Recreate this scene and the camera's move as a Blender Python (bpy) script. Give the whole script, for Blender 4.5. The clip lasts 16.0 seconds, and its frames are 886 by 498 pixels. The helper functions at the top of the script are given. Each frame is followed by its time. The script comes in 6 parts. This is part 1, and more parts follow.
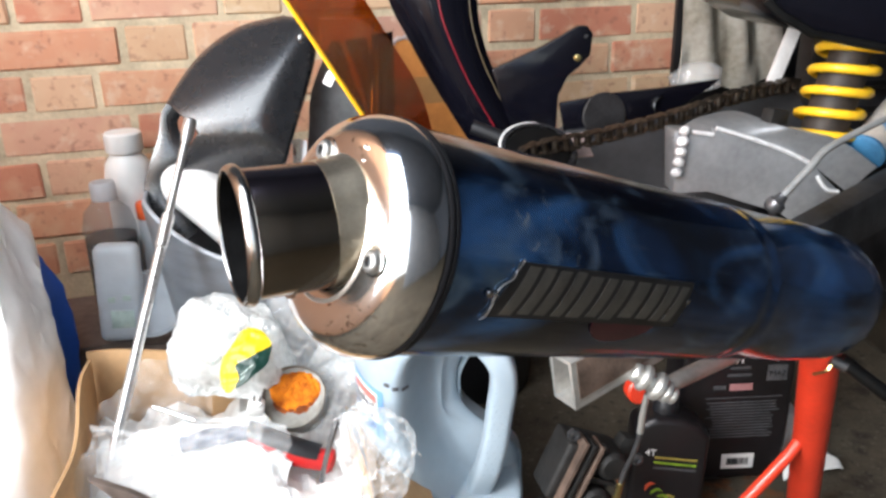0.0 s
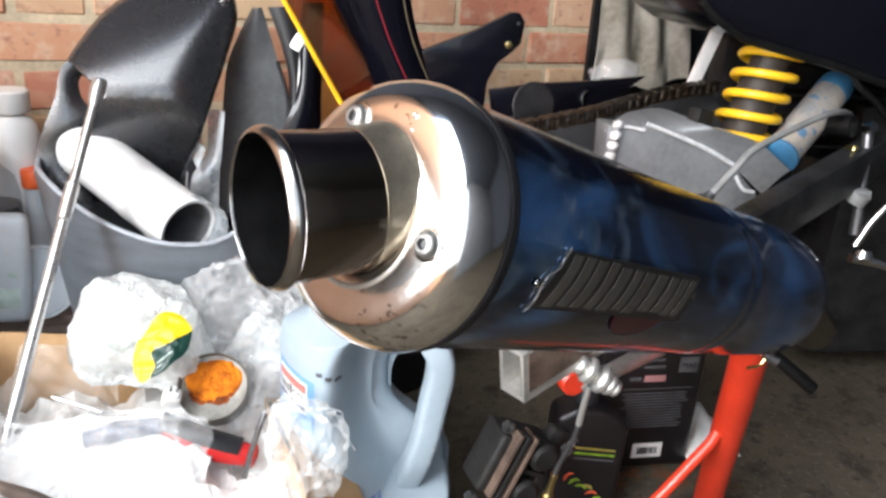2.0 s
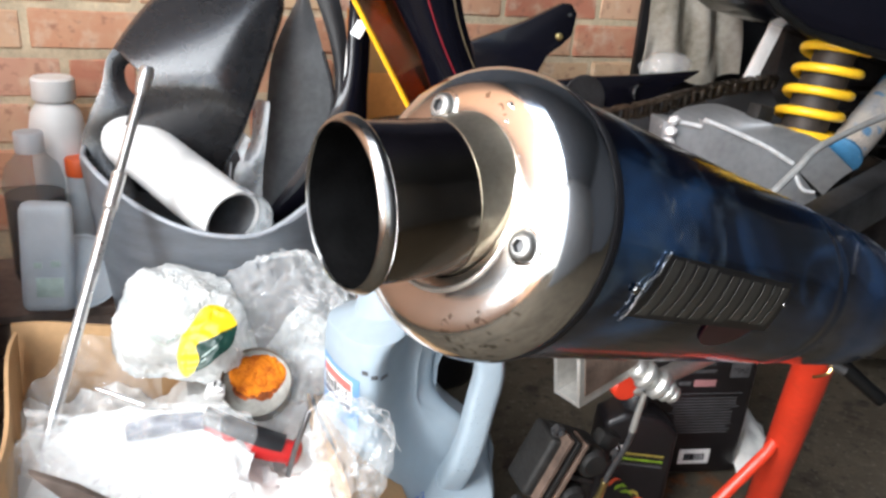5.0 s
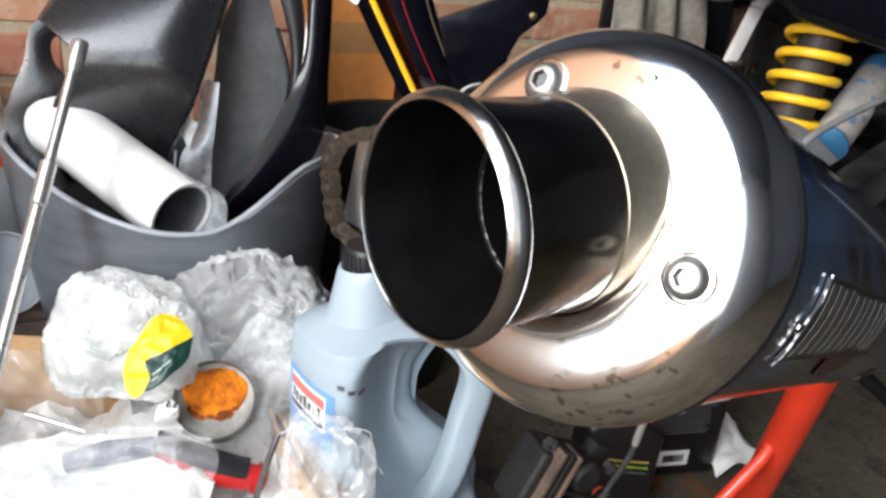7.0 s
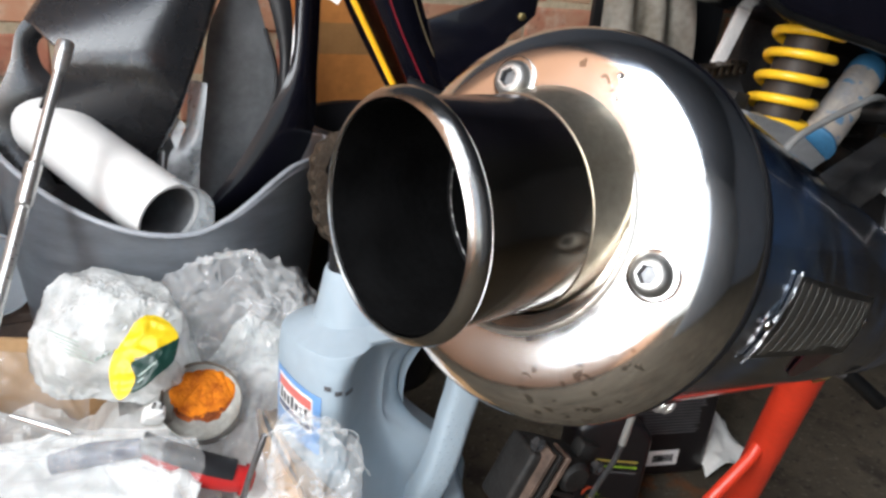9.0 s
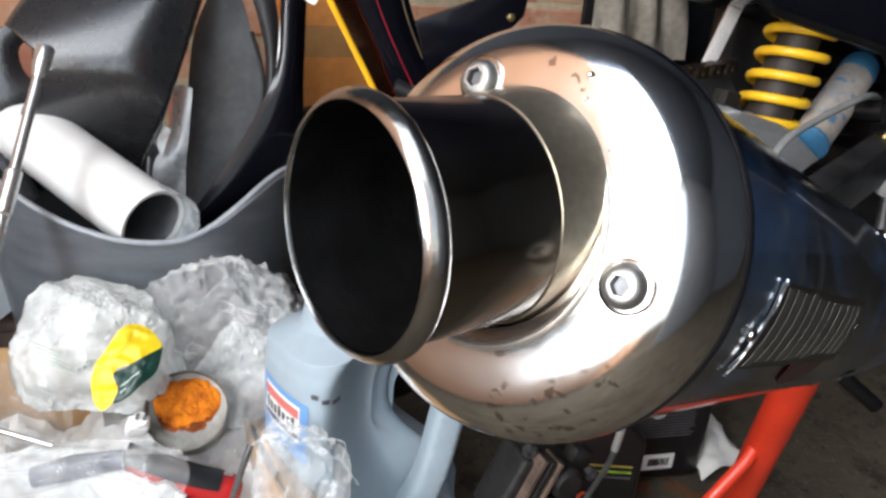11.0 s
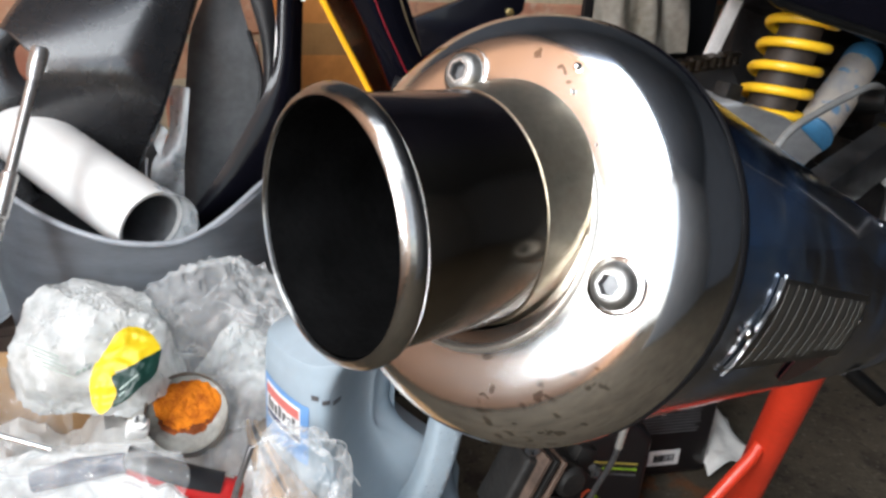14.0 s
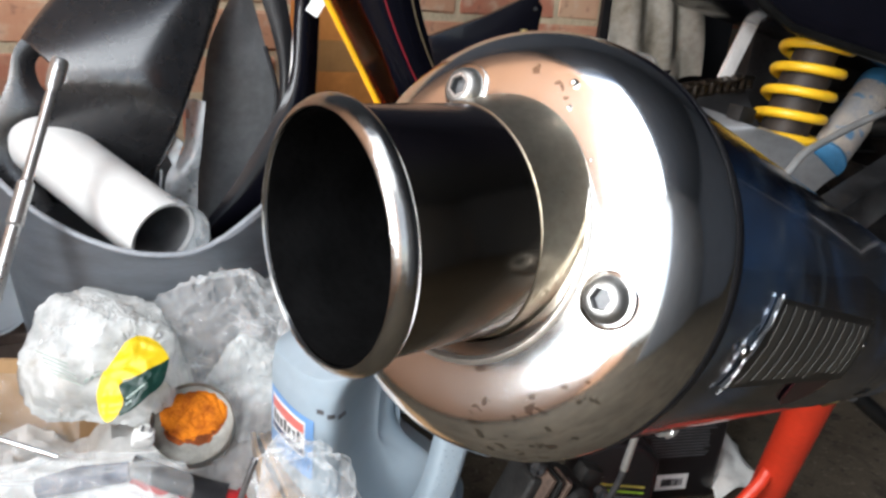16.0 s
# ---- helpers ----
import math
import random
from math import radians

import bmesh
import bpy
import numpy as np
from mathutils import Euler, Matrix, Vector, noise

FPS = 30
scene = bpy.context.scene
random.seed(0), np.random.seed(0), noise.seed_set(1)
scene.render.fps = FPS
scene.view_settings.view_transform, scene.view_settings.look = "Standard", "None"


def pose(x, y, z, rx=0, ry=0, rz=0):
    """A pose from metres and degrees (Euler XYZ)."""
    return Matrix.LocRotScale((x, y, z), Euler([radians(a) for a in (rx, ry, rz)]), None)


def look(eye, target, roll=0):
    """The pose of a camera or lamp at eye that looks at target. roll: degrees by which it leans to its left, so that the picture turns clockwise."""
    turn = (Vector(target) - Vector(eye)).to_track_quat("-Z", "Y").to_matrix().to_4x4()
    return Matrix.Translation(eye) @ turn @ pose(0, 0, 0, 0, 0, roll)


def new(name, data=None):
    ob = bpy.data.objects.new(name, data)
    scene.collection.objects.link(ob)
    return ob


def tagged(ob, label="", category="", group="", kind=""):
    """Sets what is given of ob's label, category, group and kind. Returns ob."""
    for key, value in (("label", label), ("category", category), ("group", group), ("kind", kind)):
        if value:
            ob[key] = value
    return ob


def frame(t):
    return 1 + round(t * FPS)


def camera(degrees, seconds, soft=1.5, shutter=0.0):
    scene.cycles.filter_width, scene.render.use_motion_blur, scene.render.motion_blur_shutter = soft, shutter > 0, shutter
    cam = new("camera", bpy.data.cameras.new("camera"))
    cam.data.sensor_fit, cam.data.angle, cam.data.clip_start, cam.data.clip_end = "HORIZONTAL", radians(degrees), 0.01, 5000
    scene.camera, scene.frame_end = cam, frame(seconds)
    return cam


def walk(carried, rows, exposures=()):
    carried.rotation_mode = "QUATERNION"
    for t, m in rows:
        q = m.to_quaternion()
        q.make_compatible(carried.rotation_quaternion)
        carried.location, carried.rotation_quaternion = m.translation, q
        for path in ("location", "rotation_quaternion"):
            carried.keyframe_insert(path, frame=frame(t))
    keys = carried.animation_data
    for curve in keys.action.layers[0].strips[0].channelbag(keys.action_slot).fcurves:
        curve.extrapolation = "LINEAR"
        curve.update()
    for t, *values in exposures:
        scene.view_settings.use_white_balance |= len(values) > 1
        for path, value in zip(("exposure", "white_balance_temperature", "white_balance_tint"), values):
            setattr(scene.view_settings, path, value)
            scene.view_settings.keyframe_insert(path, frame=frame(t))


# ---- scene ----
cam = camera(59.3, 16.0, soft=2.8)
PATH = [
    (0, (-0.0006, -0.0195, 0.7668), (0.0032, 1.8566, 0.0740), -1.49),
    (0.5, (-0.0091, -0.0194, 0.7637), (0.0164, 1.8554, 0.0677), -0.04),
    (1, (-0.0254, -0.0082, 0.7630), (0.0860, 1.8571, 0.0501), 0.84),
    (1.5, (-0.0438, -0.0004, 0.7600), (0.1625, 1.8557, 0.0444), 0.95),
    (2, (-0.0759, 0.0199, 0.7511), (0.2525, 1.8578, 0.0338), 4.05),
    (2.5, (-0.0952, 0.0304, 0.7457), (0.2716, 1.8625, 0.0324), 4.87),
    (3, (-0.1051, 0.0369, 0.7469), (0.2216, 1.8754, 0.0305), 4.56),
    (3.2, (-0.1062, 0.0370, 0.7459), (0.1798, 1.8796, 0.0228), 4.12),
    (5.3, (-0.0963, 0.0545, 0.7412), (0.1603, 1.8939, -0.0008), 4.36),
    (5.5, (-0.1165, 0.0802, 0.7281), (0.1747, 1.9129, -0.0179), 5.48),
    (6, (-0.1343, 0.1283, 0.7239), (0.2969, 1.9356, -0.0159), 5.93),
    (6.5, (-0.1382, 0.1387, 0.7191), (0.2963, 1.9410, -0.0312), 5.91),
    (7, (-0.1368, 0.1395, 0.7182), (0.2963, 1.9407, -0.0355), 5.94),
    (7.5, (-0.1357, 0.1407, 0.7176), (0.2970, 1.9417, -0.0368), 6.00),
    (8, (-0.1345, 0.1400, 0.7185), (0.3033, 1.9428, -0.0284), 6.13),
    (8.5, (-0.1353, 0.1326, 0.7220), (0.3041, 1.9359, -0.0231), 6.08),
    (9, (-0.1292, 0.1377, 0.7181), (0.3169, 1.9374, -0.0315), 5.96),
    (9.5, (-0.1255, 0.1382, 0.7189), (0.3341, 1.9383, -0.0216), 5.84),
    (12, (-0.1139, 0.1521, 0.7150), (0.3304, 1.9527, -0.0337), 5.09),
    (12.5, (-0.1133, 0.1520, 0.7154), (0.3279, 1.9516, -0.0376), 4.89),
    (13, (-0.1130, 0.1524, 0.7154), (0.3238, 1.9529, -0.0379), 4.72),
    (13.5, (-0.1117, 0.1528, 0.7152), (0.3260, 1.9525, -0.0394), 4.65),
    (14, (-0.1107, 0.1530, 0.7149), (0.3295, 1.9534, -0.0366), 4.55),
    (14.5, (-0.1067, 0.1499, 0.7163), (0.3057, 1.9644, -0.0169), 4.37),
    (15, (-0.1060, 0.1496, 0.7151), (0.3056, 1.9755, 0.0102), 5.32),
    (15.5, (-0.1069, 0.1501, 0.7150), (0.3005, 1.9770, 0.0105), 5.42),
    (16, (-0.1066, 0.1497, 0.7143), (0.2998, 1.9746, 0.0040), 5.35),
]
walk(cam, [(t, look(eye, target, roll)) for t, eye, target, roll in PATH],
     exposures=((0.0, 0.73), (1.5, 0.67), (3.0, 0.63), (5.5, 0.57), (7.0, 0.36), (8.5, 0.14), (9.5, 0.14), (12.0, 0.11), (16.0, 0.11)))

# ---- world, sun and large lights ----
world = bpy.data.worlds.new("sky")
scene.world = world
world.use_nodes = True
wn = world.node_tree
sky = wn.nodes.new("ShaderNodeTexSky")
sky.sky_type = "NISHITA"
sky.sun_disc = False
SUN_EL, SUN_AZ = 52.0, 108.0          # azimuth clockwise from +y
sky.sun_elevation, sky.sun_rotation = radians(SUN_EL), radians(SUN_AZ)
wn.nodes["Background"].inputs["Strength"].default_value = 0.15
wn.links.new(sky.outputs[0], wn.nodes["Background"].inputs["Color"])

sun_data = bpy.data.lights.new("sun", "SUN")
sun_data.energy, sun_data.angle, sun_data.color = 5.0, radians(0.6), (1.0, 0.93, 0.83)
sun = new("sun", sun_data)
sun_from = Vector((math.sin(radians(SUN_AZ)) * math.cos(radians(SUN_EL)), math.cos(radians(SUN_AZ)) * math.cos(radians(SUN_EL)), math.sin(radians(SUN_EL))))
sun.matrix_world = look(sun_from * 10, (0, 0, 0))

# daylight standing in the side door, the front opening and an added, unseen opening overhead
def opening_light(name, w, h, watts, at, to):
    data = bpy.data.lights.new(name, "AREA")
    data.shape, data.size, data.size_y, data.energy, data.color = "RECTANGLE", w, h, watts, (0.93, 0.97, 1.0)
    new(name, data).matrix_world = look(at, to)


opening_light("side_door_daylight", 1.15, 1.58, 118.0, (-1.27, -0.63, 1.41), (0.0, -0.63, 1.41))
opening_light("front_daylight", 1.33, 1.70, 9.0, (-0.535, -1.27, 1.32), (-0.535, 0.0, 1.32))
opening_light("overhead_daylight", 1.10, 1.55, 25.0, (-0.70, -0.43, 2.25), (-0.70, -0.42, 0.0))

# ---- materials ----
def material(name, color=(0.5, 0.5, 0.5), rough=0.5, metal=0.0, spec=0.5, noise_scale=0.0, noise_amt=0.15, bump=0.0, bump_scale=60.0,
             color2=None, coat=0.0, rough_var=0.0, random_amt=0.0, stretch=(1, 1, 1)):
    """A principled material with colour variation at two scales, roughness variation and fine relief."""
    m = bpy.data.materials.new(name)
    m.use_nodes = True
    nt = m.node_tree
    b = nt.nodes["Principled BSDF"]
    b.inputs["Base Color"].default_value = (*color, 1)
    b.inputs["Roughness"].default_value = rough
    b.inputs["Metallic"].default_value = metal
    b.inputs["Specular IOR Level"].default_value = spec
    b.inputs["Coat Weight"].default_value = coat
    tc = nt.nodes.new("ShaderNodeTexCoord")
    mp = nt.nodes.new("ShaderNodeMapping")
    mp.inputs["Scale"].default_value = stretch
    nt.links.new(tc.outputs["Object"], mp.inputs[0])
    if noise_scale:
        big = nt.nodes.new("ShaderNodeTexNoise")
        big.inputs["Scale"].default_value, big.inputs["Detail"].default_value = noise_scale, 8
        fine = nt.nodes.new("ShaderNodeTexNoise")
        fine.inputs["Scale"].default_value, fine.inputs["Detail"].default_value = noise_scale * 9, 5
        for n in (big, fine):
            nt.links.new(mp.outputs[0], n.inputs["Vector"])
        add = nt.nodes.new("ShaderNodeMath"); add.operation = "MULTIPLY_ADD"
        add.inputs[1].default_value = 0.4
        nt.links.new(fine.outputs["Fac"], add.inputs[0])
        nt.links.new(big.outputs["Fac"], add.inputs[2])
        ramp = nt.nodes.new("ShaderNodeMapRange")
        ramp.inputs["From Min"].default_value, ramp.inputs["From Max"].default_value = 0.45, 0.95
        nt.links.new(add.outputs[0], ramp.inputs["Value"])
        mix = nt.nodes.new("ShaderNodeMix"); mix.data_type = "RGBA"
        c2 = color2 or tuple(c * (1 - noise_amt * 2) for c in color)
        c1 = color if color2 else tuple(min(1, c * (1 + noise_amt)) for c in color)
        mix.inputs["A"].default_value, mix.inputs["B"].default_value = (*c1, 1), (*c2, 1)
        nt.links.new(ramp.outputs[0], mix.inputs["Factor"])
        nt.links.new(mix.outputs["Result"], b.inputs["Base Color"])
        if rough_var:
            rr = nt.nodes.new("ShaderNodeMapRange")
            rr.inputs["To Min"].default_value, rr.inputs["To Max"].default_value = max(0, rough - rough_var), min(1, rough + rough_var)
            nt.links.new(fine.outputs["Fac"], rr.inputs["Value"])
            nt.links.new(rr.outputs[0], b.inputs["Roughness"])
    if random_amt:
        info = nt.nodes.new("ShaderNodeObjectInfo")
        hsv = nt.nodes.new("ShaderNodeHueSaturation")
        mr = nt.nodes.new("ShaderNodeMapRange")
        mr.inputs["To Min"].default_value, mr.inputs["To Max"].default_value = 1 - random_amt, 1 + random_amt
        nt.links.new(info.outputs["Random"], mr.inputs["Value"])
        nt.links.new(mr.outputs[0], hsv.inputs["Value"])
        src = b.inputs["Base Color"].links
        if src:
            nt.links.new(src[0].from_socket, hsv.inputs["Color"])
        else:
            hsv.inputs["Color"].default_value = (*color, 1)
        nt.links.new(hsv.outputs[0], b.inputs["Base Color"])
    if bump:
        bn = nt.nodes.new("ShaderNodeTexNoise")
        bn.inputs["Scale"].default_value, bn.inputs["Detail"].default_value = bump_scale, 6
        nt.links.new(mp.outputs[0], bn.inputs["Vector"])
        bp = nt.nodes.new("ShaderNodeBump")
        bp.inputs["Strength"].default_value, bp.inputs["Distance"].default_value = bump, 0.002
        nt.links.new(bn.outputs["Fac"], bp.inputs["Height"])
        nt.links.new(bp.outputs[0], b.inputs["Normal"])
    return m


M = {}
M["polished"] = material("polished_steel", (0.78, 0.75, 0.71), 0.13, 1.0, noise_scale=14, noise_amt=0.05, rough_var=0.06, bump=0.03, bump_scale=25)
M["tail_tube"] = material("heat_blackened_steel", (0.17, 0.152, 0.130), 0.17, 1.0, noise_scale=14, color2=(0.115, 0.092, 0.068), rough_var=0.05, bump=0.03, bump_scale=30, stretch=(1, 1, 1))
def heat_tint(m):
    """A faint blue-violet oxide band along one side of the tube."""
    nt = m.node_tree
    b = nt.nodes["Principled BSDF"]
    tc = nt.nodes.new("ShaderNodeTexCoord")
    sep = nt.nodes.new("ShaderNodeSeparateXYZ")
    nt.links.new(tc.outputs["Object"], sep.inputs[0])
    band = nt.nodes.new("ShaderNodeMapRange")
    band.interpolation_type = "SMOOTHSTEP"
    band.inputs["From Min"].default_value, band.inputs["From Max"].default_value, band.inputs["To Max"].default_value = 0.020, 0.027, 0.45
    nt.links.new(sep.outputs["X"], band.inputs["Value"])
    mix = nt.nodes.new("ShaderNodeMix"); mix.data_type = "RGBA"
    nt.links.new(b.inputs["Base Color"].links[0].from_socket, mix.inputs["A"])
    mix.inputs["B"].default_value = (0.075, 0.055, 0.13, 1)
    nt.links.new(band.outputs[0], mix.inputs["Factor"])
    nt.links.new(mix.outputs["Result"], b.inputs["Base Color"])


heat_tint(M["tail_tube"])
M["collar"] = material("straw_tinted_steel", (0.52, 0.47, 0.38), 0.34, 1.0, noise_scale=45, color2=(0.30, 0.255, 0.19), rough_var=0.12, bump=0.06, bump_scale=120)
M["weld_bead"] = material("weld_bead_steel", (0.62, 0.59, 0.54), 0.36, 0.9, noise_scale=90, noise_amt=0.15, rough_var=0.1, bump=0.15, bump_scale=300)
M["soot"] = material("soot", (0.0030, 0.0030, 0.0032), 0.7, spec=0.07, noise_scale=60, noise_amt=0.45, rough_var=0.15, bump=0.15, bump_scale=420)
M["black_paint"] = material("black_paint", (0.012, 0.012, 0.013), 0.35, noise_scale=20, noise_amt=0.3)
M["badge_silver"] = material("badge_silver", (0.20, 0.195, 0.18), 0.40, 0.85, noise_scale=60, noise_amt=0.15)
M["badge_maroon"] = material("badge_maroon", (0.06, 0.015, 0.02), 0.3, 0.4, noise_scale=60)
M["brick_plain"] = material("brick", (0.52, 0.22, 0.13), 0.9, spec=0.2, noise_scale=9, color2=(0.42, 0.28, 0.18), bump=0.6, bump_scale=90, random_amt=0.25)
def brick_finish():
    """Bricks that differ one from another: red, orange, tan and pinkish, each with flecks and pale lime smears."""
    m = material("brick", (0.52, 0.22, 0.13), 0.9, spec=0.2, noise_scale=9, bump=0.7, bump_scale=90)
    nt = m.node_tree
    b = nt.nodes["Principled BSDF"]
    info = nt.nodes.new("ShaderNodeObjectInfo")
    ramp = nt.nodes.new("ShaderNodeValToRGB")
    stops = ((0.0, (0.52, 0.235, 0.145)), (0.22, (0.60, 0.31, 0.19)), (0.42, (0.48, 0.185, 0.12)), (0.6, (0.60, 0.42, 0.26)), (0.78, (0.62, 0.345, 0.24)), (1.0, (0.44, 0.26, 0.20)))
    while len(ramp.color_ramp.elements) < len(stops):
        ramp.color_ramp.elements.new(0.5)
    for e, (p, c) in zip(ramp.color_ramp.elements, stops):
        e.position, e.color = p, (*c, 1)
    nt.links.new(info.outputs["Random"], ramp.inputs[0])
    tc = nt.nodes.new("ShaderNodeTexCoord")
    add = nt.nodes.new("ShaderNodeVectorMath"); add.operation = "MULTIPLY_ADD"
    add.inputs[1].default_value = (1, 1, 1)
    nt.links.new(tc.outputs["Object"], add.inputs[0])
    comb = nt.nodes.new("ShaderNodeCombineXYZ")
    mul = nt.nodes.new("ShaderNodeMath"); mul.operation = "MULTIPLY"; mul.inputs[1].default_value = 40
    nt.links.new(info.outputs["Random"], mul.inputs[0]); nt.links.new(mul.outputs[0], comb.inputs[0])
    nt.links.new(comb.outputs[0], add.inputs[2])
    last = ramp.outputs[0]
    for scale, lo, hi, amt, col in ((18, 0.46, 0.68, 0.45, (0.66, 0.46, 0.30)), (70, 0.58, 0.70, 0.5, (0.25, 0.11, 0.08)), (30, 0.57, 0.70, 0.45, (0.70, 0.58, 0.44))):
        n = nt.nodes.new("ShaderNodeTexNoise")
        n.inputs["Scale"].default_value, n.inputs["Detail"].default_value = scale, 5
        nt.links.new(add.outputs[0], n.inputs["Vector"])
        mr = nt.nodes.new("ShaderNodeMapRange")
        mr.inputs["From Min"].default_value, mr.inputs["From Max"].default_value, mr.inputs["To Max"].default_value = lo, hi, amt
        nt.links.new(n.outputs["Fac"], mr.inputs["Value"])
        mix = nt.nodes.new("ShaderNodeMix"); mix.data_type = "RGBA"
        nt.links.new(last, mix.inputs["A"])
        mix.inputs["B"].default_value = (*col, 1)
        nt.links.new(mr.outputs[0], mix.inputs["Factor"])
        last = mix.outputs["Result"]
    nt.links.new(last, b.inputs["Base Color"])
    return m


M["brick"] = brick_finish()
M["mortar"] = material("mortar", (0.62, 0.51, 0.355), 0.95, spec=0.1, noise_scale=16, noise_amt=0.2, bump=0.8, bump_scale=150)
def floor_finish():
    """Rough stained concrete: oil blotches, pale scuffs and coarse grit."""
    m = material("oil_stained_concrete", (0.105, 0.088, 0.064), 0.85, spec=0.15, noise_scale=5, color2=(0.052, 0.043, 0.032), bump=0.8, bump_scale=140)
    nt = m.node_tree
    b = nt.nodes["Principled BSDF"]
    tc = nt.nodes.new("ShaderNodeTexCoord")
    last = b.inputs["Base Color"].links[0].from_socket
    for scale, lo, hi, amt, col in ((14, 0.56, 0.68, 0.8, (0.025, 0.020, 0.017)), (60, 0.60, 0.68, 0.7, (0.02, 0.017, 0.015)), (90, 0.58, 0.70, 0.4, (0.20, 0.185, 0.15)), (230, 0.60, 0.70, 0.6, (0.04, 0.03, 0.025))):
        n = nt.nodes.new("ShaderNodeTexNoise")
        n.inputs["Scale"].default_value, n.inputs["Detail"].default_value = scale, 5
        nt.links.new(tc.outputs["Object"], n.inputs["Vector"])
        mr = nt.nodes.new("ShaderNodeMapRange")
        mr.inputs["From Min"].default_value, mr.inputs["From Max"].default_value, mr.inputs["To Max"].default_value = lo, hi, amt
        nt.links.new(n.outputs["Fac"], mr.inputs["Value"])
        mix = nt.nodes.new("ShaderNodeMix"); mix.data_type = "RGBA"
        nt.links.new(last, mix.inputs["A"])
        mix.inputs["B"].default_value = (*col, 1)
        nt.links.new(mr.outputs[0], mix.inputs["Factor"])
        last = mix.outputs["Result"]
    # rusty brown stain round the oil bottles
    dist = nt.nodes.new("ShaderNodeVectorMath"); dist.operation = "DISTANCE"
    dist.inputs[1].default_value = (0.43, 0.93, 0.0)
    nt.links.new(tc.outputs["Object"], dist.inputs[0])
    near = nt.nodes.new("ShaderNodeMapRange")
    near.inputs["From Min"].default_value, near.inputs["From Max"].default_value, near.inputs["To Min"].default_value, near.inputs["To Max"].default_value = 0.04, 0.17, 0.75, 0.0
    nt.links.new(dist.outputs["Value"], near.inputs["Value"])
    sn = nt.nodes.new("ShaderNodeTexNoise")
    sn.inputs["Scale"].default_value, sn.inputs["Detail"].default_value = 24, 5
    nt.links.new(tc.outputs["Object"], sn.inputs["Vector"])
    sr = nt.nodes.new("ShaderNodeMapRange")
    sr.inputs["From Min"].default_value, sr.inputs["From Max"].default_value = 0.48, 0.62
    nt.links.new(sn.outputs["Fac"], sr.inputs["Value"])
    sm = nt.nodes.new("ShaderNodeMath"); sm.operation = "MULTIPLY"
    nt.links.new(near.outputs[0], sm.inputs[0]); nt.links.new(sr.outputs[0], sm.inputs[1])
    mix = nt.nodes.new("ShaderNodeMix"); mix.data_type = "RGBA"
    nt.links.new(last, mix.inputs["A"]); mix.inputs["B"].default_value = (0.16, 0.055, 0.015, 1)
    nt.links.new(sm.outputs[0], mix.inputs["Factor"])
    last = mix.outputs["Result"]
    nt.links.new(last, b.inputs["Base Color"])
    return m


M["concrete"] = floor_finish()
# For surfaces out of view: the garage's gloom is put into this dark colour.
M["plaster"] = material("shaded_dark_render", (0.045, 0.052, 0.065), 0.9, noise_scale=4, noise_amt=0.1, bump=0.3, bump_scale=60)
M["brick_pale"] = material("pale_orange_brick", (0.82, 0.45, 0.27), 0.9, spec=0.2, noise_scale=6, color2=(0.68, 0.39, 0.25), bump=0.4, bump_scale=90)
M["pale_render"] = material("reflector_grey_render", (0.20, 0.212, 0.23), 0.9, noise_scale=4, noise_amt=0.1, bump=0.3, bump_scale=60)
M["tub"] = material("dark_grey_tub_plastic", (0.100, 0.113, 0.130), 0.42, coat=0.8, spec=1.0, noise_scale=12, noise_amt=0.2, rough_var=0.08, bump=0.08, bump_scale=200, stretch=(1, 1, 6))
M["black_plastic"] = material("black_plastic", (0.014, 0.014, 0.016), 0.40, spec=0.4, noise_scale=14, noise_amt=0.25, rough_var=0.08, bump=0.15, bump_scale=400)
M["mudguard_black"] = material("satin_black_moulding", (0.018, 0.018, 0.020), 0.27, spec=0.9, noise_scale=7, noise_amt=0.25, rough_var=0.03, coat=0.8, bump=0.01, bump_scale=40)
M["mudguard_black"].node_tree.nodes["Principled BSDF"].inputs["Coat Roughness"].default_value = 0.22
M["dark_grey"] = material("dark_grey_plastic", (0.14, 0.145, 0.15), 0.45, noise_scale=10, noise_amt=0.25, bump=0.1, bump_scale=200)
M["navy_gloss"] = material("navy_gloss_paint", (0.0035, 0.0035, 0.0065), 0.2, spec=0.22, noise_scale=8, noise_amt=0.2, coat=0.15)
M["red_paint"] = material("red_paint", (0.64, 0.042, 0.016), 0.35, noise_scale=18, noise_amt=0.1, coat=0.2, bump=0.08)
M["yellow_paint"] = material("yellow_paint", (0.85, 0.50, 0.02), 0.38, noise_scale=30, noise_amt=0.12, bump=0.06)
M["silver_paint"] = material("silver_paint", (0.42, 0.43, 0.44), 0.33, 0.6, noise_scale=12, noise_amt=0.16, rough_var=0.12, bump=0.08)
M["alu"] = material("raw_aluminium", (0.58, 0.57, 0.54), 0.4, 0.8, noise_scale=18, noise_amt=0.15, rough_var=0.1, bump=0.1)
M["jug"] = material("blue_grey_jug_plastic", (0.32, 0.39, 0.445), 0.42, noise_scale=8, noise_amt=0.06, bump=0.06, bump_scale=300)
M["card"] = material("cardboard", (0.50, 0.31, 0.16), 0.9, spec=0.2, noise_scale=10, noise_amt=0.12, bump=0.15, bump_scale=120)
M["tub"].node_tree.nodes["Principled BSDF"].inputs["Coat Roughness"].default_value = 0.38
M["paper"] = material("white_paper", (0.74, 0.74, 0.73), 0.9, spec=0.2, noise_scale=12, noise_amt=0.04, bump=0.2, bump_scale=120)
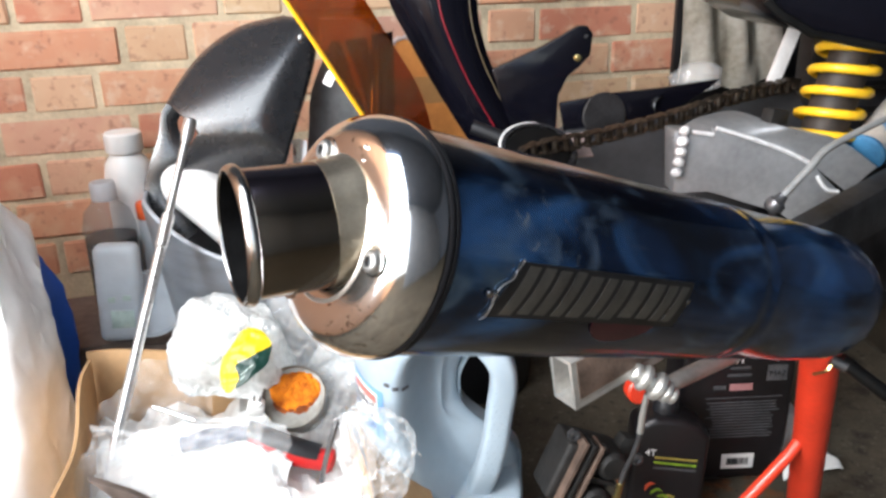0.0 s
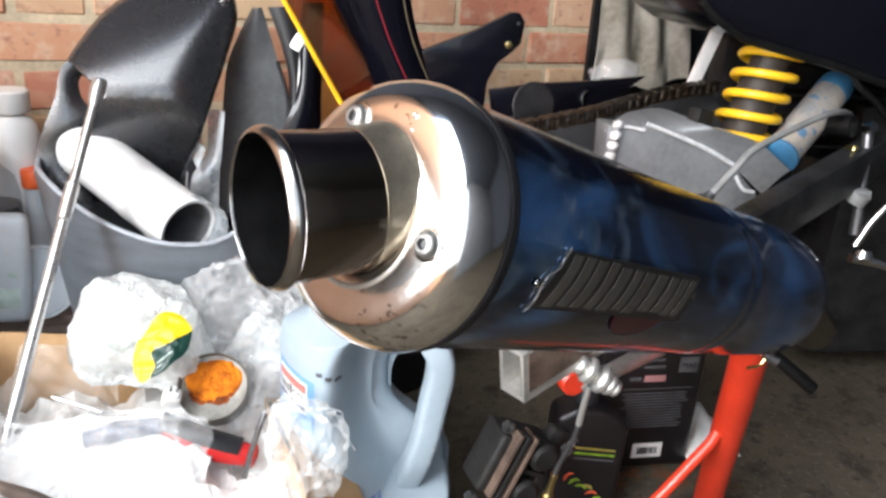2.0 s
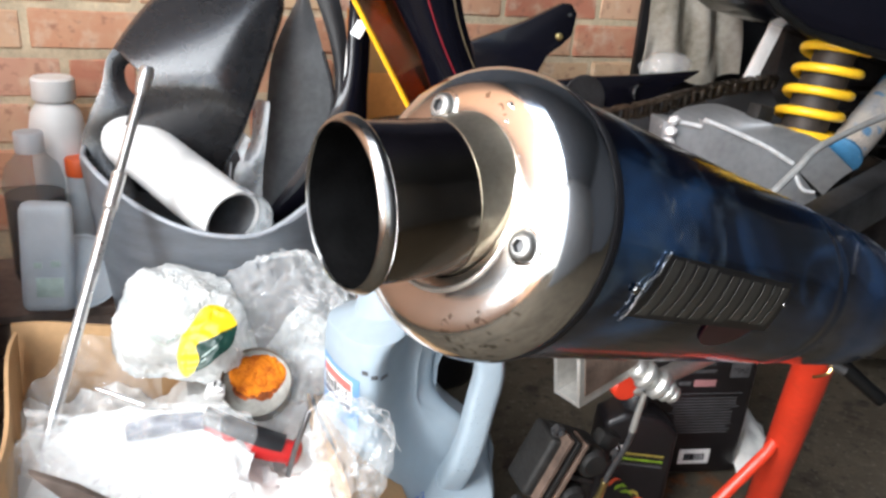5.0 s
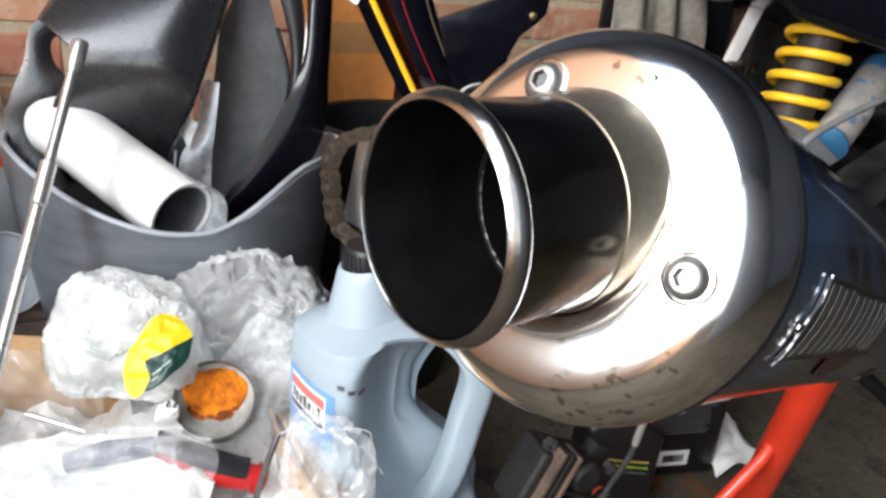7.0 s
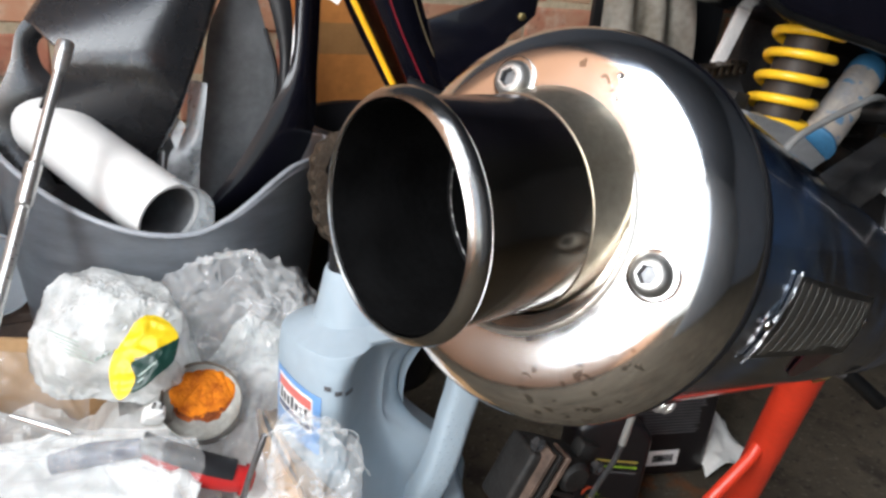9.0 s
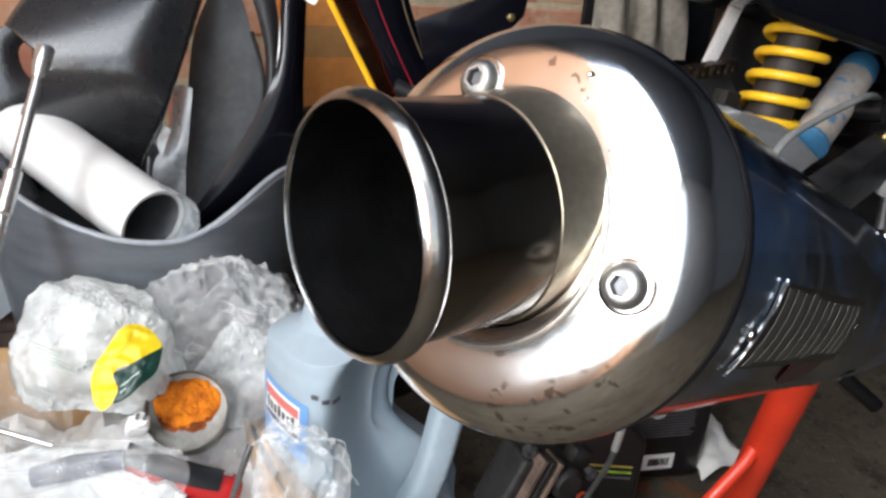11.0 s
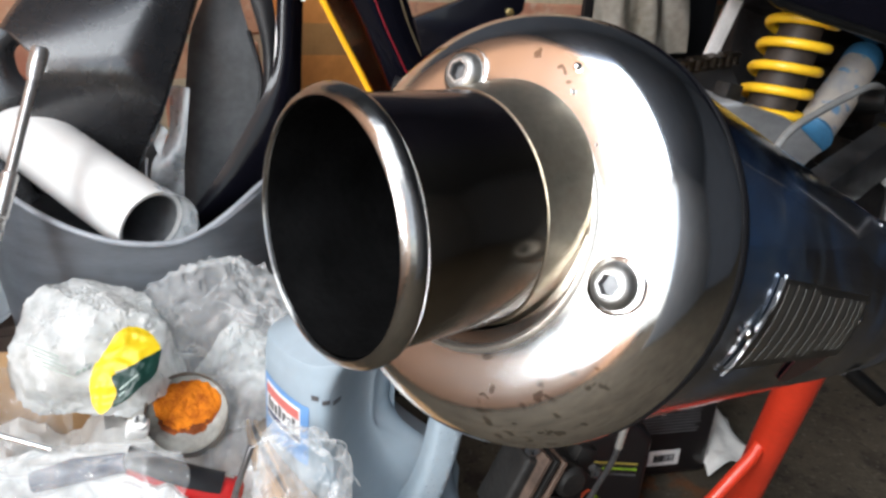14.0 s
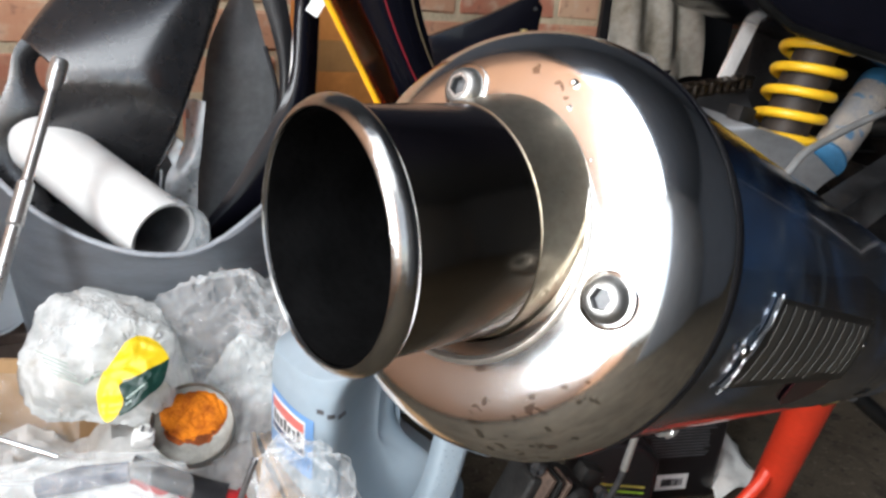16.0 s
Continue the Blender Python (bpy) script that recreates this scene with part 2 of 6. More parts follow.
M["white_plastic"] = material("white_plastic", (0.8, 0.8, 0.78), 0.4, noise_scale=8, noise_amt=0.05)
M["chrome"] = material("chrome", (0.8, 0.8, 0.8), 0.12, 1.0, noise_scale=60, noise_amt=0.08)
M["chain"] = material("greasy_chain_steel", (0.095, 0.078, 0.062), 0.32, 0.9, noise_scale=60, noise_amt=0.4, rough_var=0.15)
M["loose_chain"] = material("dull_chain_steel", (0.22, 0.175, 0.135), 0.36, 0.8, noise_scale=60, noise_amt=0.35, rough_var=0.12)
M["cast_grey"] = material("dirty_cast_metal", (0.020, 0.019, 0.018), 0.6, 0.4, noise_scale=35, noise_amt=0.3, bump=0.4, bump_scale=200)
M["rubber"] = material("black_rubber", (0.006, 0.006, 0.006), 0.35, spec=0.25, noise_scale=30, noise_amt=0.3)


M["bolt_steel"] = material("bolt_steel", (0.30, 0.295, 0.285), 0.46, 1.0, noise_scale=60, noise_amt=0.15, rough_var=0.1)
M["lip_steel"] = material("bright_steel", (0.33, 0.322, 0.31), 0.19, 1.0, noise_scale=30, noise_amt=0.12, rough_var=0.08, bump=0.05, bump_scale=300)
# Paler copy of the tub plastic: light caught by the rim, in its colour.
M["tub_light"] = material("lit_tub_rim", (0.30, 0.32, 0.35), 0.35, noise_scale=20, noise_amt=0.15, bump=0.1)
M["brass"] = material("brass", (0.66, 0.52, 0.22), 0.3, 1.0, noise_scale=40)
M["red_stripe"] = material("red_stripe", (0.30, 0.012, 0.025), 0.3, noise_scale=30)
M["gold_stripe"] = material("gold_stripe", (0.12, 0.09, 0.05), 0.4, noise_scale=30)
M["yellow_edge"] = material("yellow_acrylic_edge", (0.80, 0.40, 0.012), 0.35, noise_scale=30, noise_amt=0.1)
M["tape"] = material("brown_tape", (0.38, 0.20, 0.08), 0.2, noise_scale=20, noise_amt=0.1, coat=0.3)
M["green_print"] = material("green_print", (0.005, 0.035, 0.026), 0.4, noise_scale=30)
M["yellow_pack"] = material("yellow_packet_film", (0.80, 0.56, 0.012), 0.45, noise_scale=20, noise_amt=0.12)
M["rust"] = material("orange_rusty_filling", (0.80, 0.24, 0.015), 0.95, spec=0.1, noise_scale=60, color2=(0.22, 0.045, 0.010), bump=1.0, bump_scale=260)
M["rust_dark"] = material("red_brown_rust", (0.30, 0.075, 0.020), 0.95, spec=0.1, noise_scale=70, color2=(0.10, 0.03, 0.012), bump=1.0, bump_scale=200)
M["pot"] = material("grey_scaled_metal", (0.21, 0.205, 0.185), 0.5, 0.4, noise_scale=35, noise_amt=0.2, rough_var=0.15, bump=0.3, bump_scale=200)
M["red_grip"] = material("red_rubber_grip", (0.45, 0.012, 0.012), 0.45, noise_scale=30, noise_amt=0.1)
M["blue_label"] = material("blue_label", (0.16, 0.33, 0.62), 0.35, noise_scale=20, noise_amt=0.05)
M["red_label"] = material("red_label", (0.60, 0.16, 0.14), 0.4, noise_scale=20, noise_amt=0.05)
M["white_label"] = material("white_label", (0.78, 0.77, 0.76), 0.5, noise_scale=20, noise_amt=0.04)
M["grey_print"] = material("grey_print", (0.085, 0.085, 0.09), 0.5, noise_scale=60, noise_amt=0.2)
M["pink_print"] = material("pink_print", (0.42, 0.20, 0.20), 0.5, noise_scale=40)
M["lime_print"] = material("lime_print", (0.25, 0.42, 0.03), 0.45, noise_scale=40, noise_amt=0.3)
M["orange_print"] = material("orange_print", (0.65, 0.10, 0.04), 0.45, noise_scale=40, noise_amt=0.3)
M["black_ink"] = material("black_ink", (0.02, 0.02, 0.025), 0.5, noise_scale=40)
M["cloth"] = material("grubby_white_canvas", (0.50, 0.475, 0.42), 0.95, spec=0.1, noise_scale=9, color2=(0.20, 0.18, 0.14), bump=0.4, bump_scale=250)
M["tissue"] = material("white_tissue", (0.74, 0.73, 0.70), 0.95, spec=0.1, noise_scale=18, noise_amt=0.06, bump=0.4, bump_scale=120)
M["blue_tape"] = material("blue_tape", (0.04, 0.16, 0.30), 0.5, noise_scale=25, noise_amt=0.2)
M["blue_plastic"] = material("blue_plastic", (0.02, 0.10, 0.50), 0.4, noise_scale=15, noise_amt=0.1)
M["crate"] = material("dark_crate_board", (0.16, 0.12, 0.10), 0.85, noise_scale=8, noise_amt=0.3, bump=0.3, bump_scale=80)
M["hose"] = material("grey_hose", (0.24, 0.24, 0.235), 0.35, noise_scale=40, noise_amt=0.15)
M["dark_steel"] = material("dark_steel", (0.16, 0.16, 0.165), 0.35, 0.8, noise_scale=30, noise_amt=0.25, rough_var=0.1)
M["engine"] = material("dark_engine_metal", (0.03, 0.03, 0.032), 0.5, 0.4, noise_scale=20, noise_amt=0.4, bump=0.2)
M["red_cap"] = material("red_orange_cap", (0.75, 0.12, 0.03), 0.45, noise_scale=20, noise_amt=0.05)
# Darker copy of the silver paint: the far arm's shade is in its colour.
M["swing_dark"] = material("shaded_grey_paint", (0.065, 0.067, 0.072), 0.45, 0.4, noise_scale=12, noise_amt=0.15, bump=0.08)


def see_through(name, tint, gloss_color, opacity, rough, noise_scale=0.0, spread=0.3, white=0.0):
    """Thin plastic film: part of the light passes, the rest is gloss and pale scatter."""
    m = bpy.data.materials.new(name)
    m.use_nodes = True
    nt = m.node_tree
    out, b = nt.nodes["Material Output"], nt.nodes["Principled BSDF"]
    b.inputs["Base Color"].default_value = (*gloss_color, 1)
    b.inputs["Roughness"].default_value = rough
    tr = nt.nodes.new("ShaderNodeBsdfTransparent")
    tr.inputs[0].default_value = (*tint, 1)
    mix = nt.nodes.new("ShaderNodeMixShader")
    mix.inputs[0].default_value = opacity
    body = b
    if white:
        tl = nt.nodes.new("ShaderNodeBsdfTranslucent")
        tl.inputs[0].default_value = (0.85, 0.85, 0.85, 1)
        mw = nt.nodes.new("ShaderNodeMixShader")
        mw.inputs[0].default_value = white
        nt.links.new(b.outputs[0], mw.inputs[1])
        nt.links.new(tl.outputs[0], mw.inputs[2])
        body = mw
    nt.links.new(tr.outputs[0], mix.inputs[1])
    nt.links.new(body.outputs[0], mix.inputs[2])
    nt.links.new(mix.outputs[0], out.inputs[0])
    if noise_scale:
        tc = nt.nodes.new("ShaderNodeTexCoord")
        n = nt.nodes.new("ShaderNodeTexNoise")
        n.inputs["Scale"].default_value, n.inputs["Detail"].default_value = noise_scale, 6
        nt.links.new(tc.outputs["Object"], n.inputs["Vector"])
        mr = nt.nodes.new("ShaderNodeMapRange")
        mr.inputs["From Min"].default_value, mr.inputs["From Max"].default_value = 0.35, 0.65
        mr.inputs["To Min"].default_value, mr.inputs["To Max"].default_value = max(0, opacity - spread), min(1, opacity + spread)
        nt.links.new(n.outputs["Fac"], mr.inputs["Value"])
        nt.links.new(mr.outputs[0], mix.inputs[0])
        bp = nt.nodes.new("ShaderNodeBump")
        bp.inputs["Strength"].default_value, bp.inputs["Distance"].default_value = 0.5, 0.003
        nt.links.new(n.outputs["Fac"], bp.inputs["Height"])
        nt.links.new(bp.outputs[0], b.inputs["Normal"])
    return m


def cellophane(name, opacity, streak, white):
    """Clear crackled film: mostly see-through, with pale glossy creases that catch the light."""
    m = bpy.data.materials.new(name)
    m.use_nodes = True
    nt = m.node_tree
    out, b = nt.nodes["Material Output"], nt.nodes["Principled BSDF"]
    b.inputs["Base Color"].default_value = (white, white, white, 1)
    b.inputs["Roughness"].default_value = 0.10
    b.inputs["Specular IOR Level"].default_value = 0.9
    tc = nt.nodes.new("ShaderNodeTexCoord")
    total = None
    for scale, width, amt in ((24, 0.020, 1.0), (58, 0.030, 0.55)):
        n = nt.nodes.new("ShaderNodeTexVoronoi")
        n.feature = "DISTANCE_TO_EDGE"
        n.inputs["Scale"].default_value = scale
        nt.links.new(tc.outputs["Object"], n.inputs["Vector"])
        mr = nt.nodes.new("ShaderNodeMapRange")
        mr.interpolation_type = "SMOOTHSTEP"
        mr.inputs["From Max"].default_value = width
        mr.inputs["To Min"].default_value, mr.inputs["To Max"].default_value = amt, 0.0
        nt.links.new(n.outputs["Distance"], mr.inputs["Value"])
        if total is None:
            total = mr.outputs[0]
        else:
            mx = nt.nodes.new("ShaderNodeMath"); mx.operation = "MAXIMUM"
            nt.links.new(total, mx.inputs[0]); nt.links.new(mr.outputs[0], mx.inputs[1])
            total = mx.outputs[0]
    # creases fade in and out over the film
    fade = nt.nodes.new("ShaderNodeTexNoise")
    fade.inputs["Scale"].default_value, fade.inputs["Detail"].default_value = 16, 3
    nt.links.new(tc.outputs["Object"], fade.inputs["Vector"])
    fr = nt.nodes.new("ShaderNodeMapRange")
    fr.inputs["From Min"].default_value, fr.inputs["From Max"].default_value = 0.45, 0.70
    nt.links.new(fade.outputs["Fac"], fr.inputs["Value"])
    fm = nt.nodes.new("ShaderNodeMath"); fm.operation = "MULTIPLY"
    nt.links.new(total, fm.inputs[0]); nt.links.new(fr.outputs[0], fm.inputs[1])
    total = fm.outputs[0]
    cone = nt.nodes.new("ShaderNodeTexVoronoi")
    cone.inputs["Scale"].default_value = 42
    nt.links.new(tc.outputs["Object"], cone.inputs["Vector"])
    bp = nt.nodes.new("ShaderNodeBump")
    bp.inputs["Strength"].default_value, bp.inputs["Distance"].default_value = 0.22, 0.008
    nt.links.new(cone.outputs["Distance"], bp.inputs["Height"])
    nt.links.new(bp.outputs[0], b.inputs["Normal"])
    mr = nt.nodes.new("ShaderNodeMapRange")
    mr.inputs["To Min"].default_value, mr.inputs["To Max"].default_value = opacity, streak
    nt.links.new(total, mr.inputs["Value"])
    tr = nt.nodes.new("ShaderNodeBsdfTransparent")
    tr.inputs[0].default_value = (0.97, 0.98, 0.98, 1)
    mix = nt.nodes.new("ShaderNodeMixShader")
    nt.links.new(mr.outputs[0], mix.inputs[0])
    nt.links.new(tr.outputs[0], mix.inputs[1])
    nt.links.new(b.outputs[0], mix.inputs[2])
    nt.links.new(mix.outputs[0], out.inputs[0])
    return m


M["film"] = cellophane("clear_film", 0.14, 0.50, 0.9)
M["white_bag"] = see_through("white_bag_film", (0.86, 0.88, 0.875), (0.88, 0.90, 0.895), 0.62, 0.12, 34, 0.20, 0.18)
M["amber"] = see_through("amber_acrylic", (0.62, 0.27, 0.05), (0.30, 0.12, 0.02), 0.25, 0.08)
M["strip_film"] = see_through("clear_strip_film", (0.86, 0.88, 0.90), (0.68, 0.71, 0.73), 0.46, 0.12, 26, 0.25, 0.1)
M["milky"] = see_through("milky_plastic", (0.82, 0.88, 0.93), (0.74, 0.82, 0.88), 0.78, 0.35, 20, 0.08, 0.45)


def cap_metal():
    """Polished steel with handling smears and a cluster of dark dirt specks low on the face."""
    m = material("specked_polished_steel", (0.74, 0.74, 0.735), 0.145, 1.0, noise_scale=16, noise_amt=0.06, rough_var=0.07, bump=0.02, bump_scale=30)
    nt = m.node_tree
    b = nt.nodes["Principled BSDF"]
    tc = nt.nodes.new("ShaderNodeTexCoord")
    vor = nt.nodes.new("ShaderNodeTexVoronoi")
    vor.inputs["Scale"].default_value = 230
    st = nt.nodes.new("ShaderNodeMapping")
    st.inputs["Scale"].default_value, st.inputs["Rotation"].default_value = (1.7, 0.9, 1), (0, 0, 0.7)
    wob = nt.nodes.new("ShaderNodeTexNoise")
    wob.inputs["Scale"].default_value, wob.inputs["Detail"].default_value = 260, 4
    nt.links.new(tc.outputs["Object"], wob.inputs["Vector"])
    shift = nt.nodes.new("ShaderNodeVectorMath"); shift.operation = "MULTIPLY_ADD"
    shift.inputs[1].default_value = (0.007, 0.007, 0.007)
    nt.links.new(wob.outputs["Color"], shift.inputs[0]); nt.links.new(tc.outputs["Object"], shift.inputs[2])
    nt.links.new(shift.outputs[0], st.inputs[0])
    nt.links.new(st.outputs[0], vor.inputs["Vector"])
    sp = nt.nodes.new("ShaderNodeMath"); sp.operation = "LESS_THAN"; sp.inputs[1].default_value = 0.36
    nt.links.new(vor.outputs["Distance"], sp.inputs[0])
    total = None
    for c, r in (((-0.041, 0.028, -0.013), 0.019), ((-0.028, 0.039, -0.014), 0.012), ((0.038, 0.008, -0.015), 0.015)):
        dist = nt.nodes.new("ShaderNodeVectorMath"); dist.operation = "DISTANCE"
        dist.inputs[1].default_value = c
        nt.links.new(tc.outputs["Object"], dist.inputs[0])
        near = nt.nodes.new("ShaderNodeMapRange")
        near.inputs["From Min"].default_value, near.inputs["From Max"].default_value = r * 0.5, r
        near.inputs["To Min"].default_value, near.inputs["To Max"].default_value = (0.46 if r == 0.019 else 0.26 if r == 0.012 else 0.18), 0.0
        nt.links.new(dist.outputs["Value"], near.inputs["Value"])
        if total is None:
            total = near.outputs[0]
        else:
            mx = nt.nodes.new("ShaderNodeMath"); mx.operation = "MAXIMUM"
            nt.links.new(total, mx.inputs[0]); nt.links.new(near.outputs[0], mx.inputs[1])
            total = mx.outputs[0]
    pick = nt.nodes.new("ShaderNodeMath"); pick.operation = "LESS_THAN"
    sepc = nt.nodes.new("ShaderNodeSeparateColor")
    nt.links.new(vor.outputs["Color"], sepc.inputs[0])
    nt.links.new(sepc.outputs[0], pick.inputs[0]); nt.links.new(total, pick.inputs[1])
    both = nt.nodes.new("ShaderNodeMath"); both.operation = "MULTIPLY"
    nt.links.new(sp.outputs[0], both.inputs[0]); nt.links.new(pick.outputs[0], both.inputs[1])
    soft = nt.nodes.new("ShaderNodeMath"); soft.operation = "MULTIPLY"; soft.inputs[1].default_value = 0.62
    nt.links.new(both.outputs[0], soft.inputs[0])
    mix = nt.nodes.new("ShaderNodeMix"); mix.data_type = "RGBA"
    src = b.inputs["Base Color"].links[0].from_socket
    nt.links.new(src, mix.inputs["A"])
    mix.inputs["B"].default_value = (0.10, 0.07, 0.05, 1)
    nt.links.new(soft.outputs[0], mix.inputs["Factor"])
    nt.links.new(mix.outputs["Result"], b.inputs["Base Color"])
    flat = nt.nodes.new("ShaderNodeVectorMath"); flat.operation = "MULTIPLY"
    flat.inputs[1].default_value = (1, 1, 0)
    nt.links.new(tc.outputs["Object"], flat.inputs[0])
    size = nt.nodes.new("ShaderNodeVectorMath"); size.operation = "LENGTH"
    nt.links.new(flat.outputs[0], size.inputs[0])
    rim = nt.nodes.new("ShaderNodeMapRange")
    rim.interpolation_type = "SMOOTHSTEP"
    rim.inputs["From Min"].default_value, rim.inputs["From Max"].default_value, rim.inputs["To Min"].default_value, rim.inputs["To Max"].default_value = 0.044, 0.059, 0.18, 0.11
    nt.links.new(size.outputs["Value"], rim.inputs["Value"])
    smear = nt.nodes.new("ShaderNodeTexNoise")
    smear.inputs["Scale"].default_value, smear.inputs["Detail"].default_value, smear.inputs["Distortion"].default_value = 55, 6, 1.2
    nt.links.new(tc.outputs["Object"], smear.inputs["Vector"])
    sr = nt.nodes.new("ShaderNodeMapRange")
    sr.inputs["From Min"].default_value, sr.inputs["From Max"].default_value, sr.inputs["To Min"].default_value, sr.inputs["To Max"].default_value = 0.35, 0.65, 0.92, 1.10
    nt.links.new(smear.outputs["Fac"], sr.inputs["Value"])
    rough = nt.nodes.new("ShaderNodeMath"); rough.operation = "MULTIPLY"
    nt.links.new(rim.outputs[0], rough.inputs[0]); nt.links.new(sr.outputs[0], rough.inputs[1])
    nt.links.new(rough.outputs[0], b.inputs["Roughness"])
    return m


M["cap_steel"] = cap_metal()


def sleeve_finish():
    """Near-black sleeve with blue clouds, pale rubbed wisps and fine scratches under a clear coat."""
    m = material("blue_sleeve", (0.006, 0.008, 0.016), 0.18, 0.85, noise_scale=7, rough_var=0.06, coat=0.5, bump=0.02, bump_scale=40)
    nt = m.node_tree
    b = nt.nodes["Principled BSDF"]
    tc = nt.nodes.new("ShaderNodeTexCoord")
    last = None
    for scale, stretch, dist, lo, hi, amt, col in ((9, (1, 1, 0.55), 0.7, 0.40, 0.68, 0.9, (0.030, 0.095, 0.27)), (15, (1.2, 1, 0.5), 0.9, 0.47, 0.68, 0.95, (0.095, 0.285, 0.68)),
                                                (26, (1.5, 1, 0.7), 0.8, 0.54, 0.74, 0.65, (0.26, 0.42, 0.62)), (300, (1, 1, 0.08), 0.3, 0.66, 0.74, 0.35, (0.14, 0.20, 0.28))):
        mp = nt.nodes.new("ShaderNodeMapping")
        mp.inputs["Scale"].default_value, mp.inputs["Rotation"].default_value = stretch, (0.2, 0.15, 0)
        nt.links.new(tc.outputs["Object"], mp.inputs[0])
        n = nt.nodes.new("ShaderNodeTexNoise")
        n.inputs["Scale"].default_value, n.inputs["Detail"].default_value, n.inputs["Distortion"].default_value = scale, 6, dist
        nt.links.new(mp.outputs[0], n.inputs["Vector"])
        mr = nt.nodes.new("ShaderNodeMapRange")
        mr.interpolation_type = "SMOOTHSTEP"
        mr.inputs["From Min"].default_value, mr.inputs["From Max"].default_value, mr.inputs["To Max"].default_value = lo, hi, amt
        nt.links.new(n.outputs["Fac"], mr.inputs["Value"])
        mix = nt.nodes.new("ShaderNodeMix"); mix.data_type = "RGBA"
        if last is None:
            mix.inputs["A"].default_value = (0.006, 0.008, 0.016, 1)
        else:
            nt.links.new(last, mix.inputs["A"])
        mix.inputs["B"].default_value = (*col, 1)
        nt.links.new(mr.outputs[0], mix.inputs["Factor"])
        last = mix.outputs["Result"]
    # a clearer blue is mixed in over the rear half
    sep = nt.nodes.new("ShaderNodeSeparateXYZ")
    nt.links.new(tc.outputs["Object"], sep.inputs[0])
    cloud = nt.nodes.new("ShaderNodeTexNoise")
    cloud.inputs["Scale"].default_value, cloud.inputs["Detail"].default_value, cloud.inputs["Distortion"].default_value = 11, 5, 1.5
    nt.links.new(tc.outputs["Object"], cloud.inputs["Vector"])
    rear = nt.nodes.new("ShaderNodeMapRange")
    rear.interpolation_type = "SMOOTHSTEP"
    rear.inputs["From Min"].default_value, rear.inputs["From Max"].default_value, rear.inputs["To Max"].default_value = 0.22, 0.36, 1.1
    nt.links.new(sep.outputs["Z"], rear.inputs["Value"])
    cr = nt.nodes.new("ShaderNodeMapRange")
    cr.inputs["From Min"].default_value, cr.inputs["From Max"].default_value, cr.inputs["To Max"].default_value = 0.36, 0.62, 0.7
    nt.links.new(cloud.outputs["Fac"], cr.inputs["Value"])
    mul = nt.nodes.new("ShaderNodeMath"); mul.operation = "MULTIPLY"; mul.use_clamp = True
    nt.links.new(rear.outputs[0], mul.inputs[0]); nt.links.new(cr.outputs[0], mul.inputs[1])
    mix = nt.nodes.new("ShaderNodeMix"); mix.data_type = "RGBA"
    nt.links.new(last, mix.inputs["A"]); mix.inputs["B"].default_value = (0.055, 0.16, 0.42, 1)
    nt.links.new(mul.outputs[0], mix.inputs["Factor"])
    last = mix.outputs["Result"]
    # a pale rubbed patch with scribbled scratches round the badge
    for centre, reach, scale, lo, hi, amt, col in (((0.035, 0.050, 0.09), 0.075, 34, 0.50, 0.74, 0.85, (0.30, 0.43, 0.60)), ((0.02, 0.058, 0.075), 0.040, 160, 0.62, 0.68, 0.7, (0.50, 0.56, 0.62))):
        gap = nt.nodes.new("ShaderNodeVectorMath"); gap.operation = "DISTANCE"
        gap.inputs[1].default_value = centre
        nt.links.new(tc.outputs["Object"], gap.inputs[0])
        near = nt.nodes.new("ShaderNodeMapRange")
        near.interpolation_type = "SMOOTHSTEP"
        near.inputs["From Min"].default_value, near.inputs["From Max"].default_value, near.inputs["To Min"].default_value, near.inputs["To Max"].default_value = reach * 0.3, reach, amt, 0.0
        nt.links.new(gap.outputs["Value"], near.inputs["Value"])
        wisp = nt.nodes.new("ShaderNodeTexNoise")
        wisp.inputs["Scale"].default_value, wisp.inputs["Detail"].default_value, wisp.inputs["Distortion"].default_value = scale, 9, 0.6
        nt.links.new(tc.outputs["Object"], wisp.inputs["Vector"])
        wr = nt.nodes.new("ShaderNodeMapRange")
        wr.inputs["From Min"].default_value, wr.inputs["From Max"].default_value = lo, hi
        nt.links.new(wisp.outputs["Fac"], wr.inputs["Value"])
        f = nt.nodes.new("ShaderNodeMath"); f.operation = "MULTIPLY"; f.use_clamp = True
        nt.links.new(near.outputs[0], f.inputs[0]); nt.links.new(wr.outputs[0], f.inputs[1])
        mix = nt.nodes.new("ShaderNodeMix"); mix.data_type = "RGBA"
        nt.links.new(last, mix.inputs["A"]); mix.inputs["B"].default_value = (*col, 1)
        nt.links.new(f.outputs[0], mix.inputs["Factor"])
        last = mix.outputs["Result"]
    nt.links.new(last, b.inputs["Base Color"])
    return m


M["sleeve"] = sleeve_finish()
M["bright_alloy"] = material("bright_alloy", (0.66, 0.66, 0.65), 0.30, 0.88, noise_scale=30, noise_amt=0.1, rough_var=0.1)
M["blue_dark"] = material("dark_blue_rubber", (0.015, 0.03, 0.09), 0.4, noise_scale=20, noise_amt=0.2)
M["faint_print"] = material("faint_green_print", (0.45, 0.55, 0.50), 0.5, noise_scale=60, noise_amt=0.2)
M["damper"] = material("rusty_damper", (0.055, 0.040, 0.030), 0.6, 0.3, noise_scale=30, color2=(0.018, 0.016, 0.015), bump=0.3)
M["rusty_collar"] = material("rusty_collar", (0.22, 0.13, 0.08), 0.7, 0.3, noise_scale=40, color2=(0.08, 0.06, 0.05), bump=0.3)
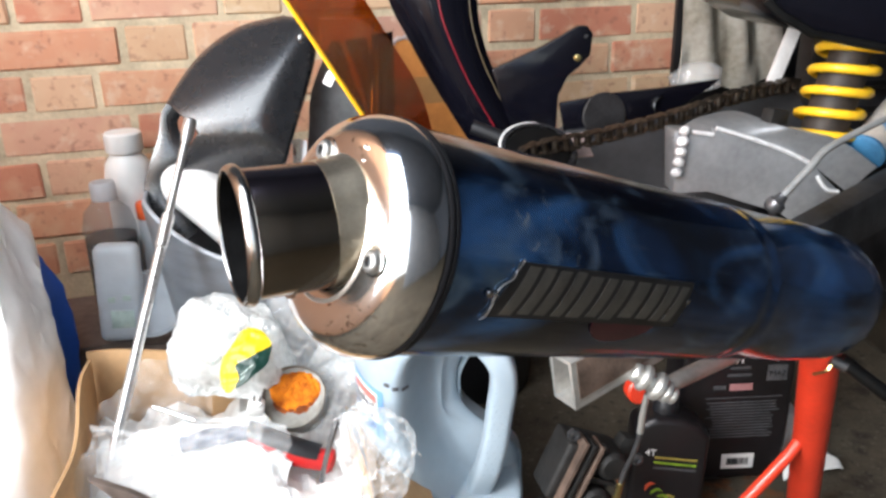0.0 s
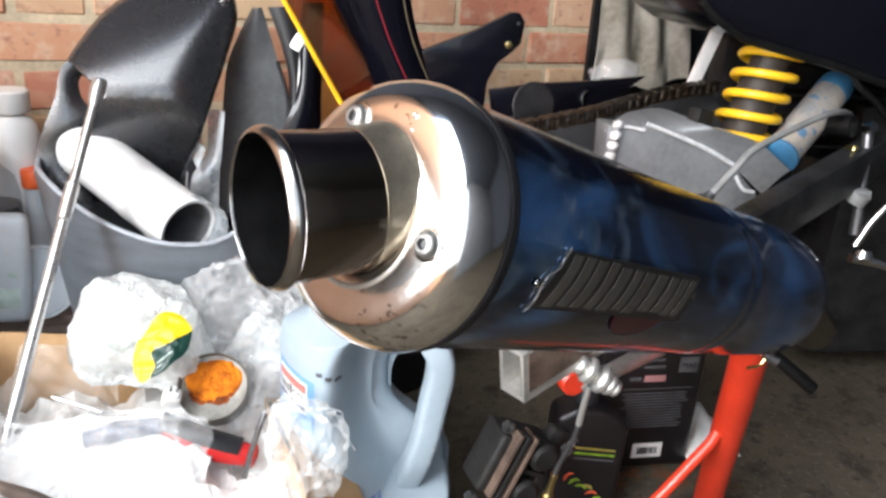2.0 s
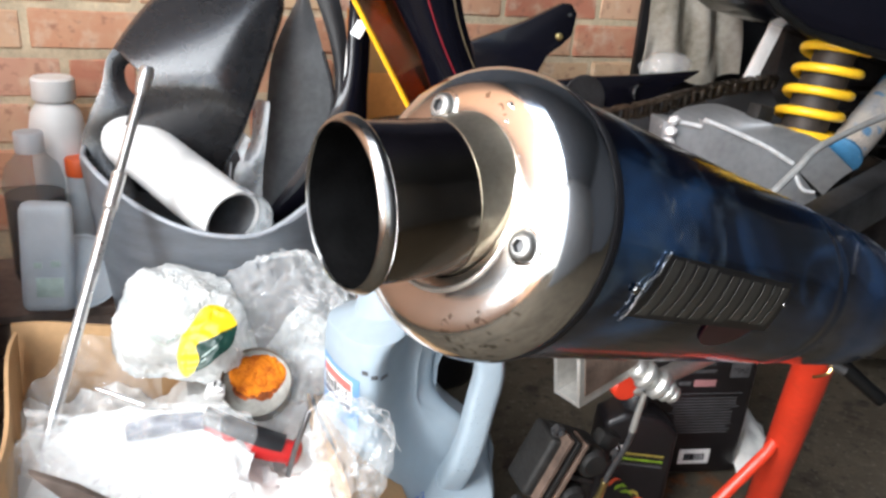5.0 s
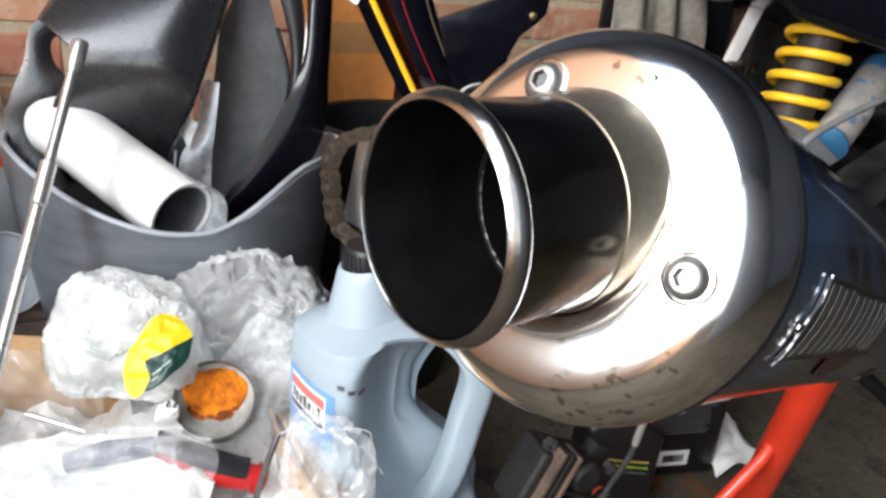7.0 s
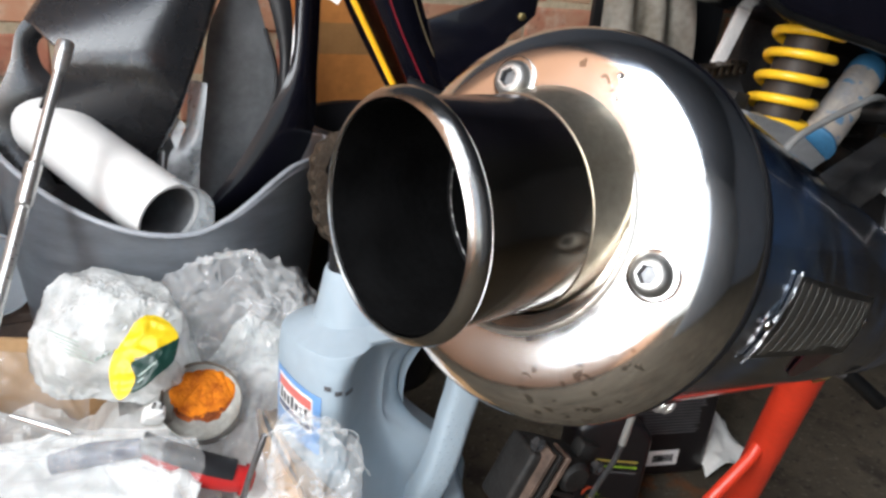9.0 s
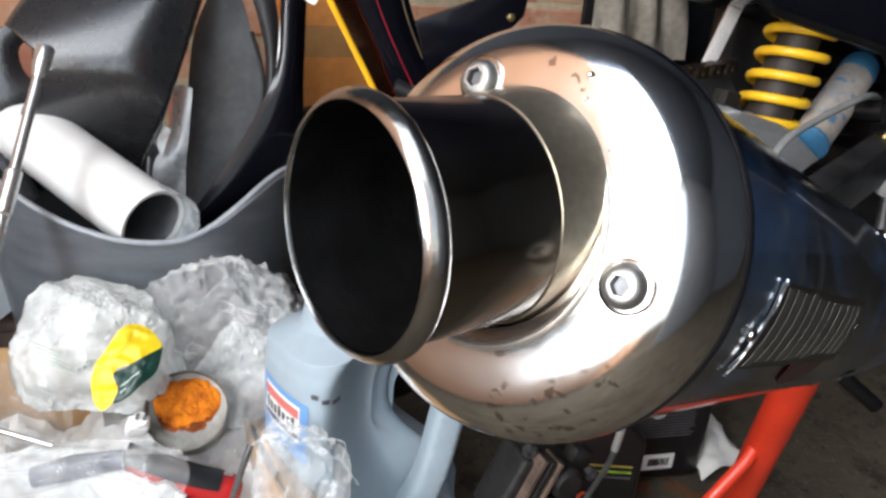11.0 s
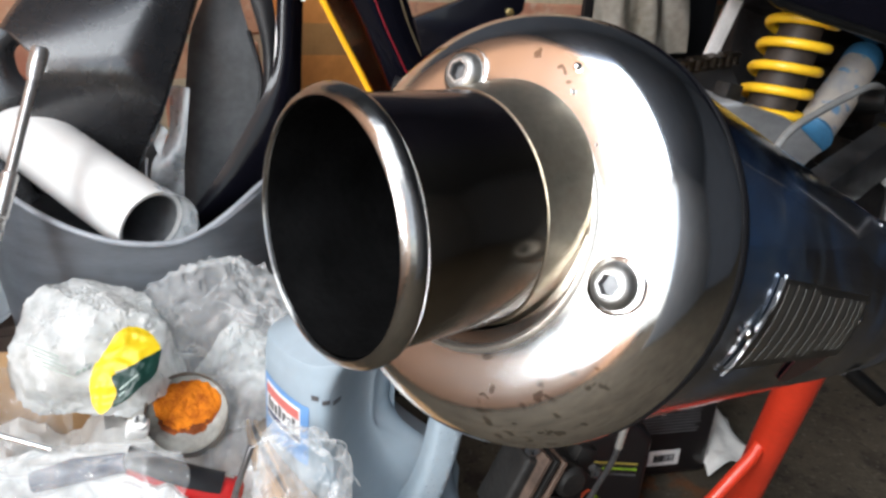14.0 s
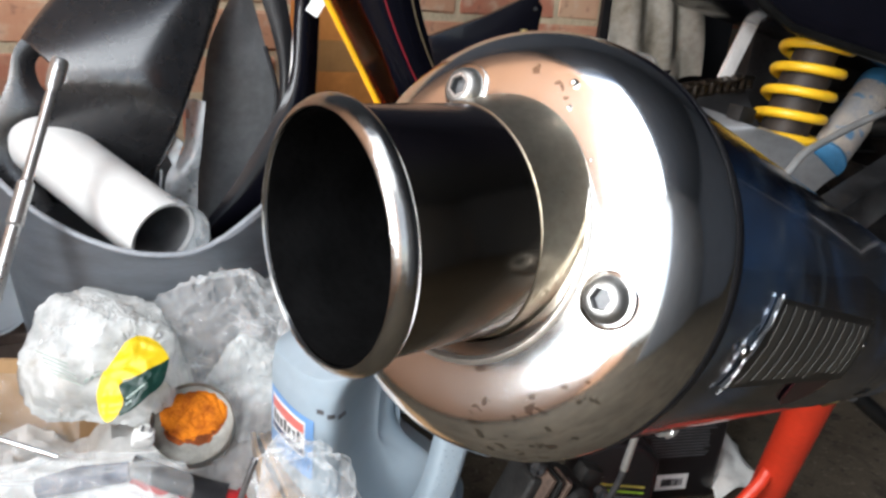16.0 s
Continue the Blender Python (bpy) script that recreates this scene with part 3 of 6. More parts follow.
M["strut_alu"] = material("pale_strut_alloy", (0.80, 0.80, 0.79), 0.5, 0.15, noise_scale=25, noise_amt=0.12, bump=0.1)
M["braid"] = material("dusty_braid", (0.62, 0.52, 0.42), 0.8, noise_scale=25, color2=(0.25, 0.27, 0.30), bump=0.9, bump_scale=700)
def weave(m):
    """Crossing threads and flecks of blue over a braided sleeve."""
    nt = m.node_tree
    b = nt.nodes["Principled BSDF"]
    tc = nt.nodes.new("ShaderNodeTexCoord")
    last = b.inputs["Base Color"].links[0].from_socket
    fleck = nt.nodes.new("ShaderNodeTexNoise")
    fleck.inputs["Scale"].default_value, fleck.inputs["Detail"].default_value = 38, 4
    nt.links.new(tc.outputs["Object"], fleck.inputs["Vector"])
    fr = nt.nodes.new("ShaderNodeMapRange")
    fr.inputs["From Min"].default_value, fr.inputs["From Max"].default_value, fr.inputs["To Max"].default_value = 0.58, 0.64, 0.9
    nt.links.new(fleck.outputs["Fac"], fr.inputs["Value"])
    mix = nt.nodes.new("ShaderNodeMix"); mix.data_type = "RGBA"
    nt.links.new(last, mix.inputs["A"]); mix.inputs["B"].default_value = (0.05, 0.22, 0.42, 1)
    nt.links.new(fr.outputs[0], mix.inputs["Factor"])
    last = mix.outputs["Result"]
    for rot in (0.8, -0.8):
        mp = nt.nodes.new("ShaderNodeMapping")
        mp.inputs["Rotation"].default_value = (0, rot, rot)
        nt.links.new(tc.outputs["Object"], mp.inputs[0])
        wv = nt.nodes.new("ShaderNodeTexWave")
        wv.bands_direction = "Z"
        wv.inputs["Scale"].default_value = 110
        nt.links.new(mp.outputs[0], wv.inputs["Vector"])
        wr = nt.nodes.new("ShaderNodeMapRange")
        wr.inputs["From Min"].default_value, wr.inputs["From Max"].default_value, wr.inputs["To Min"].default_value, wr.inputs["To Max"].default_value = 0.0, 0.35, 0.55, 0.0
        nt.links.new(wv.outputs["Fac"], wr.inputs["Value"])
        dk = nt.nodes.new("ShaderNodeMix"); dk.data_type = "RGBA"
        nt.links.new(last, dk.inputs["A"]); dk.inputs["B"].default_value = (0.10, 0.09, 0.08, 1)
        nt.links.new(wr.outputs[0], dk.inputs["Factor"])
        last = dk.outputs["Result"]
    nt.links.new(last, b.inputs["Base Color"])


weave(M["braid"])
M["band_steel"] = material("dark_band_enamel", (0.014, 0.014, 0.016), 0.5, 0.0, spec=0.15, noise_scale=30, noise_amt=0.2, rough_var=0.1)
M["ground_weld"] = material("ground_weld_metal", (0.80, 0.80, 0.80), 0.35, 0.2, noise_scale=80, noise_amt=0.15, bump=0.3, bump_scale=400)
M["clear_pet"] = see_through("clear_bottle_plastic", (0.85, 0.87, 0.88), (0.55, 0.58, 0.6), 0.10, 0.10)
M["dark_oil"] = material("dark_brown_liquid", (0.025, 0.014, 0.011), 0.15, noise_scale=10)
M["card_brown"] = material("orange_brown_cardboard", (0.60, 0.24, 0.065), 0.85, spec=0.2, noise_scale=10, noise_amt=0.15, bump=0.15, bump_scale=120)
M["pink_card"] = material("pale_pink_card", (0.45, 0.36, 0.34), 0.6, noise_scale=20)
M["rust_metal"] = material("brown_rusty_metal", (0.16, 0.11, 0.085), 0.6, 0.4, noise_scale=40, noise_amt=0.3, bump=0.3)
M["bottle_black"] = material("black_bottle_plastic", (0.012, 0.010, 0.011), 0.3, noise_scale=15, noise_amt=0.25, bump=0.05)
M["gold_print"] = material("gold_print", (0.35, 0.28, 0.06), 0.45, noise_scale=40)
M["wrap"] = material("pale_wrapping", (0.84, 0.83, 0.81), 0.6, noise_scale=14, noise_amt=0.15, bump=0.4, bump_scale=90)
M["film_milky"] = cellophane("milky_film", 0.20, 0.62, 0.98)
M["sack"] = material("white_sack_film", (0.93, 0.93, 0.93), 0.4, noise_scale=6, noise_amt=0.05, bump=0.3, bump_scale=30)


# ---- builders ----
def part(name, bm, mat, parent=None, label="", smooth=True, at=None):
    """Links a bmesh as one mesh object."""
    me = bpy.data.meshes.new(name)
    bmesh.ops.recalc_face_normals(bm, faces=bm.faces)
    bm.to_mesh(me)
    bm.free()
    for f in me.polygons:
        f.use_smooth = smooth
    me.materials.append(M[mat] if isinstance(mat, str) else mat)
    if smooth:
        me.set_sharp_from_angle(angle=radians(38))
    ob = new(name, me)
    if parent:
        ob.parent = parent
    if at is not None:
        ob.matrix_basis = at
    if label:
        tagged(ob, label)
    return ob


def thing(name, m, label, category, group="", kind=""):
    ob = new(name)
    ob.empty_display_size = 0.02
    ob.matrix_basis = m if isinstance(m, Matrix) else Matrix.Translation(m)
    return tagged(ob, label, category, group, kind)


def lathe(profile, seg=64, bm=None, m=None):
    """A surface of revolution round local z from (radius, z) pairs; zero radius closes to a point."""
    bm = bm or bmesh.new()
    m = m or Matrix()
    rings = []
    for r, z in profile:
        if r < 1e-6:
            rings.append([bm.verts.new(m @ Vector((0, 0, z)))])
        else:
            rings.append([bm.verts.new(m @ Vector((r * math.cos(2 * math.pi * i / seg), r * math.sin(2 * math.pi * i / seg), z))) for i in range(seg)])
    for a, b in zip(rings, rings[1:]):
        for i in range(seg):
            j = (i + 1) % seg
            if len(a) == 1 and len(b) == 1:
                continue
            if len(a) == 1:
                bm.faces.new((a[0], b[j], b[i]))
            elif len(b) == 1:
                bm.faces.new((a[i], a[j], b[0]))
            else:
                bm.faces.new((a[i], a[j], b[j], b[i]))
    return bm


def smooth_path(pts, n=8):
    """Catmull-Rom points through pts."""
    pts = [Vector(p) for p in pts]
    out = []
    for i in range(len(pts) - 1):
        p0, p1, p2, p3 = pts[max(i - 1, 0)], pts[i], pts[i + 1], pts[min(i + 2, len(pts) - 1)]
        for k in range(n):
            t = k / n
            out.append(0.5 * (2 * p1 + (p2 - p0) * t + (2 * p0 - 5 * p1 + 4 * p2 - p3) * t * t + (3 * p1 - p0 - 3 * p2 + p3) * t ** 3))
    out.append(pts[-1])
    return out


def tube(pts, r, seg=12, bm=None, caps=True):
    """A round bar along points; r is a radius or a list of radii."""
    bm = bm or bmesh.new()
    pts = [Vector(p) for p in pts]
    rr = r if isinstance(r, (list, tuple)) else [r] * len(pts)
    up = None
    rings = []
    for i, p in enumerate(pts):
        d = (pts[min(i + 1, len(pts) - 1)] - pts[max(i - 1, 0)]).normalized()
        if up is None:
            up = d.orthogonal().normalized()
        up = (up - d * up.dot(d)).normalized()
        side = d.cross(up)
        rings.append([bm.verts.new(p + rr[i] * (math.cos(2 * math.pi * k / seg) * up + math.sin(2 * math.pi * k / seg) * side)) for k in range(seg)])
    for a, b in zip(rings, rings[1:]):
        for k in range(seg):
            bm.faces.new((a[k], a[(k + 1) % seg], b[(k + 1) % seg], b[k]))
    if caps:
        bm.faces.new(rings[0][::-1])
        bm.faces.new(rings[-1])
    return bm


def box(size, bevel=0.0, m=None, bm=None, seg=2):
    """A box centred on the origin, with bevelled edges."""
    one = bmesh.new()
    bmesh.ops.create_cube(one, size=1, matrix=Matrix.Diagonal((*size, 1)))
    if bevel:
        bmesh.ops.bevel(one, geom=one.edges[:], offset=bevel, segments=seg, profile=0.6, affect="EDGES")
    if m:
        bmesh.ops.transform(one, matrix=m, verts=one.verts)
    return join(bm, one)


def join(bm, one):
    if bm is None:
        return one
    me = bpy.data.meshes.new("tmp")
    one.to_mesh(me)
    one.free()
    bm.from_mesh(me)
    bpy.data.meshes.remove(me)
    return bm


def prism(outline, depth, bevel=0.0, m=None, bm=None, seg=2):
    """A plate: a closed outline in local xy, extruded from z = 0 to depth."""
    one = bmesh.new()
    f = one.faces.new([one.verts.new((x, y, 0)) for x, y in outline])
    ext = bmesh.ops.extrude_face_region(one, geom=[f])
    bmesh.ops.translate(one, vec=(0, 0, depth), verts=[v for v in ext["geom"] if isinstance(v, bmesh.types.BMVert)])
    bmesh.ops.recalc_face_normals(one, faces=one.faces)
    if bevel:
        bmesh.ops.bevel(one, geom=[e for e in one.edges if e.calc_face_angle(0) > 0.4], offset=bevel, segments=seg, profile=0.6, affect="EDGES")
    if m:
        bmesh.ops.transform(one, matrix=m, verts=one.verts)
    return join(bm, one)


def sheet(fn, nu, nv, thick=0.0, closed_u=False):
    """A surface from fn(u, v) with u, v in 0..1, given a thickness."""
    bm = bmesh.new()
    vs = [[bm.verts.new(fn(i / nu, j / nv)) for j in range(nv + 1)] for i in range(nu + (0 if closed_u else 1))]
    cnt = len(vs)
    for i in range(nu):
        for j in range(nv):
            bm.faces.new((vs[i][j], vs[(i + 1) % cnt][j], vs[(i + 1) % cnt][j + 1], vs[i][j + 1]))
    if thick:
        bmesh.ops.recalc_face_normals(bm, faces=bm.faces)
        bmesh.ops.solidify(bm, geom=bm.faces[:], thickness=thick)
    return bm


def frame_of(p, d, up=(0, 0, 1)):
    """A pose at p whose z axis runs along d and whose x axis points up."""
    d = Vector(d).normalized()
    y = d.cross(Vector(up)).normalized()
    x = y.cross(d)
    return Matrix(((x.x, y.x, d.x, p[0]), (x.y, y.y, d.y, p[1]), (x.z, y.z, d.z, p[2]), (0, 0, 0, 1)))


# ---- the garage: floor, walls, roof, door opening ----
WALL_ANGLE = 17.48
WALL = pose(0, 1.555, 0, 0, 0, WALL_ANGLE)      # x along the back wall, y into it
bm = bmesh.new()
bmesh.ops.create_grid(bm, x_segments=60, y_segments=60, size=6)
tagged(part("floor", bm, "concrete"), "dark oil-stained concrete garage floor", "floor", kind="structure")

# Unseen upper wall, coloured dark so the end cap's top reflection stays dim.
tagged(part("wall_north_upper", box((6.4, 0.2, 1.34), m=WALL @ pose(0.3, 0.098, 1.84)), "plaster", smooth=False), "unseen upper part of the garage wall, coloured dark to keep reflections dim", "wall", kind="structure")
back_wall = part("wall_north", box((6.4, 0.2, 1.168), m=WALL @ pose(0.3, 0.1025, 0.584)), "mortar", smooth=False)
tagged(back_wall, "orange brick garage wall with sandy mortar joints", "wall", kind="structure")
tagged(part("wall_east", box((0.2, 7.6, 2.5), m=pose(3.1, -0.4, 1.25)), "plaster", smooth=False), "unseen garage side wall, its shade put in as dark render", "wall", kind="structure")
# Front wall out of view, added pale for the steel to reflect.
ws = box((2.95, 0.2, 2.5), m=pose(1.625, -1.38, 1.25))
box((1.7, 0.2, 0.3), m=pose(-0.55, -1.38, 2.35), bm=ws)
tagged(part("wall_south", ws, "pale_render", smooth=False), "unseen pale grey front wall with a wide opening, added for reflections", "wall", kind="structure")
wb = box((0.2, 1.37, 2.5), m=pose(-1.30, 0.635, 1.25))
box((0.2, 1.8, 2.5), m=pose(-1.30, -2.25, 1.25), bm=wb)
box((0.2, 1.3, 0.3), m=pose(-1.30, -0.70, 2.35), bm=wb)
# Unseen sill, added so the end cap's lower part reflects orange brick.
box((0.2, 1.3, 0.60), m=pose(-1.30, -0.70, 0.30), bm=wb)
tagged(part("wall_west", wb, "brick_pale", smooth=False), "orange brick side wall with a wide opening above an added low sill", "wall", kind="structure")
# Out of view; added to bounce warm sunlight and tint reflections.
tagged(part("wall_outside", box((0.22, 6.0, 3.4), m=pose(-4.6, 2.3, 1.7)), "brick_plain", smooth=False), "unseen orange brick wall outside, added for warm bounce and reflections", "wall", kind="structure")
# Unseen ceiling added to shape the light: its opening keeps the right side dim.
roof = box((4.6, 3.65, 0.1), m=pose(0.9, 2.345, 2.56))
box((3.30, 2.00, 0.1), m=pose(1.55, -0.480, 2.56), bm=roof)
tagged(part("ceiling", roof, "plaster", smooth=False), "unseen garage ceiling, coloured dark, with an added opening that shapes the light", "ceiling", kind="structure")

# ---- the silencer ----
CAN_P, CAN_D = (-0.0436, 0.3507, 0.6389), (0.75723, 0.5625, -0.33196)
CAN = frame_of(CAN_P, CAN_D)
silencer = thing("exhaust_silencer", CAN, "scratched dark blue motorcycle silencer with a polished steel end cap", "exhaust silencer")
RB = 0.0600
part("sleeve", lathe([(RB - 0.002, 0.012), (RB, 0.014), (RB, 0.10), (RB, 0.20), (RB, 0.296), (RB + 0.0005, 0.299), (RB + 0.0005, 0.306), (RB, 0.309), (RB, 0.316), (RB + 0.0005, 0.319), (RB + 0.0005, 0.326),
      (RB, 0.329), (RB, 0.404), (RB + 0.0006, 0.407), (RB + 0.0006, 0.480), (RB - 0.001, 0.505), (RB - 0.006, 0.525), (RB - 0.016, 0.541), (RB - 0.028, 0.549), (0.026, 0.55)], 128), "sleeve", silencer)
part("link_pipe", tube([(0, 0, 0.549), (0, 0, 0.59), (-0.01, 0, 0.64), (-0.03, 0, 0.72)], 0.026, 32), "tail_tube", silencer)
LIP, LIP_D = (-0.0953, 0.3241, 0.6489), (0.8977, 0.4395, -0.031)
TUBE = CAN.inverted() @ frame_of(LIP, LIP_D)
RT = 0.0312
part("tail_tube", lathe([(RT - 0.0004, 0.0), (RT, 0.001), (RT, 0.020), (RT, 0.0395), (RT - 0.0004, 0.0398)], 96), "tail_tube", silencer, "heat-blackened steel outlet tube", at=TUBE)
part("tube_lining", lathe([(RT - 0.0009, -0.0020), (RT - 0.0010, 0.03), (RT - 0.0012, 0.0398), (RT - 0.0030, 0.0402), (RT - 0.0030, 0.075), (0, 0.075)], 64), "soot", silencer, "sooty inner wall", at=TUBE)
part("rolled_lip", lathe([(RT - 0.0006, 0.003), (RT - 0.0006, -0.0026), (RT - 0.0002, -0.0032), (RT + 0.0008, -0.0028), (RT + 0.0018, -0.0018), (RT + 0.0026, -0.0002), (RT + 0.0029, 0.0010), (RT + 0.0025, 0.0023), (RT + 0.0013, 0.0034), (RT, 0.0040)], 128), "lip_steel", silencer, "polished rolled lip", at=TUBE)
# Arc spans only the worn edge that catches light; the rest is left out.
part("lit_worn_edge", tube([((RT - 0.0028) * math.cos(radians(198 + 2.4 * k)), (RT - 0.0028) * math.sin(radians(198 + 2.4 * k)), 0.0400) for k in range(33)], [0.00003 + 0.00020 * max(0.0, math.sin(1.9 * k) * math.sin(0.5 * k + 1)) for k in range(33)], 6), "bolt_steel", silencer, "lit arc of the inner pipe's bare worn edge", at=TUBE)
part("collar", lathe([(RT - 0.0003, 0.0390), (RT + 0.0004, 0.0392), (RT + 0.0009, 0.044), (RT + 0.0018, 0.0500), (RT + 0.0026, 0.0550), (RT + 0.0028, 0.075)], 96), "collar", silencer, "straw-tinted weld collar", at=TUBE)
axis0, axis1 = TUBE @ Vector((0, 0, 0)), TUBE @ Vector((0, 0, 0.05))
cross = axis0.lerp(axis1, (-0.0162 - axis0.z) / (axis1.z - axis0.z))
ring_at = Vector((0.0009, -0.0012, 0))
bm = lathe([(0.0325, -0.0135), (0.0328, -0.0160), (0.0345, -0.0163), (0.037, -0.0164), (0.041, -0.0162), (0.045, -0.0158), (0.0490, -0.0151), (0.0515, -0.0142), (0.0535, -0.0130), (0.0555, -0.0113), (0.0575, -0.0088), (0.0594, -0.0054), (0.0609, -0.0010),
      (0.0619, 0.0035), (0.0623, 0.0064), (0.0621, 0.0080), (0.0612, 0.0088), (RB - 0.001, 0.0090)], 160)
for v in bm.verts:
    r = math.hypot(v.co.x, v.co.y)
    f = max(0.0, min(1.0, (0.0415 - r) / 0.009))
    v.co += Vector((cross.x, cross.y, 0)) * f
part("end_cap", bm, "cap_steel", silencer, "polished steel end cap with dirt specks")
part("edge_band", lathe([(0.0610, 0.0091), (0.0620, 0.0094), (0.0624, 0.0102), (0.0624, 0.0122), (0.0619, 0.0130), (0.0614, 0.0132), (0.0613, 0.0138), (0.0617, 0.0143), (0.0617, 0.0160), (0.0609, 0.0168), (RB - 0.001, 0.0170)], 160), "band_steel", silencer, "dark clamp band behind the cap")
part("weld_ring", lathe([(0.0333, 0.002), (0.0343, -0.0008), (0.0352, -0.0013), (0.0361, -0.0010), (0.0368, 0.0), (0.0365, 0.001)], 96), "weld_bead", silencer, "bright weld bead", at=Matrix.Translation((ring_at.x, ring_at.y, -0.0160)))
for k in range(3):
    a, rb0 = radians((-4.5, 115.7, 235.5)[k]), (0.0436, 0.0412, 0.0425)[k]
    bolt = part("bolt", lathe([(0.0070, 0.0006), (0.0069, -0.0002), (0.0062, -0.0004), (0.0057, -0.0008), (0.0056, -0.0016), (0.0053, -0.0028), (0.0044, -0.0038), (0.0036, -0.0041), (0.0029, -0.0041)], 40), "bolt_steel", silencer, "button-head hex bolt",
                at=pose(rb0 * math.sin(a), rb0 * math.cos(a), -0.0161, 0, 0, 20 + 40 * k))
    part("washer", lathe([(0.0073, 0.001), (0.0073, -0.0005), (0.0069, -0.0007), (0.0050, -0.0006)], 40), "lip_steel", bolt, "thin bright washer")
    part("hex_rim", lathe([(0.0036, -0.0040), (0.0034, -0.0043), (0.0029, -0.0043), (0.0027, -0.0036)], 6), "bright_alloy", bolt, "bright hex rim")
    part("hex_socket", lathe([(0.0028, -0.0040), (0.0026, -0.0018), (0, -0.0017)], 6), "dark_steel", bolt, "grey hex socket")


for x, y, r in ((0.0448, 0.0151, 0.0011), (0.0384, 0.0162, 0.0009), (0.0305, 0.0176, 0.0016), (0.0268, 0.0150, 0.0012), (0.0273, 0.0272, 0.0006)):
    part("spatter_drop", lathe([(r, 0.0006), (r * 0.9, -0.0003), (r * 0.5, -0.0008), (0, -0.0010)], 14), "polished", silencer, "bright spatter drop", at=pose(x, y, -0.0160))


def on_can(s, deg, r):
    a = radians(deg)
    return Vector((r * math.sin(a), r * math.cos(a), s))


def can_sheet(s0, s1, s2, s3, a0, a1, r, thick, n=14):
    """A curved plate on the can: its lower edge from s0 to s1 at angle a0, its upper edge from s2 to s3 at a1."""
    return sheet(lambda u, v: on_can((s0 + (s1 - s0) * u) * (1 - v) + (s2 + (s3 - s2) * u) * v, a0 + (a1 - a0) * v, r), n, 8, thick)


badge = part("badge", can_sheet(0.044, 0.206, 0.058, 0.212, -20.5, 8.0, RB + 0.0003, -0.0012, 24), "black_paint", silencer, "black riveted badge plate with slanted silver bars")
def badge_edge(u, v):
    notch = 0.0042 * (1 / (1 + math.exp(-(u - 0.66) * 40)) - 1 / (1 + math.exp(-(u - 0.30) * 40)))
    s = 0.0435 + 0.0155 * u + notch + 0.0006 * math.sin(u * 21)
    return on_can(s + 0.0010 * v, -22.5 + 31.5 * u, RB + 0.0016)
part("bright_edge", sheet(badge_edge, 48, 1, 0.0006), "bright_alloy", badge, "bright cut edge")
for s, w, lo, hi in ((0.0540, 0.0100, -19, 6.5), (0.0660, 0.0100, -18, 6.5), (0.0780, 0.0105, -18, 6), (0.0910, 0.0095, -18, 6.5), (0.1030, 0.0130, -18, 5), (0.1185, 0.0100, -17, 5),
                     (0.1310, 0.0125, -18, 5), (0.1460, 0.0145, -16, 5), (0.1630, 0.0120, -16, 5), (0.1770, 0.0110, -17, 5), (0.1900, 0.0095, -17, 5)):
    k = 0.0105 / 25
    w *= 0.84
    part("badge_bar", can_sheet(s + k * (lo + 18), s + w + k * (lo + 18), s + k * (hi + 18), s + w + k * (hi + 18), lo, hi, RB + 0.0016, 0.0004, 4), "badge_silver", badge, smooth=False)
part("swoosh", sheet(lambda u, v: on_can(0.128 + 0.064 * u, -15 - (1 + v * 21 * (1 - (2 * u - 1) ** 2) ** 0.5) - 3 * u * (1 - v) + 6 * u, RB + 0.0006), 24, 6, 0.0008), "badge_maroon", badge, "dark maroon crescent")
for s, a in ((0.0425, -8.5), (0.2105, -3.5)):
    part("rivet", lathe([(0.0022, 0), (0.0021, 0.0006), (0.0012, 0.0012), (0, 0.0014)], 16), "lip_steel", badge,
         at=Matrix.Translation(on_can(s, a, RB + 0.001)) @ on_can(0, a, 1).to_track_quat("Z", "X").to_matrix().to_4x4())

# ---- tub and what stands in it ----
tub = thing("storage_tub", (-0.25, 1.15, 0.0), "tall grey flexible plastic tub holding loose bodywork and a paper roll", "tub")
def tub_rim(phi):
    """The rim dips at the front and climbs to a lifted ear on either side."""
    d = (math.degrees(phi) + 83 + 180) % 360 - 180
    if abs(d) > 76:
        return 0.420 - 0.032 * math.cos(2 * (phi + radians(97)))
    k = max(0.0, min(1.0, (d - 4) / 42 if d > 0 else -d / 74))
    return 0.390 + 0.0615 * k * k * (3 - 2 * k)
def tub_fn(inner):
    def fn(u, v):
        phi = 2 * math.pi * u
        z = 0.006 + (tub_rim(phi) - 0.006) * v
        r = 0.150 + 0.050 * v - inner + 0.002 * math.sin(3 * phi + 4 * v)
        return (r * math.cos(phi), r * math.sin(phi), z)
    return fn
bm = sheet(tub_fn(0.0), 72, 14, 0, True)
bmesh.ops.holes_fill(bm, edges=[e for e in bm.edges if e.is_boundary and e.verts[0].co.z < 0.02])
part("tub_wall", bm, "tub", tub)
part("tub_liner", sheet(tub_fn(0.005), 72, 10, 0, True), "tub", tub)
ring = [(0.1985 * math.cos(2 * math.pi * i / 72), 0.1985 * math.sin(2 * math.pi * i / 72), tub_rim(2 * math.pi * i / 72)) for i in range(73)]
part("tub_rim", tube(ring, 0.0034, 10, caps=False), "tub_light", tub, "pale rim, its caught light put into the colour")
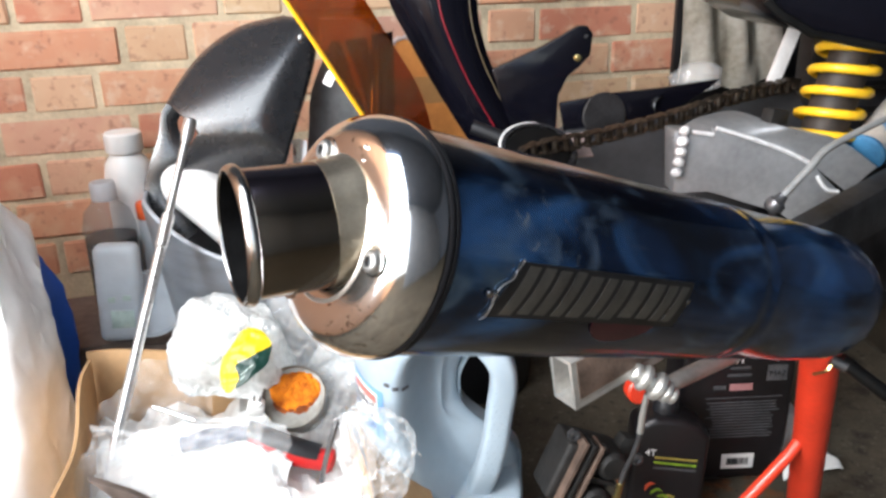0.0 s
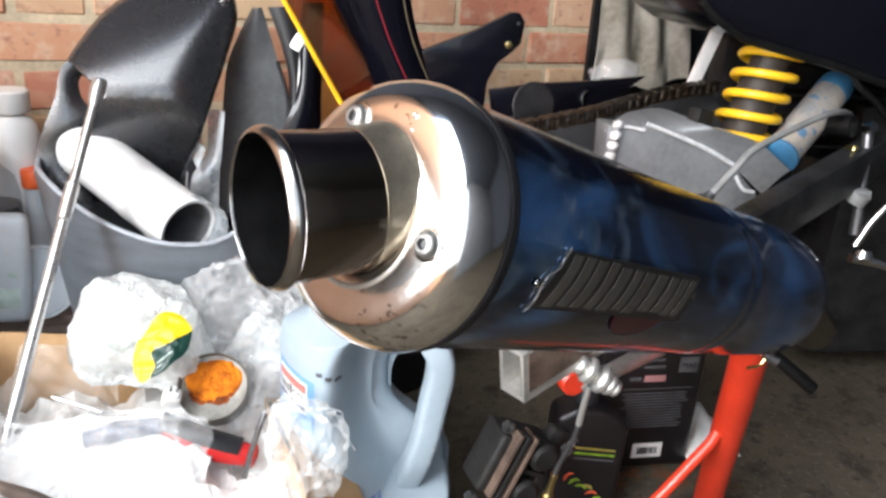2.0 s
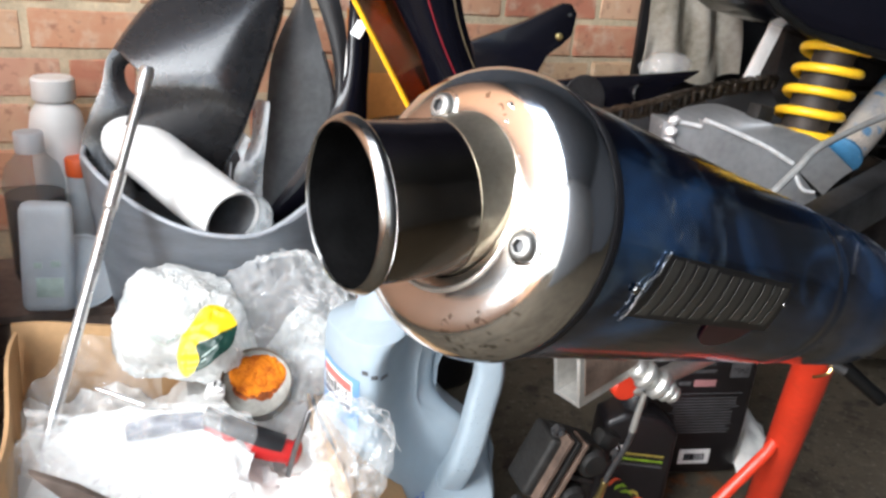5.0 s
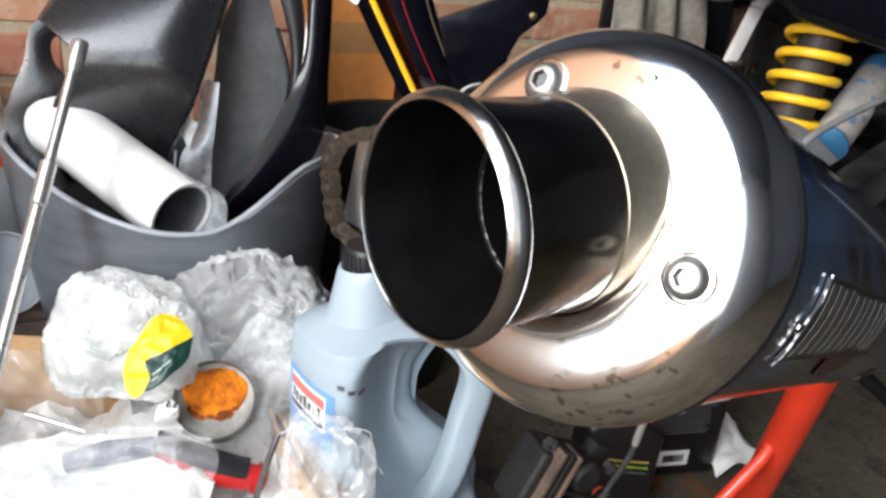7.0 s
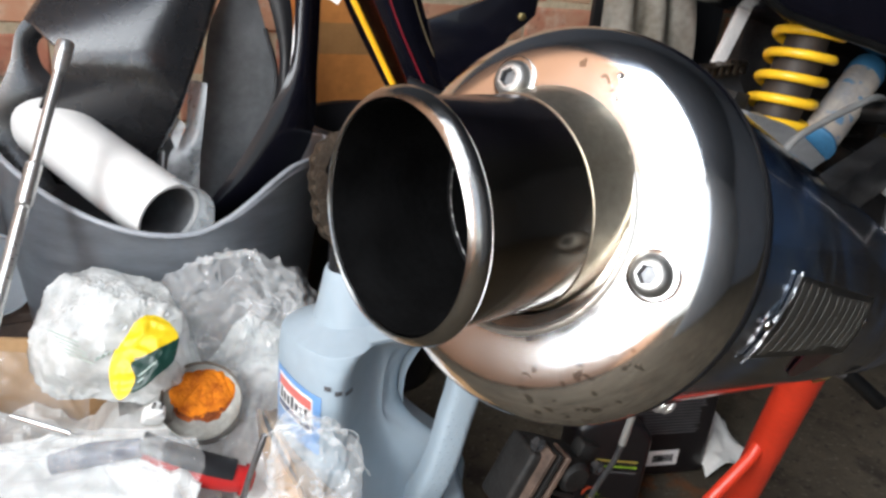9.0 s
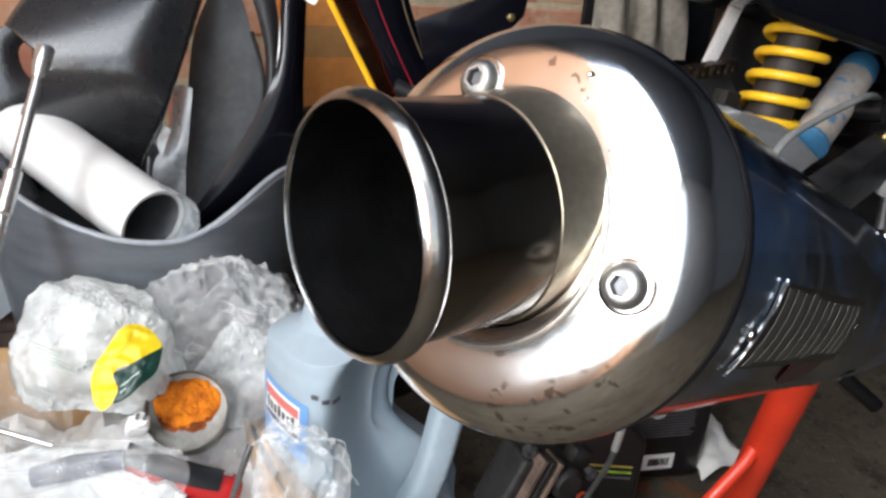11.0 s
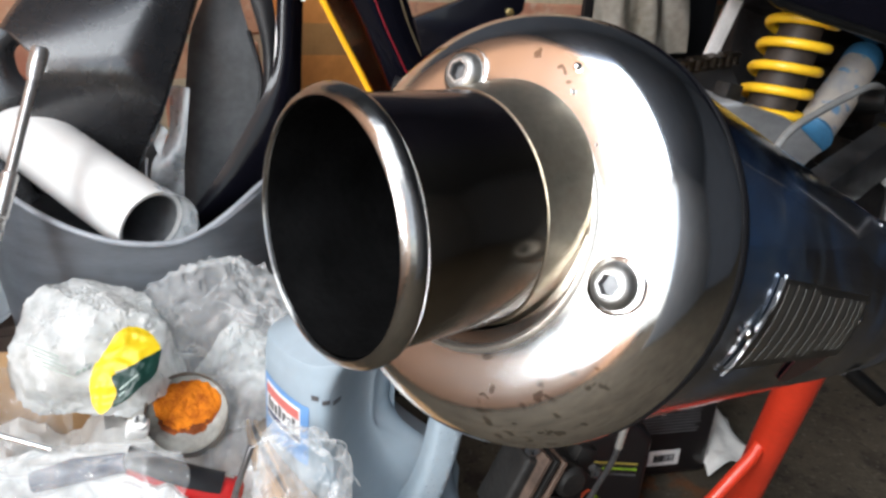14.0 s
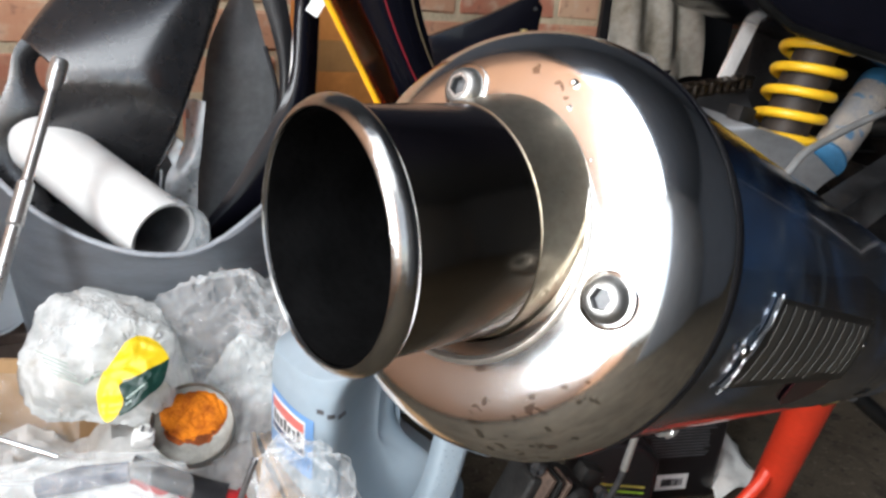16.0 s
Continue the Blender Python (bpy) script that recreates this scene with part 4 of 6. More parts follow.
def rim_band(drop0, drop1, a0, a1, out):
    """A flat band along the rim, between two drops below it."""
    def fn(u, v):
        phi = radians(a0 + (a1 - a0) * u)
        edge = math.sin(math.pi * u) ** 0.5 if 0 < u < 1 else 0.0
        return ((0.2015 + out) * math.cos(phi), (0.2015 + out) * math.sin(phi), tub_rim(phi) - (drop0 + (drop1 - drop0) * v) * (0.35 + 0.65 * edge))
    return sheet(fn, 24, 3, 0.0025)
part("handle_band", rim_band(-0.002, 0.007, -66, -10, 0.0), "tub_light", tub, "pale flattened handle band")
A, B = Vector((-0.400, 1.160, 0.456)), Vector((-0.233, 0.990, 0.398))
roll = thing("paper_roll", frame_of(B, A - B), "roll of white paper towel lying slantwise in the tub", "paper roll")
L = (A - B).length
rr = random.Random(3)
def roll_fn(u, v):
    phi = 2 * math.pi * u
    r = 0.040 + 0.0005 * math.sin(5 * phi + 6 * v) * v
    return (r * math.cos(phi), r * math.sin(phi), L * v + 0.006 * math.sin(3 * phi) * v)
bm = sheet(roll_fn, 56, 16, 0, True)
part("paper", bm, "paper", roll)
part("roll_end", lathe([(0.040, 0.0), (0.0385, 0.0015), (0.0362, 0.001), (0.0352, 0.003)], 48), "paper", roll)
def sleeve_end(u, v):
    phi = math.pi * (0.05 + 1.05 * u)
    r = 0.0425 + 0.003 * math.sin(3 * phi) * v
    return (r * math.cos(phi), r * math.sin(phi), 0.012 - 0.040 * v * (0.6 + 0.4 * math.sin(phi)))
part("film_wrapper", sheet(sleeve_end, 30, 8, 0.0005), "strip_film", roll, "torn clear film wrapper round the roll end")
part("cardboard_core", lathe([(0.0354, 0.002), (0.0354, L), (0.0340, L), (0.0338, 0.03), (0.0342, 0.002), (0.0354, 0.002)], 48), "dark_grey", roll, "worn grey cardboard core")


# black moulded mudguard: a flat-topped bulge that turns away on all sides, with a strap at one edge
def bulge_depth(x, z, soft=0.009):
    """Depth of the moulding: four planes blended, the farthest wins."""
    c = 1.108 + 0.62 * (z - 0.55) + 0.05 * (x + 0.30)
    planes = (c, c + 0.55 * (-0.462 * (x + 0.358) + 0.886 * (z - 0.577)), c + 0.9 * (0.93 * (x + 0.216) - 0.368 * (z - 0.645)), c - 0.90 * (z - 0.545))
    top = max(planes)
    return top + soft * math.log(sum(math.exp((p - top) / soft) for p in planes))


def moulded_shell(outline, centre, thick=0.004, m=26):
    """A moulded skin over a smooth closed outline in x and z."""
    pts = [(x, z, 0) for x, z in outline]
    ring = smooth_path(pts + [pts[0]], 6)[:-1]
    def fn(u, w):
        p = ring[round(u * len(ring)) % len(ring)]
        v = min(1.0, 2 * w) if w <= 0.5 else 2 - 2 * w
        q = v ** 0.8
        x, z = centre[0] + (p.x - centre[0]) * q, centre[1] + (p.y - centre[1]) * q
        lip = max(0.0, v - 0.93) / 0.07
        return (x, bulge_depth(x, z) + 0.006 * lip * lip + (thick if w > 0.5 else 0.0), z)
    bm = sheet(fn, len(ring), 2 * m, 0, True)
    bmesh.ops.remove_doubles(bm, verts=bm.verts, dist=1e-5)
    return bm


mud = thing("black_mudguard", (0, 0, 0), "satin black plastic mudguard standing in the grey tub", "mudguard")
part("shell", moulded_shell([(-0.235, 0.695), (-0.198, 0.684), (-0.185, 0.644), (-0.196, 0.596), (-0.214, 0.540), (-0.233, 0.484), (-0.260, 0.427), (-0.285, 0.377), (-0.400, 0.385), (-0.396, 0.470), (-0.364, 0.526), (-0.356, 0.545), (-0.395, 0.576), (-0.400, 0.586), (-0.363, 0.641), (-0.305, 0.680)], (-0.285, 0.555)), "mudguard_black", mud)
strap_a = smooth_path([(-0.392, 1.160, 0.590), (-0.413, 1.150, 0.566), (-0.421, 1.145, 0.531), (-0.437, 1.135, 0.492), (-0.450, 1.130, 0.457), (-0.449, 1.125, 0.430), (-0.434, 1.120, 0.398), (-0.408, 1.115, 0.364)], 5)
strap_b = smooth_path([(-0.355, 1.165, 0.580), (-0.394, 1.155, 0.557), (-0.394, 1.150, 0.528), (-0.375, 1.145, 0.500), (-0.398, 1.140, 0.465), (-0.402, 1.135, 0.438), (-0.393, 1.125, 0.410), (-0.379, 1.120, 0.382)], 5)
part("side_strap", sheet(lambda u, v: strap_a[round(u * 35)].lerp(strap_b[round(u * 35)], v) + Vector((0, -0.004 * math.sin(math.pi * v) + 0.006 * v, 0)), 35, 8, 0.004), "mudguard_black", mud)
part("top_tab", lathe([(0.007, 0), (0.007, 0.003), (0.004, 0.005), (0, 0.005)], 20), "mudguard_black", mud, at=Matrix.Translation((-0.199, 1.165, 0.665)) @ pose(0, 0, 0, 90))
def leaf_panel(name, label, category, mat, left, right, thick, bow):
    """A curved panel between two edge lines."""
    a, b = smooth_path(left, 6), smooth_path(right, 6)
    n = min(len(a), len(b)) - 1
    def fn(u, v):
        p = a[round(u * n)].lerp(b[round(u * n)], v)
        return p + Vector((0, -bow * math.sin(math.pi * v), 0))
    ob = thing(name, (0, 0, 0), label, category)
    part("panel_skin", sheet(fn, n, 10, thick), mat, ob)
    return ob
grey = leaf_panel("grey_side_panel", "dull dark grey plastic side panel standing in the tub", "body panel", "dark_grey",
                  [(-0.169, 1.270, 0.651), (-0.204, 1.260, 0.577), (-0.214, 1.250, 0.510), (-0.224, 1.240, 0.417), (-0.229, 1.230, 0.342)],
                  [(-0.155, 1.270, 0.652), (-0.132, 1.260, 0.575), (-0.116, 1.250, 0.508), (-0.132, 1.240, 0.442), (-0.184, 1.230, 0.343)], 0.004, 0.012)
part("panel_edge", tube(smooth_path([(-0.132, 1.255, 0.575), (-0.116, 1.245, 0.509), (-0.132, 1.235, 0.443), (-0.161, 1.225, 0.383)], 6), 0.003, 8), "black_plastic", grey)
inner = leaf_panel("black_inner_panel", "slim black plastic panel beside the grey one", "body panel", "black_plastic",
                  [(-0.143, 1.240, 0.655), (-0.123, 1.235, 0.600), (-0.111, 1.230, 0.543), (-0.115, 1.220, 0.475)],
                  [(-0.111, 1.240, 0.658), (-0.099, 1.235, 0.602), (-0.098, 1.230, 0.544), (-0.104, 1.220, 0.499)], 0.003, 0.004)
gloss = leaf_panel("navy_fairing_blade", "glossy dark navy fairing blade with a white edge", "fairing", "navy_gloss",
                  [(-0.092, 1.150, 0.671), (-0.094, 1.150, 0.625), (-0.099, 1.140, 0.548), (-0.123, 1.130, 0.495), (-0.164, 1.120, 0.423), (-0.198, 1.110, 0.374)],
                  [(-0.068, 1.170, 0.672), (-0.068, 1.170, 0.625), (-0.070, 1.160, 0.542), (-0.074, 1.150, 0.456), (-0.115, 1.140, 0.388), (-0.190, 1.130, 0.334)], 0.004, 0.012)
part("white_edge", tube(smooth_path([(-0.093, 1.148, 0.671), (-0.094, 1.148, 0.625), (-0.099, 1.138, 0.548), (-0.107, 1.134, 0.524)], 6), [0.0020] * 16 + [0.0018, 0.0014, 0.001], 8), "white_plastic", gloss, "white painted edge")
clear = thing("clear_film_strip", (0, 0, 0), "bent strip of clear plastic film standing in the tub", "plastic film")
def strip_fn(u, v):
    a = smooth_path([(-0.227, 1.172, 0.514), (-0.231, 1.165, 0.452), (-0.250, 1.150, 0.420), (-0.254, 1.150, 0.372)], 6)
    b = smooth_path([(-0.201, 1.164, 0.516), (-0.208, 1.160, 0.456), (-0.212, 1.150, 0.420), (-0.214, 1.150, 0.368)], 6)
    p = a[round(u * 18)].lerp(b[round(u * 18)], v)
    return p + Vector((0, 0.006 * math.sin(5 * v + 4 * u) - 0.010 * abs(v - 0.45), 0))
part("film_strip", sheet(strip_fn, 18, 10, 0.0006), "strip_film", clear)
part("folded_corner", sheet(lambda u, v: Vector((-0.247 + 0.020 * u * (1 - 0.6 * v), 1.146 - 0.01 * u, 0.482 - 0.034 * v - 0.016 * u)), 6, 6, 0.0006), "strip_film", clear)
part("bright_fold", tube([(-0.256, 1.146, 0.428), (-0.258, 1.146, 0.405), (-0.255, 1.146, 0.385)], 0.0016, 8), "milky", clear)

# black fairing with red and gold stripes
fair = thing("striped_fairing", (0, 0, 0), "glossy dark navy fairing with red and gold pinstripes", "fairing")
Y0 = 1.24
pl = pose(0, Y0 + 0.012, 0, 90, 0, 0)
arc_l = smooth_path([(-0.085, 0.80, 0), (-0.070, 0.713, 0), (-0.046, 0.662, 0), (-0.004, 0.582, 0), (0.049, 0.494, 0), (0.075, 0.46, 0)], 5)
arc_r = smooth_path([(0.060, 0.80, 0), (0.063, 0.71, 0), (0.069, 0.659, 0), (0.088, 0.600, 0), (0.128, 0.521, 0), (0.165, 0.46, 0)], 5)
part("fairing_skin", sheet(lambda u, v: (lambda p: (p.x, Y0 + 0.03 * (2 * v - 1) ** 2 - 0.012, p.y))(arc_l[round(u * 25)].lerp(arc_r[round(u * 25)], v)), 25, 10, 0.004), "navy_gloss", fair)
part("fairing_arm", prism([(0.086, 0.604), (0.167, 0.638), (0.222, 0.668), (0.236, 0.668), (0.246, 0.655), (0.243, 0.622), (0.228, 0.606), (0.208, 0.590), (0.194, 0.560), (0.192, 0.515), (0.185, 0.47), (0.130, 0.47), (0.10, 0.56)], 0.016, 0.004, m=pl), "navy_gloss", fair)
for nm, mat, off, w in (("red_pinstripe", "red_stripe", 0.44, 0.0010), ("gold_pinstripe", "gold_stripe", 0.08, 0.0011)):
    path = [arc_r[i].lerp(arc_l[i], off) for i in range(26)]
    part(nm, tube([(p.x, Y0 + 0.03 * (2 * (1 - off) - 1) ** 2 - 0.0185, p.y) for p in path], w, 6), mat, fair)
part("arm_bolt", lathe([(0.006, 0), (0.006, 0.003), (0.003, 0.004), (0, 0.004)], 6), "brass", fair, "brass arm bolt", at=Matrix.Translation((0.222, Y0 - 0.0045, 0.619)) @ pose(0, 0, 0, 90))
part("arm_hole", lathe([(0.003, 0), (0.003, 0.002), (0, 0.002)], 12), "lip_steel", fair, at=Matrix.Translation((0.234, Y0 - 0.0045, 0.652)) @ pose(0, 0, 0, 90))
part("lower_tube", tube([(0.051, 1.160, 0.529), (0.110, 1.150, 0.507), (0.157, 1.140, 0.487)], 0.011, 14), "black_plastic", fair)

# amber windscreen, seen nearly edge on
scr = thing("amber_windscreen", (0, 0, 0), "amber tinted acrylic windscreen with a bright yellow edge", "windscreen")
E0, E1 = Vector((0.077, 0.661, 0.402)), Vector((-0.150, 0.609, 0.800))
def screen_fn(u, v):
    p = E0.lerp(E1, u)
    t = min(1, max(0, (u - 0.25) / 0.35))
    w = v * (0.05 + 0.21 * t * t * (3 - 2 * t))
    return p + Vector((0.115 * w, 0.99 * w, 0.02 * w))
part("tinted_sheet", sheet(screen_fn, 30, 10, 0.0015), "amber", scr)
part("bright_edge", tube([E0.lerp(E1, k / 20) for k in range(21)], 0.0019, 8), "yellow_edge", scr, "bright yellow cut edge")
part("white_tab", box((0.008, 0.003, 0.012), 0.001, m=Matrix.Translation((-0.0885, 0.629, 0.679)) @ pose(0, 0, 0, 0, 30, 0)), "white_plastic", scr)

dark_tub = thing("dark_tub", (0.055, 1.325, 0), "low dark grey plastic tub behind the jug", "tub")
part("tub_wall", lathe([(0, 0.004), (0.105, 0.004), (0.108, 0.012), (0.132, 0.430), (0.138, 0.436), (0.136, 0.442), (0.128, 0.440), (0.102, 0.02), (0, 0.014)], 56), "black_plastic", dark_tub)
carton2 = thing("torn_cardboard_box", pose(0.0, 1.475, 0, 0, 0, 16), "torn brown cardboard box against the brick wall", "box")
part("front_panel", prism([(-0.085, 0), (0.075, 0), (0.072, 0.50), (0.045, 0.565), (0.030, 0.612), (0.012, 0.604), (0.0, 0.622), (-0.02, 0.628), (-0.035, 0.618), (-0.06, 0.64), (-0.085, 0.63)], 0.005, m=pose(0, 0, 0, 90)), "card_brown", carton2)
part("side_panel", box((0.005, 0.055, 0.60), 0, m=pose(0.0725, 0.030, 0.30)), "card_brown", carton2)
part("side_panel", box((0.005, 0.055, 0.62), 0, m=pose(-0.0825, 0.030, 0.31)), "card_brown", carton2)
torn = smooth_path([(0.073, 0.49, 0), (0.046, 0.563, 0), (0.031, 0.610, 0), (0.012, 0.603, 0), (0.0, 0.621, 0), (-0.02, 0.627, 0), (-0.035, 0.617, 0), (-0.06, 0.639, 0), (-0.084, 0.629, 0)], 4)
part("torn_edge", tube([(p.x, -0.004 + 0.002 * math.sin(i * 2.3), p.y + 0.002 * math.sin(i * 1.7)) for i, p in enumerate(torn)], [0.003 + 0.0022 * abs(math.sin(i * 1.3)) for i in range(len(torn))], 8), "pink_card", carton2, "pale torn edge")
part("packing_tape", box((0.165, 0.0008, 0.05), 0, m=pose(-0.004, -0.0056, 0.54)), "tape", carton2, "glossy brown packing tape")

# ---- motorcycle rear end ----
swing = thing("swingarm", (0, 0, 0), "silver painted motorcycle swingarm with a welded arch", "swingarm")
part("arch", prism([(0.328, 0.452), (0.322, 0.541), (0.342, 0.540), (0.377, 0.535), (0.378, 0.544), (0.423, 0.530), (0.474, 0.511), (0.519, 0.489), (0.565, 0.446), (0.609, 0.381), (0.537, 0.381), (0.480, 0.420), (0.428, 0.437), (0.376, 0.454)], 0.05, 0.003, m=pose(0, 1.08, 0, 90)), "silver_paint", swing)
part("weld_seam", tube(smooth_path([(0.343, 1.028, 0.541), (0.375, 1.028, 0.536)], 4), 0.0032, 8), "ground_weld", swing, "bright ground weld")
part("weld_seam", tube(smooth_path([(0.378, 1.028, 0.545), (0.422, 1.028, 0.531), (0.473, 1.028, 0.512), (0.518, 1.028, 0.490)], 5), 0.0032, 8), "ground_weld", swing, "bright ground weld")
part("weld_seam", tube(smooth_path([(0.527, 1.030, 0.473), (0.541, 1.028, 0.454), (0.559, 1.028, 0.450)], 5), 0.0028, 8), "ground_weld", swing, "bright ground weld")
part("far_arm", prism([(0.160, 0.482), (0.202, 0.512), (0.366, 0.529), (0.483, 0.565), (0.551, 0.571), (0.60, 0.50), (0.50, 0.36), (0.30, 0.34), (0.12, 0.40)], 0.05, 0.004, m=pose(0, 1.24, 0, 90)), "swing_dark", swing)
front_line = smooth_path([(0.320, 1.034, 0.534), (0.379, 1.034, 0.537), (0.425, 1.034, 0.527), (0.476, 1.034, 0.509), (0.521, 1.034, 0.486), (0.578, 1.034, 0.444)], 6)
rear_line = smooth_path([(0.381, 1.100, 0.548), (0.430, 1.100, 0.554), (0.466, 1.028, 0.546), (0.506, 1.022, 0.535), (0.551, 1.020, 0.521), (0.603, 1.020, 0.486)], 6)
part("cross_plate", sheet(lambda u, v: front_line[round(u * 30)].lerp(rear_line[round(u * 30)], v) + Vector((0, 0, 0.004 * math.sin(math.pi * v))), 30, 5, 0.005), "silver_paint", swing)
part("plate_bracket", box((0.030, 0.022, 0.020), 0.003, m=Matrix.Translation((0.466, 1.050, 0.555)) @ pose(0, 0, 0, 0, 10, 20)), "cast_grey", swing)
rs = random.Random(7)
for k in range(5):
    p = Vector((0.335, 1.026, 0.543)).lerp(Vector((0.328, 1.026, 0.484)), k / 4)
    part("weld_bead", lathe([(0, -0.007), (0.006, -0.005), (0.009, 0), (0.006, 0.005), (0, 0.007)], 10), "ground_weld", swing, at=Matrix.Translation(p) @ pose(0, 0, 0, rs.uniform(-30, 30), rs.uniform(-30, 30), 0))
NEAR_A, NEAR_B = Vector((0.118, 0.672, 0.366)), Vector((0.80, 1.09, 0.505))
beam = frame_of(NEAR_A, NEAR_B - NEAR_A)
LB = (NEAR_B - NEAR_A).length
def channel(w, h, t, length):
    bm = bmesh.new()
    for sx, sy, ox, oy in ((t, h, -w / 2 + t / 2, 0), (t, h, w / 2 - t / 2, 0), (w - 2 * t, t, 0, -h / 2 + t / 2), (w - 2 * t, t, 0, h / 2 - t / 2)):
        box((sx, sy, length), 0.0008, m=pose(ox, oy, length / 2), bm=bm)
    return bm
part("near_arm", channel(0.058, 0.034, 0.0045, 0.26), "alu", swing, "cut-open aluminium box section", at=beam)
part("near_arm_beam", box((0.060, 0.036, LB - 0.262), 0.004, m=pose(0, 0, 0.262 + (LB - 0.262) / 2)), "engine", swing, at=beam)
# Dull brown reflection on this face is put in as a coloured plate.
part("side_panel", box((0.045, 0.0012, 0.245), 0.0004, m=pose(0.0045, 0.0175, 0.129)), "rust_metal", swing, "side face coloured with its dull brown reflection", at=beam)
bob = thing("axle_bobbin", frame_of((0.196, 0.700, 0.360), (0.78, -0.15, -0.50)), "stacked bright alloy bobbin spool on a bolt", "bobbin")
z = 0.0
for r, h in ((0.011, 0.010), (0.0150, 0.010), (0.0105, 0.006), (0.0160, 0.012), (0.0125, 0.009), (0.0095, 0.007)):
    part("spool_ring", lathe([(0, z), (r * 0.8, z), (r, z + h * 0.3), (r, z + h * 0.7), (r * 0.8, z + h), (0, z + h)], 28), "alu", bob)
    z += h
lever = thing("silver_lever", (0, 0, 0), "flat silver alloy lever behind the bobbin", "lever")
part("lever_bar", tube([(0.236, 0.800, 0.270), (0.250, 0.800, 0.271), (0.283, 0.810, 0.283), (0.350, 0.830, 0.303), (0.386, 0.840, 0.320)], [0.006, 0.009, 0.0105, 0.011, 0.011], 12), "alu", lever)
part("lever_pivot", lathe([(0, -0.010), (0.013, -0.010), (0.016, -0.007), (0.016, 0.007), (0.013, 0.010), (0, 0.010)], 24), "red_paint", lever, "red pivot cap", at=Matrix.Translation((0.233, 0.803, 0.275)) @ pose(0, 0, 0, 80, 30, 0))

# chain of separate links along a sagging line
def link_mesh(outer):
    bm = bmesh.new()
    w = 0.0092 if outer else 0.0066
    for side in (-1, 1):
        out = []
        for k in range(24):
            a = 2 * math.pi * k / 24
            x = 0.00794 * (1 if math.cos(a) > 0 else -1) * (abs(math.cos(a)) ** 0.25) + 0.0062 * math.cos(a)
            out.append((x, 0.0086 * math.sin(a) * (0.72 + 0.28 * min(1, abs(x) / 0.008))))
        prism(out, 0.0017, m=pose(0, 0, side * w - 0.00085), bm=bm)
    if outer:
        for x in (-0.00794, 0.00794):
            lathe([(0, -0.0112), (0.0032, -0.0112), (0.0032, 0.0112), (0, 0.0112)], 10, bm=bm, m=Matrix.Translation((x, 0, 0)))
    else:
        for x in (-0.00794, 0.00794):
            lathe([(0, -0.0057), (0.0056, -0.0057), (0.0056, 0.0057), (0, 0.0057)], 12, bm=bm, m=Matrix.Translation((x, 0, 0)))
    return bm
def chain_along(name, label, pts, side, mat="chain"):
    ob = thing(name, (0, 0, 0), label, "chain")
    line = smooth_path(pts, 40)
    dist, want, spots = 0.0, 0.0, []
    for a, b in zip(line, line[1:]):
        step = (b - a).length
        while want <= dist + step:
            spots.append((a.lerp(b, (want - dist) / step), (b - a).normalized()))
            want += 0.01588
        dist += step
    meshes = []
    for k, (p, d) in enumerate(spots):
        z = (Vector(side) - d * d.dot(Vector(side))).normalized()
        m = Matrix((d, z.cross(d), z)).transposed().to_4x4()
        m.translation = p
        if k < 2:
            o = part("chain_link", link_mesh(k == 0), mat, ob, at=m)
            meshes.append(o.data)
        else:
            o = new("chain_link", meshes[k % 2])
            o.parent = ob
            o.matrix_basis = m
    return ob
chain_along("drive_chain", "greasy steel drive chain running along the swingarm", [(0.102, 1.060, 0.493), (0.139, 1.070, 0.513), (0.229, 1.080, 0.526), (0.347, 1.100, 0.549), (0.437, 1.130, 0.569), (0.545, 1.170, 0.580)], (0.10, -0.12, 0.98))
chain_along("hanging_chain", "loose rusty chain end hanging beside the tub", [(0.014, 1.000, 0.502), (-0.026, 0.990, 0.502), (-0.058, 0.980, 0.494), (-0.073, 0.970, 0.471), (-0.070, 0.965, 0.433), (-0.062, 0.960, 0.401), (-0.036, 0.955, 0.382), (-0.004, 0.950, 0.379)], (0.35, -0.85, 0.35), "loose_chain")
blk = thing("alloy_block", Matrix.Translation((0.000, 1.010, 0.433)) @ pose(0, 0, 0, 0, 10, 30), "pale alloy block under the loose chain", "metal block")
part("block_body", box((0.085, 0.05, 0.10), 0.008), "alu", blk)
part("block_foot", box((0.05, 0.04, 0.42), 0.004, m=pose(0.02, 0.01, -0.24, 0, -10, 0)), "engine", blk)

# rear shock absorber
TOP, BOT = Vector((0.580, 1.085, 0.654)), Vector((0.541, 1.072, 0.498))
shock = thing("shock_absorber", frame_of(BOT, TOP - BOT, (0, -1, 0)), "shock absorber with a bright yellow coil spring", "shock absorber")
LS = (TOP - BOT).length
n, turns = 32, 5.6
part("coil_spring", tube([(0.0405 * math.cos(2 * math.pi * i / n + 2.6), -0.0405 * math.sin(2 * math.pi * i / n + 2.6), LS * 1.06 * (1 - i / (n * turns)) - 0.004) for i in range(int(n * 5.05) + 1)], 0.0064, 14), "yellow_paint", shock, "bright yellow coil spring")
part("damper_body", lathe([(0, -0.03), (0.02, -0.03), (0.028, -0.02), (0.031, 0.0), (0.031, LS * 0.7), (0.027, LS * 0.72), (0.027, LS + 0.03), (0, LS + 0.03)], 32), "damper", shock, "rust-stained dark damper body")
part("spring_seat", lathe([(0.026, -0.006), (0.036, -0.008), (0.038, -0.004), (0.036, 0.002), (0.026, 0.004)], 40), "rusty_collar", shock, "rust-stained lower spring seat")
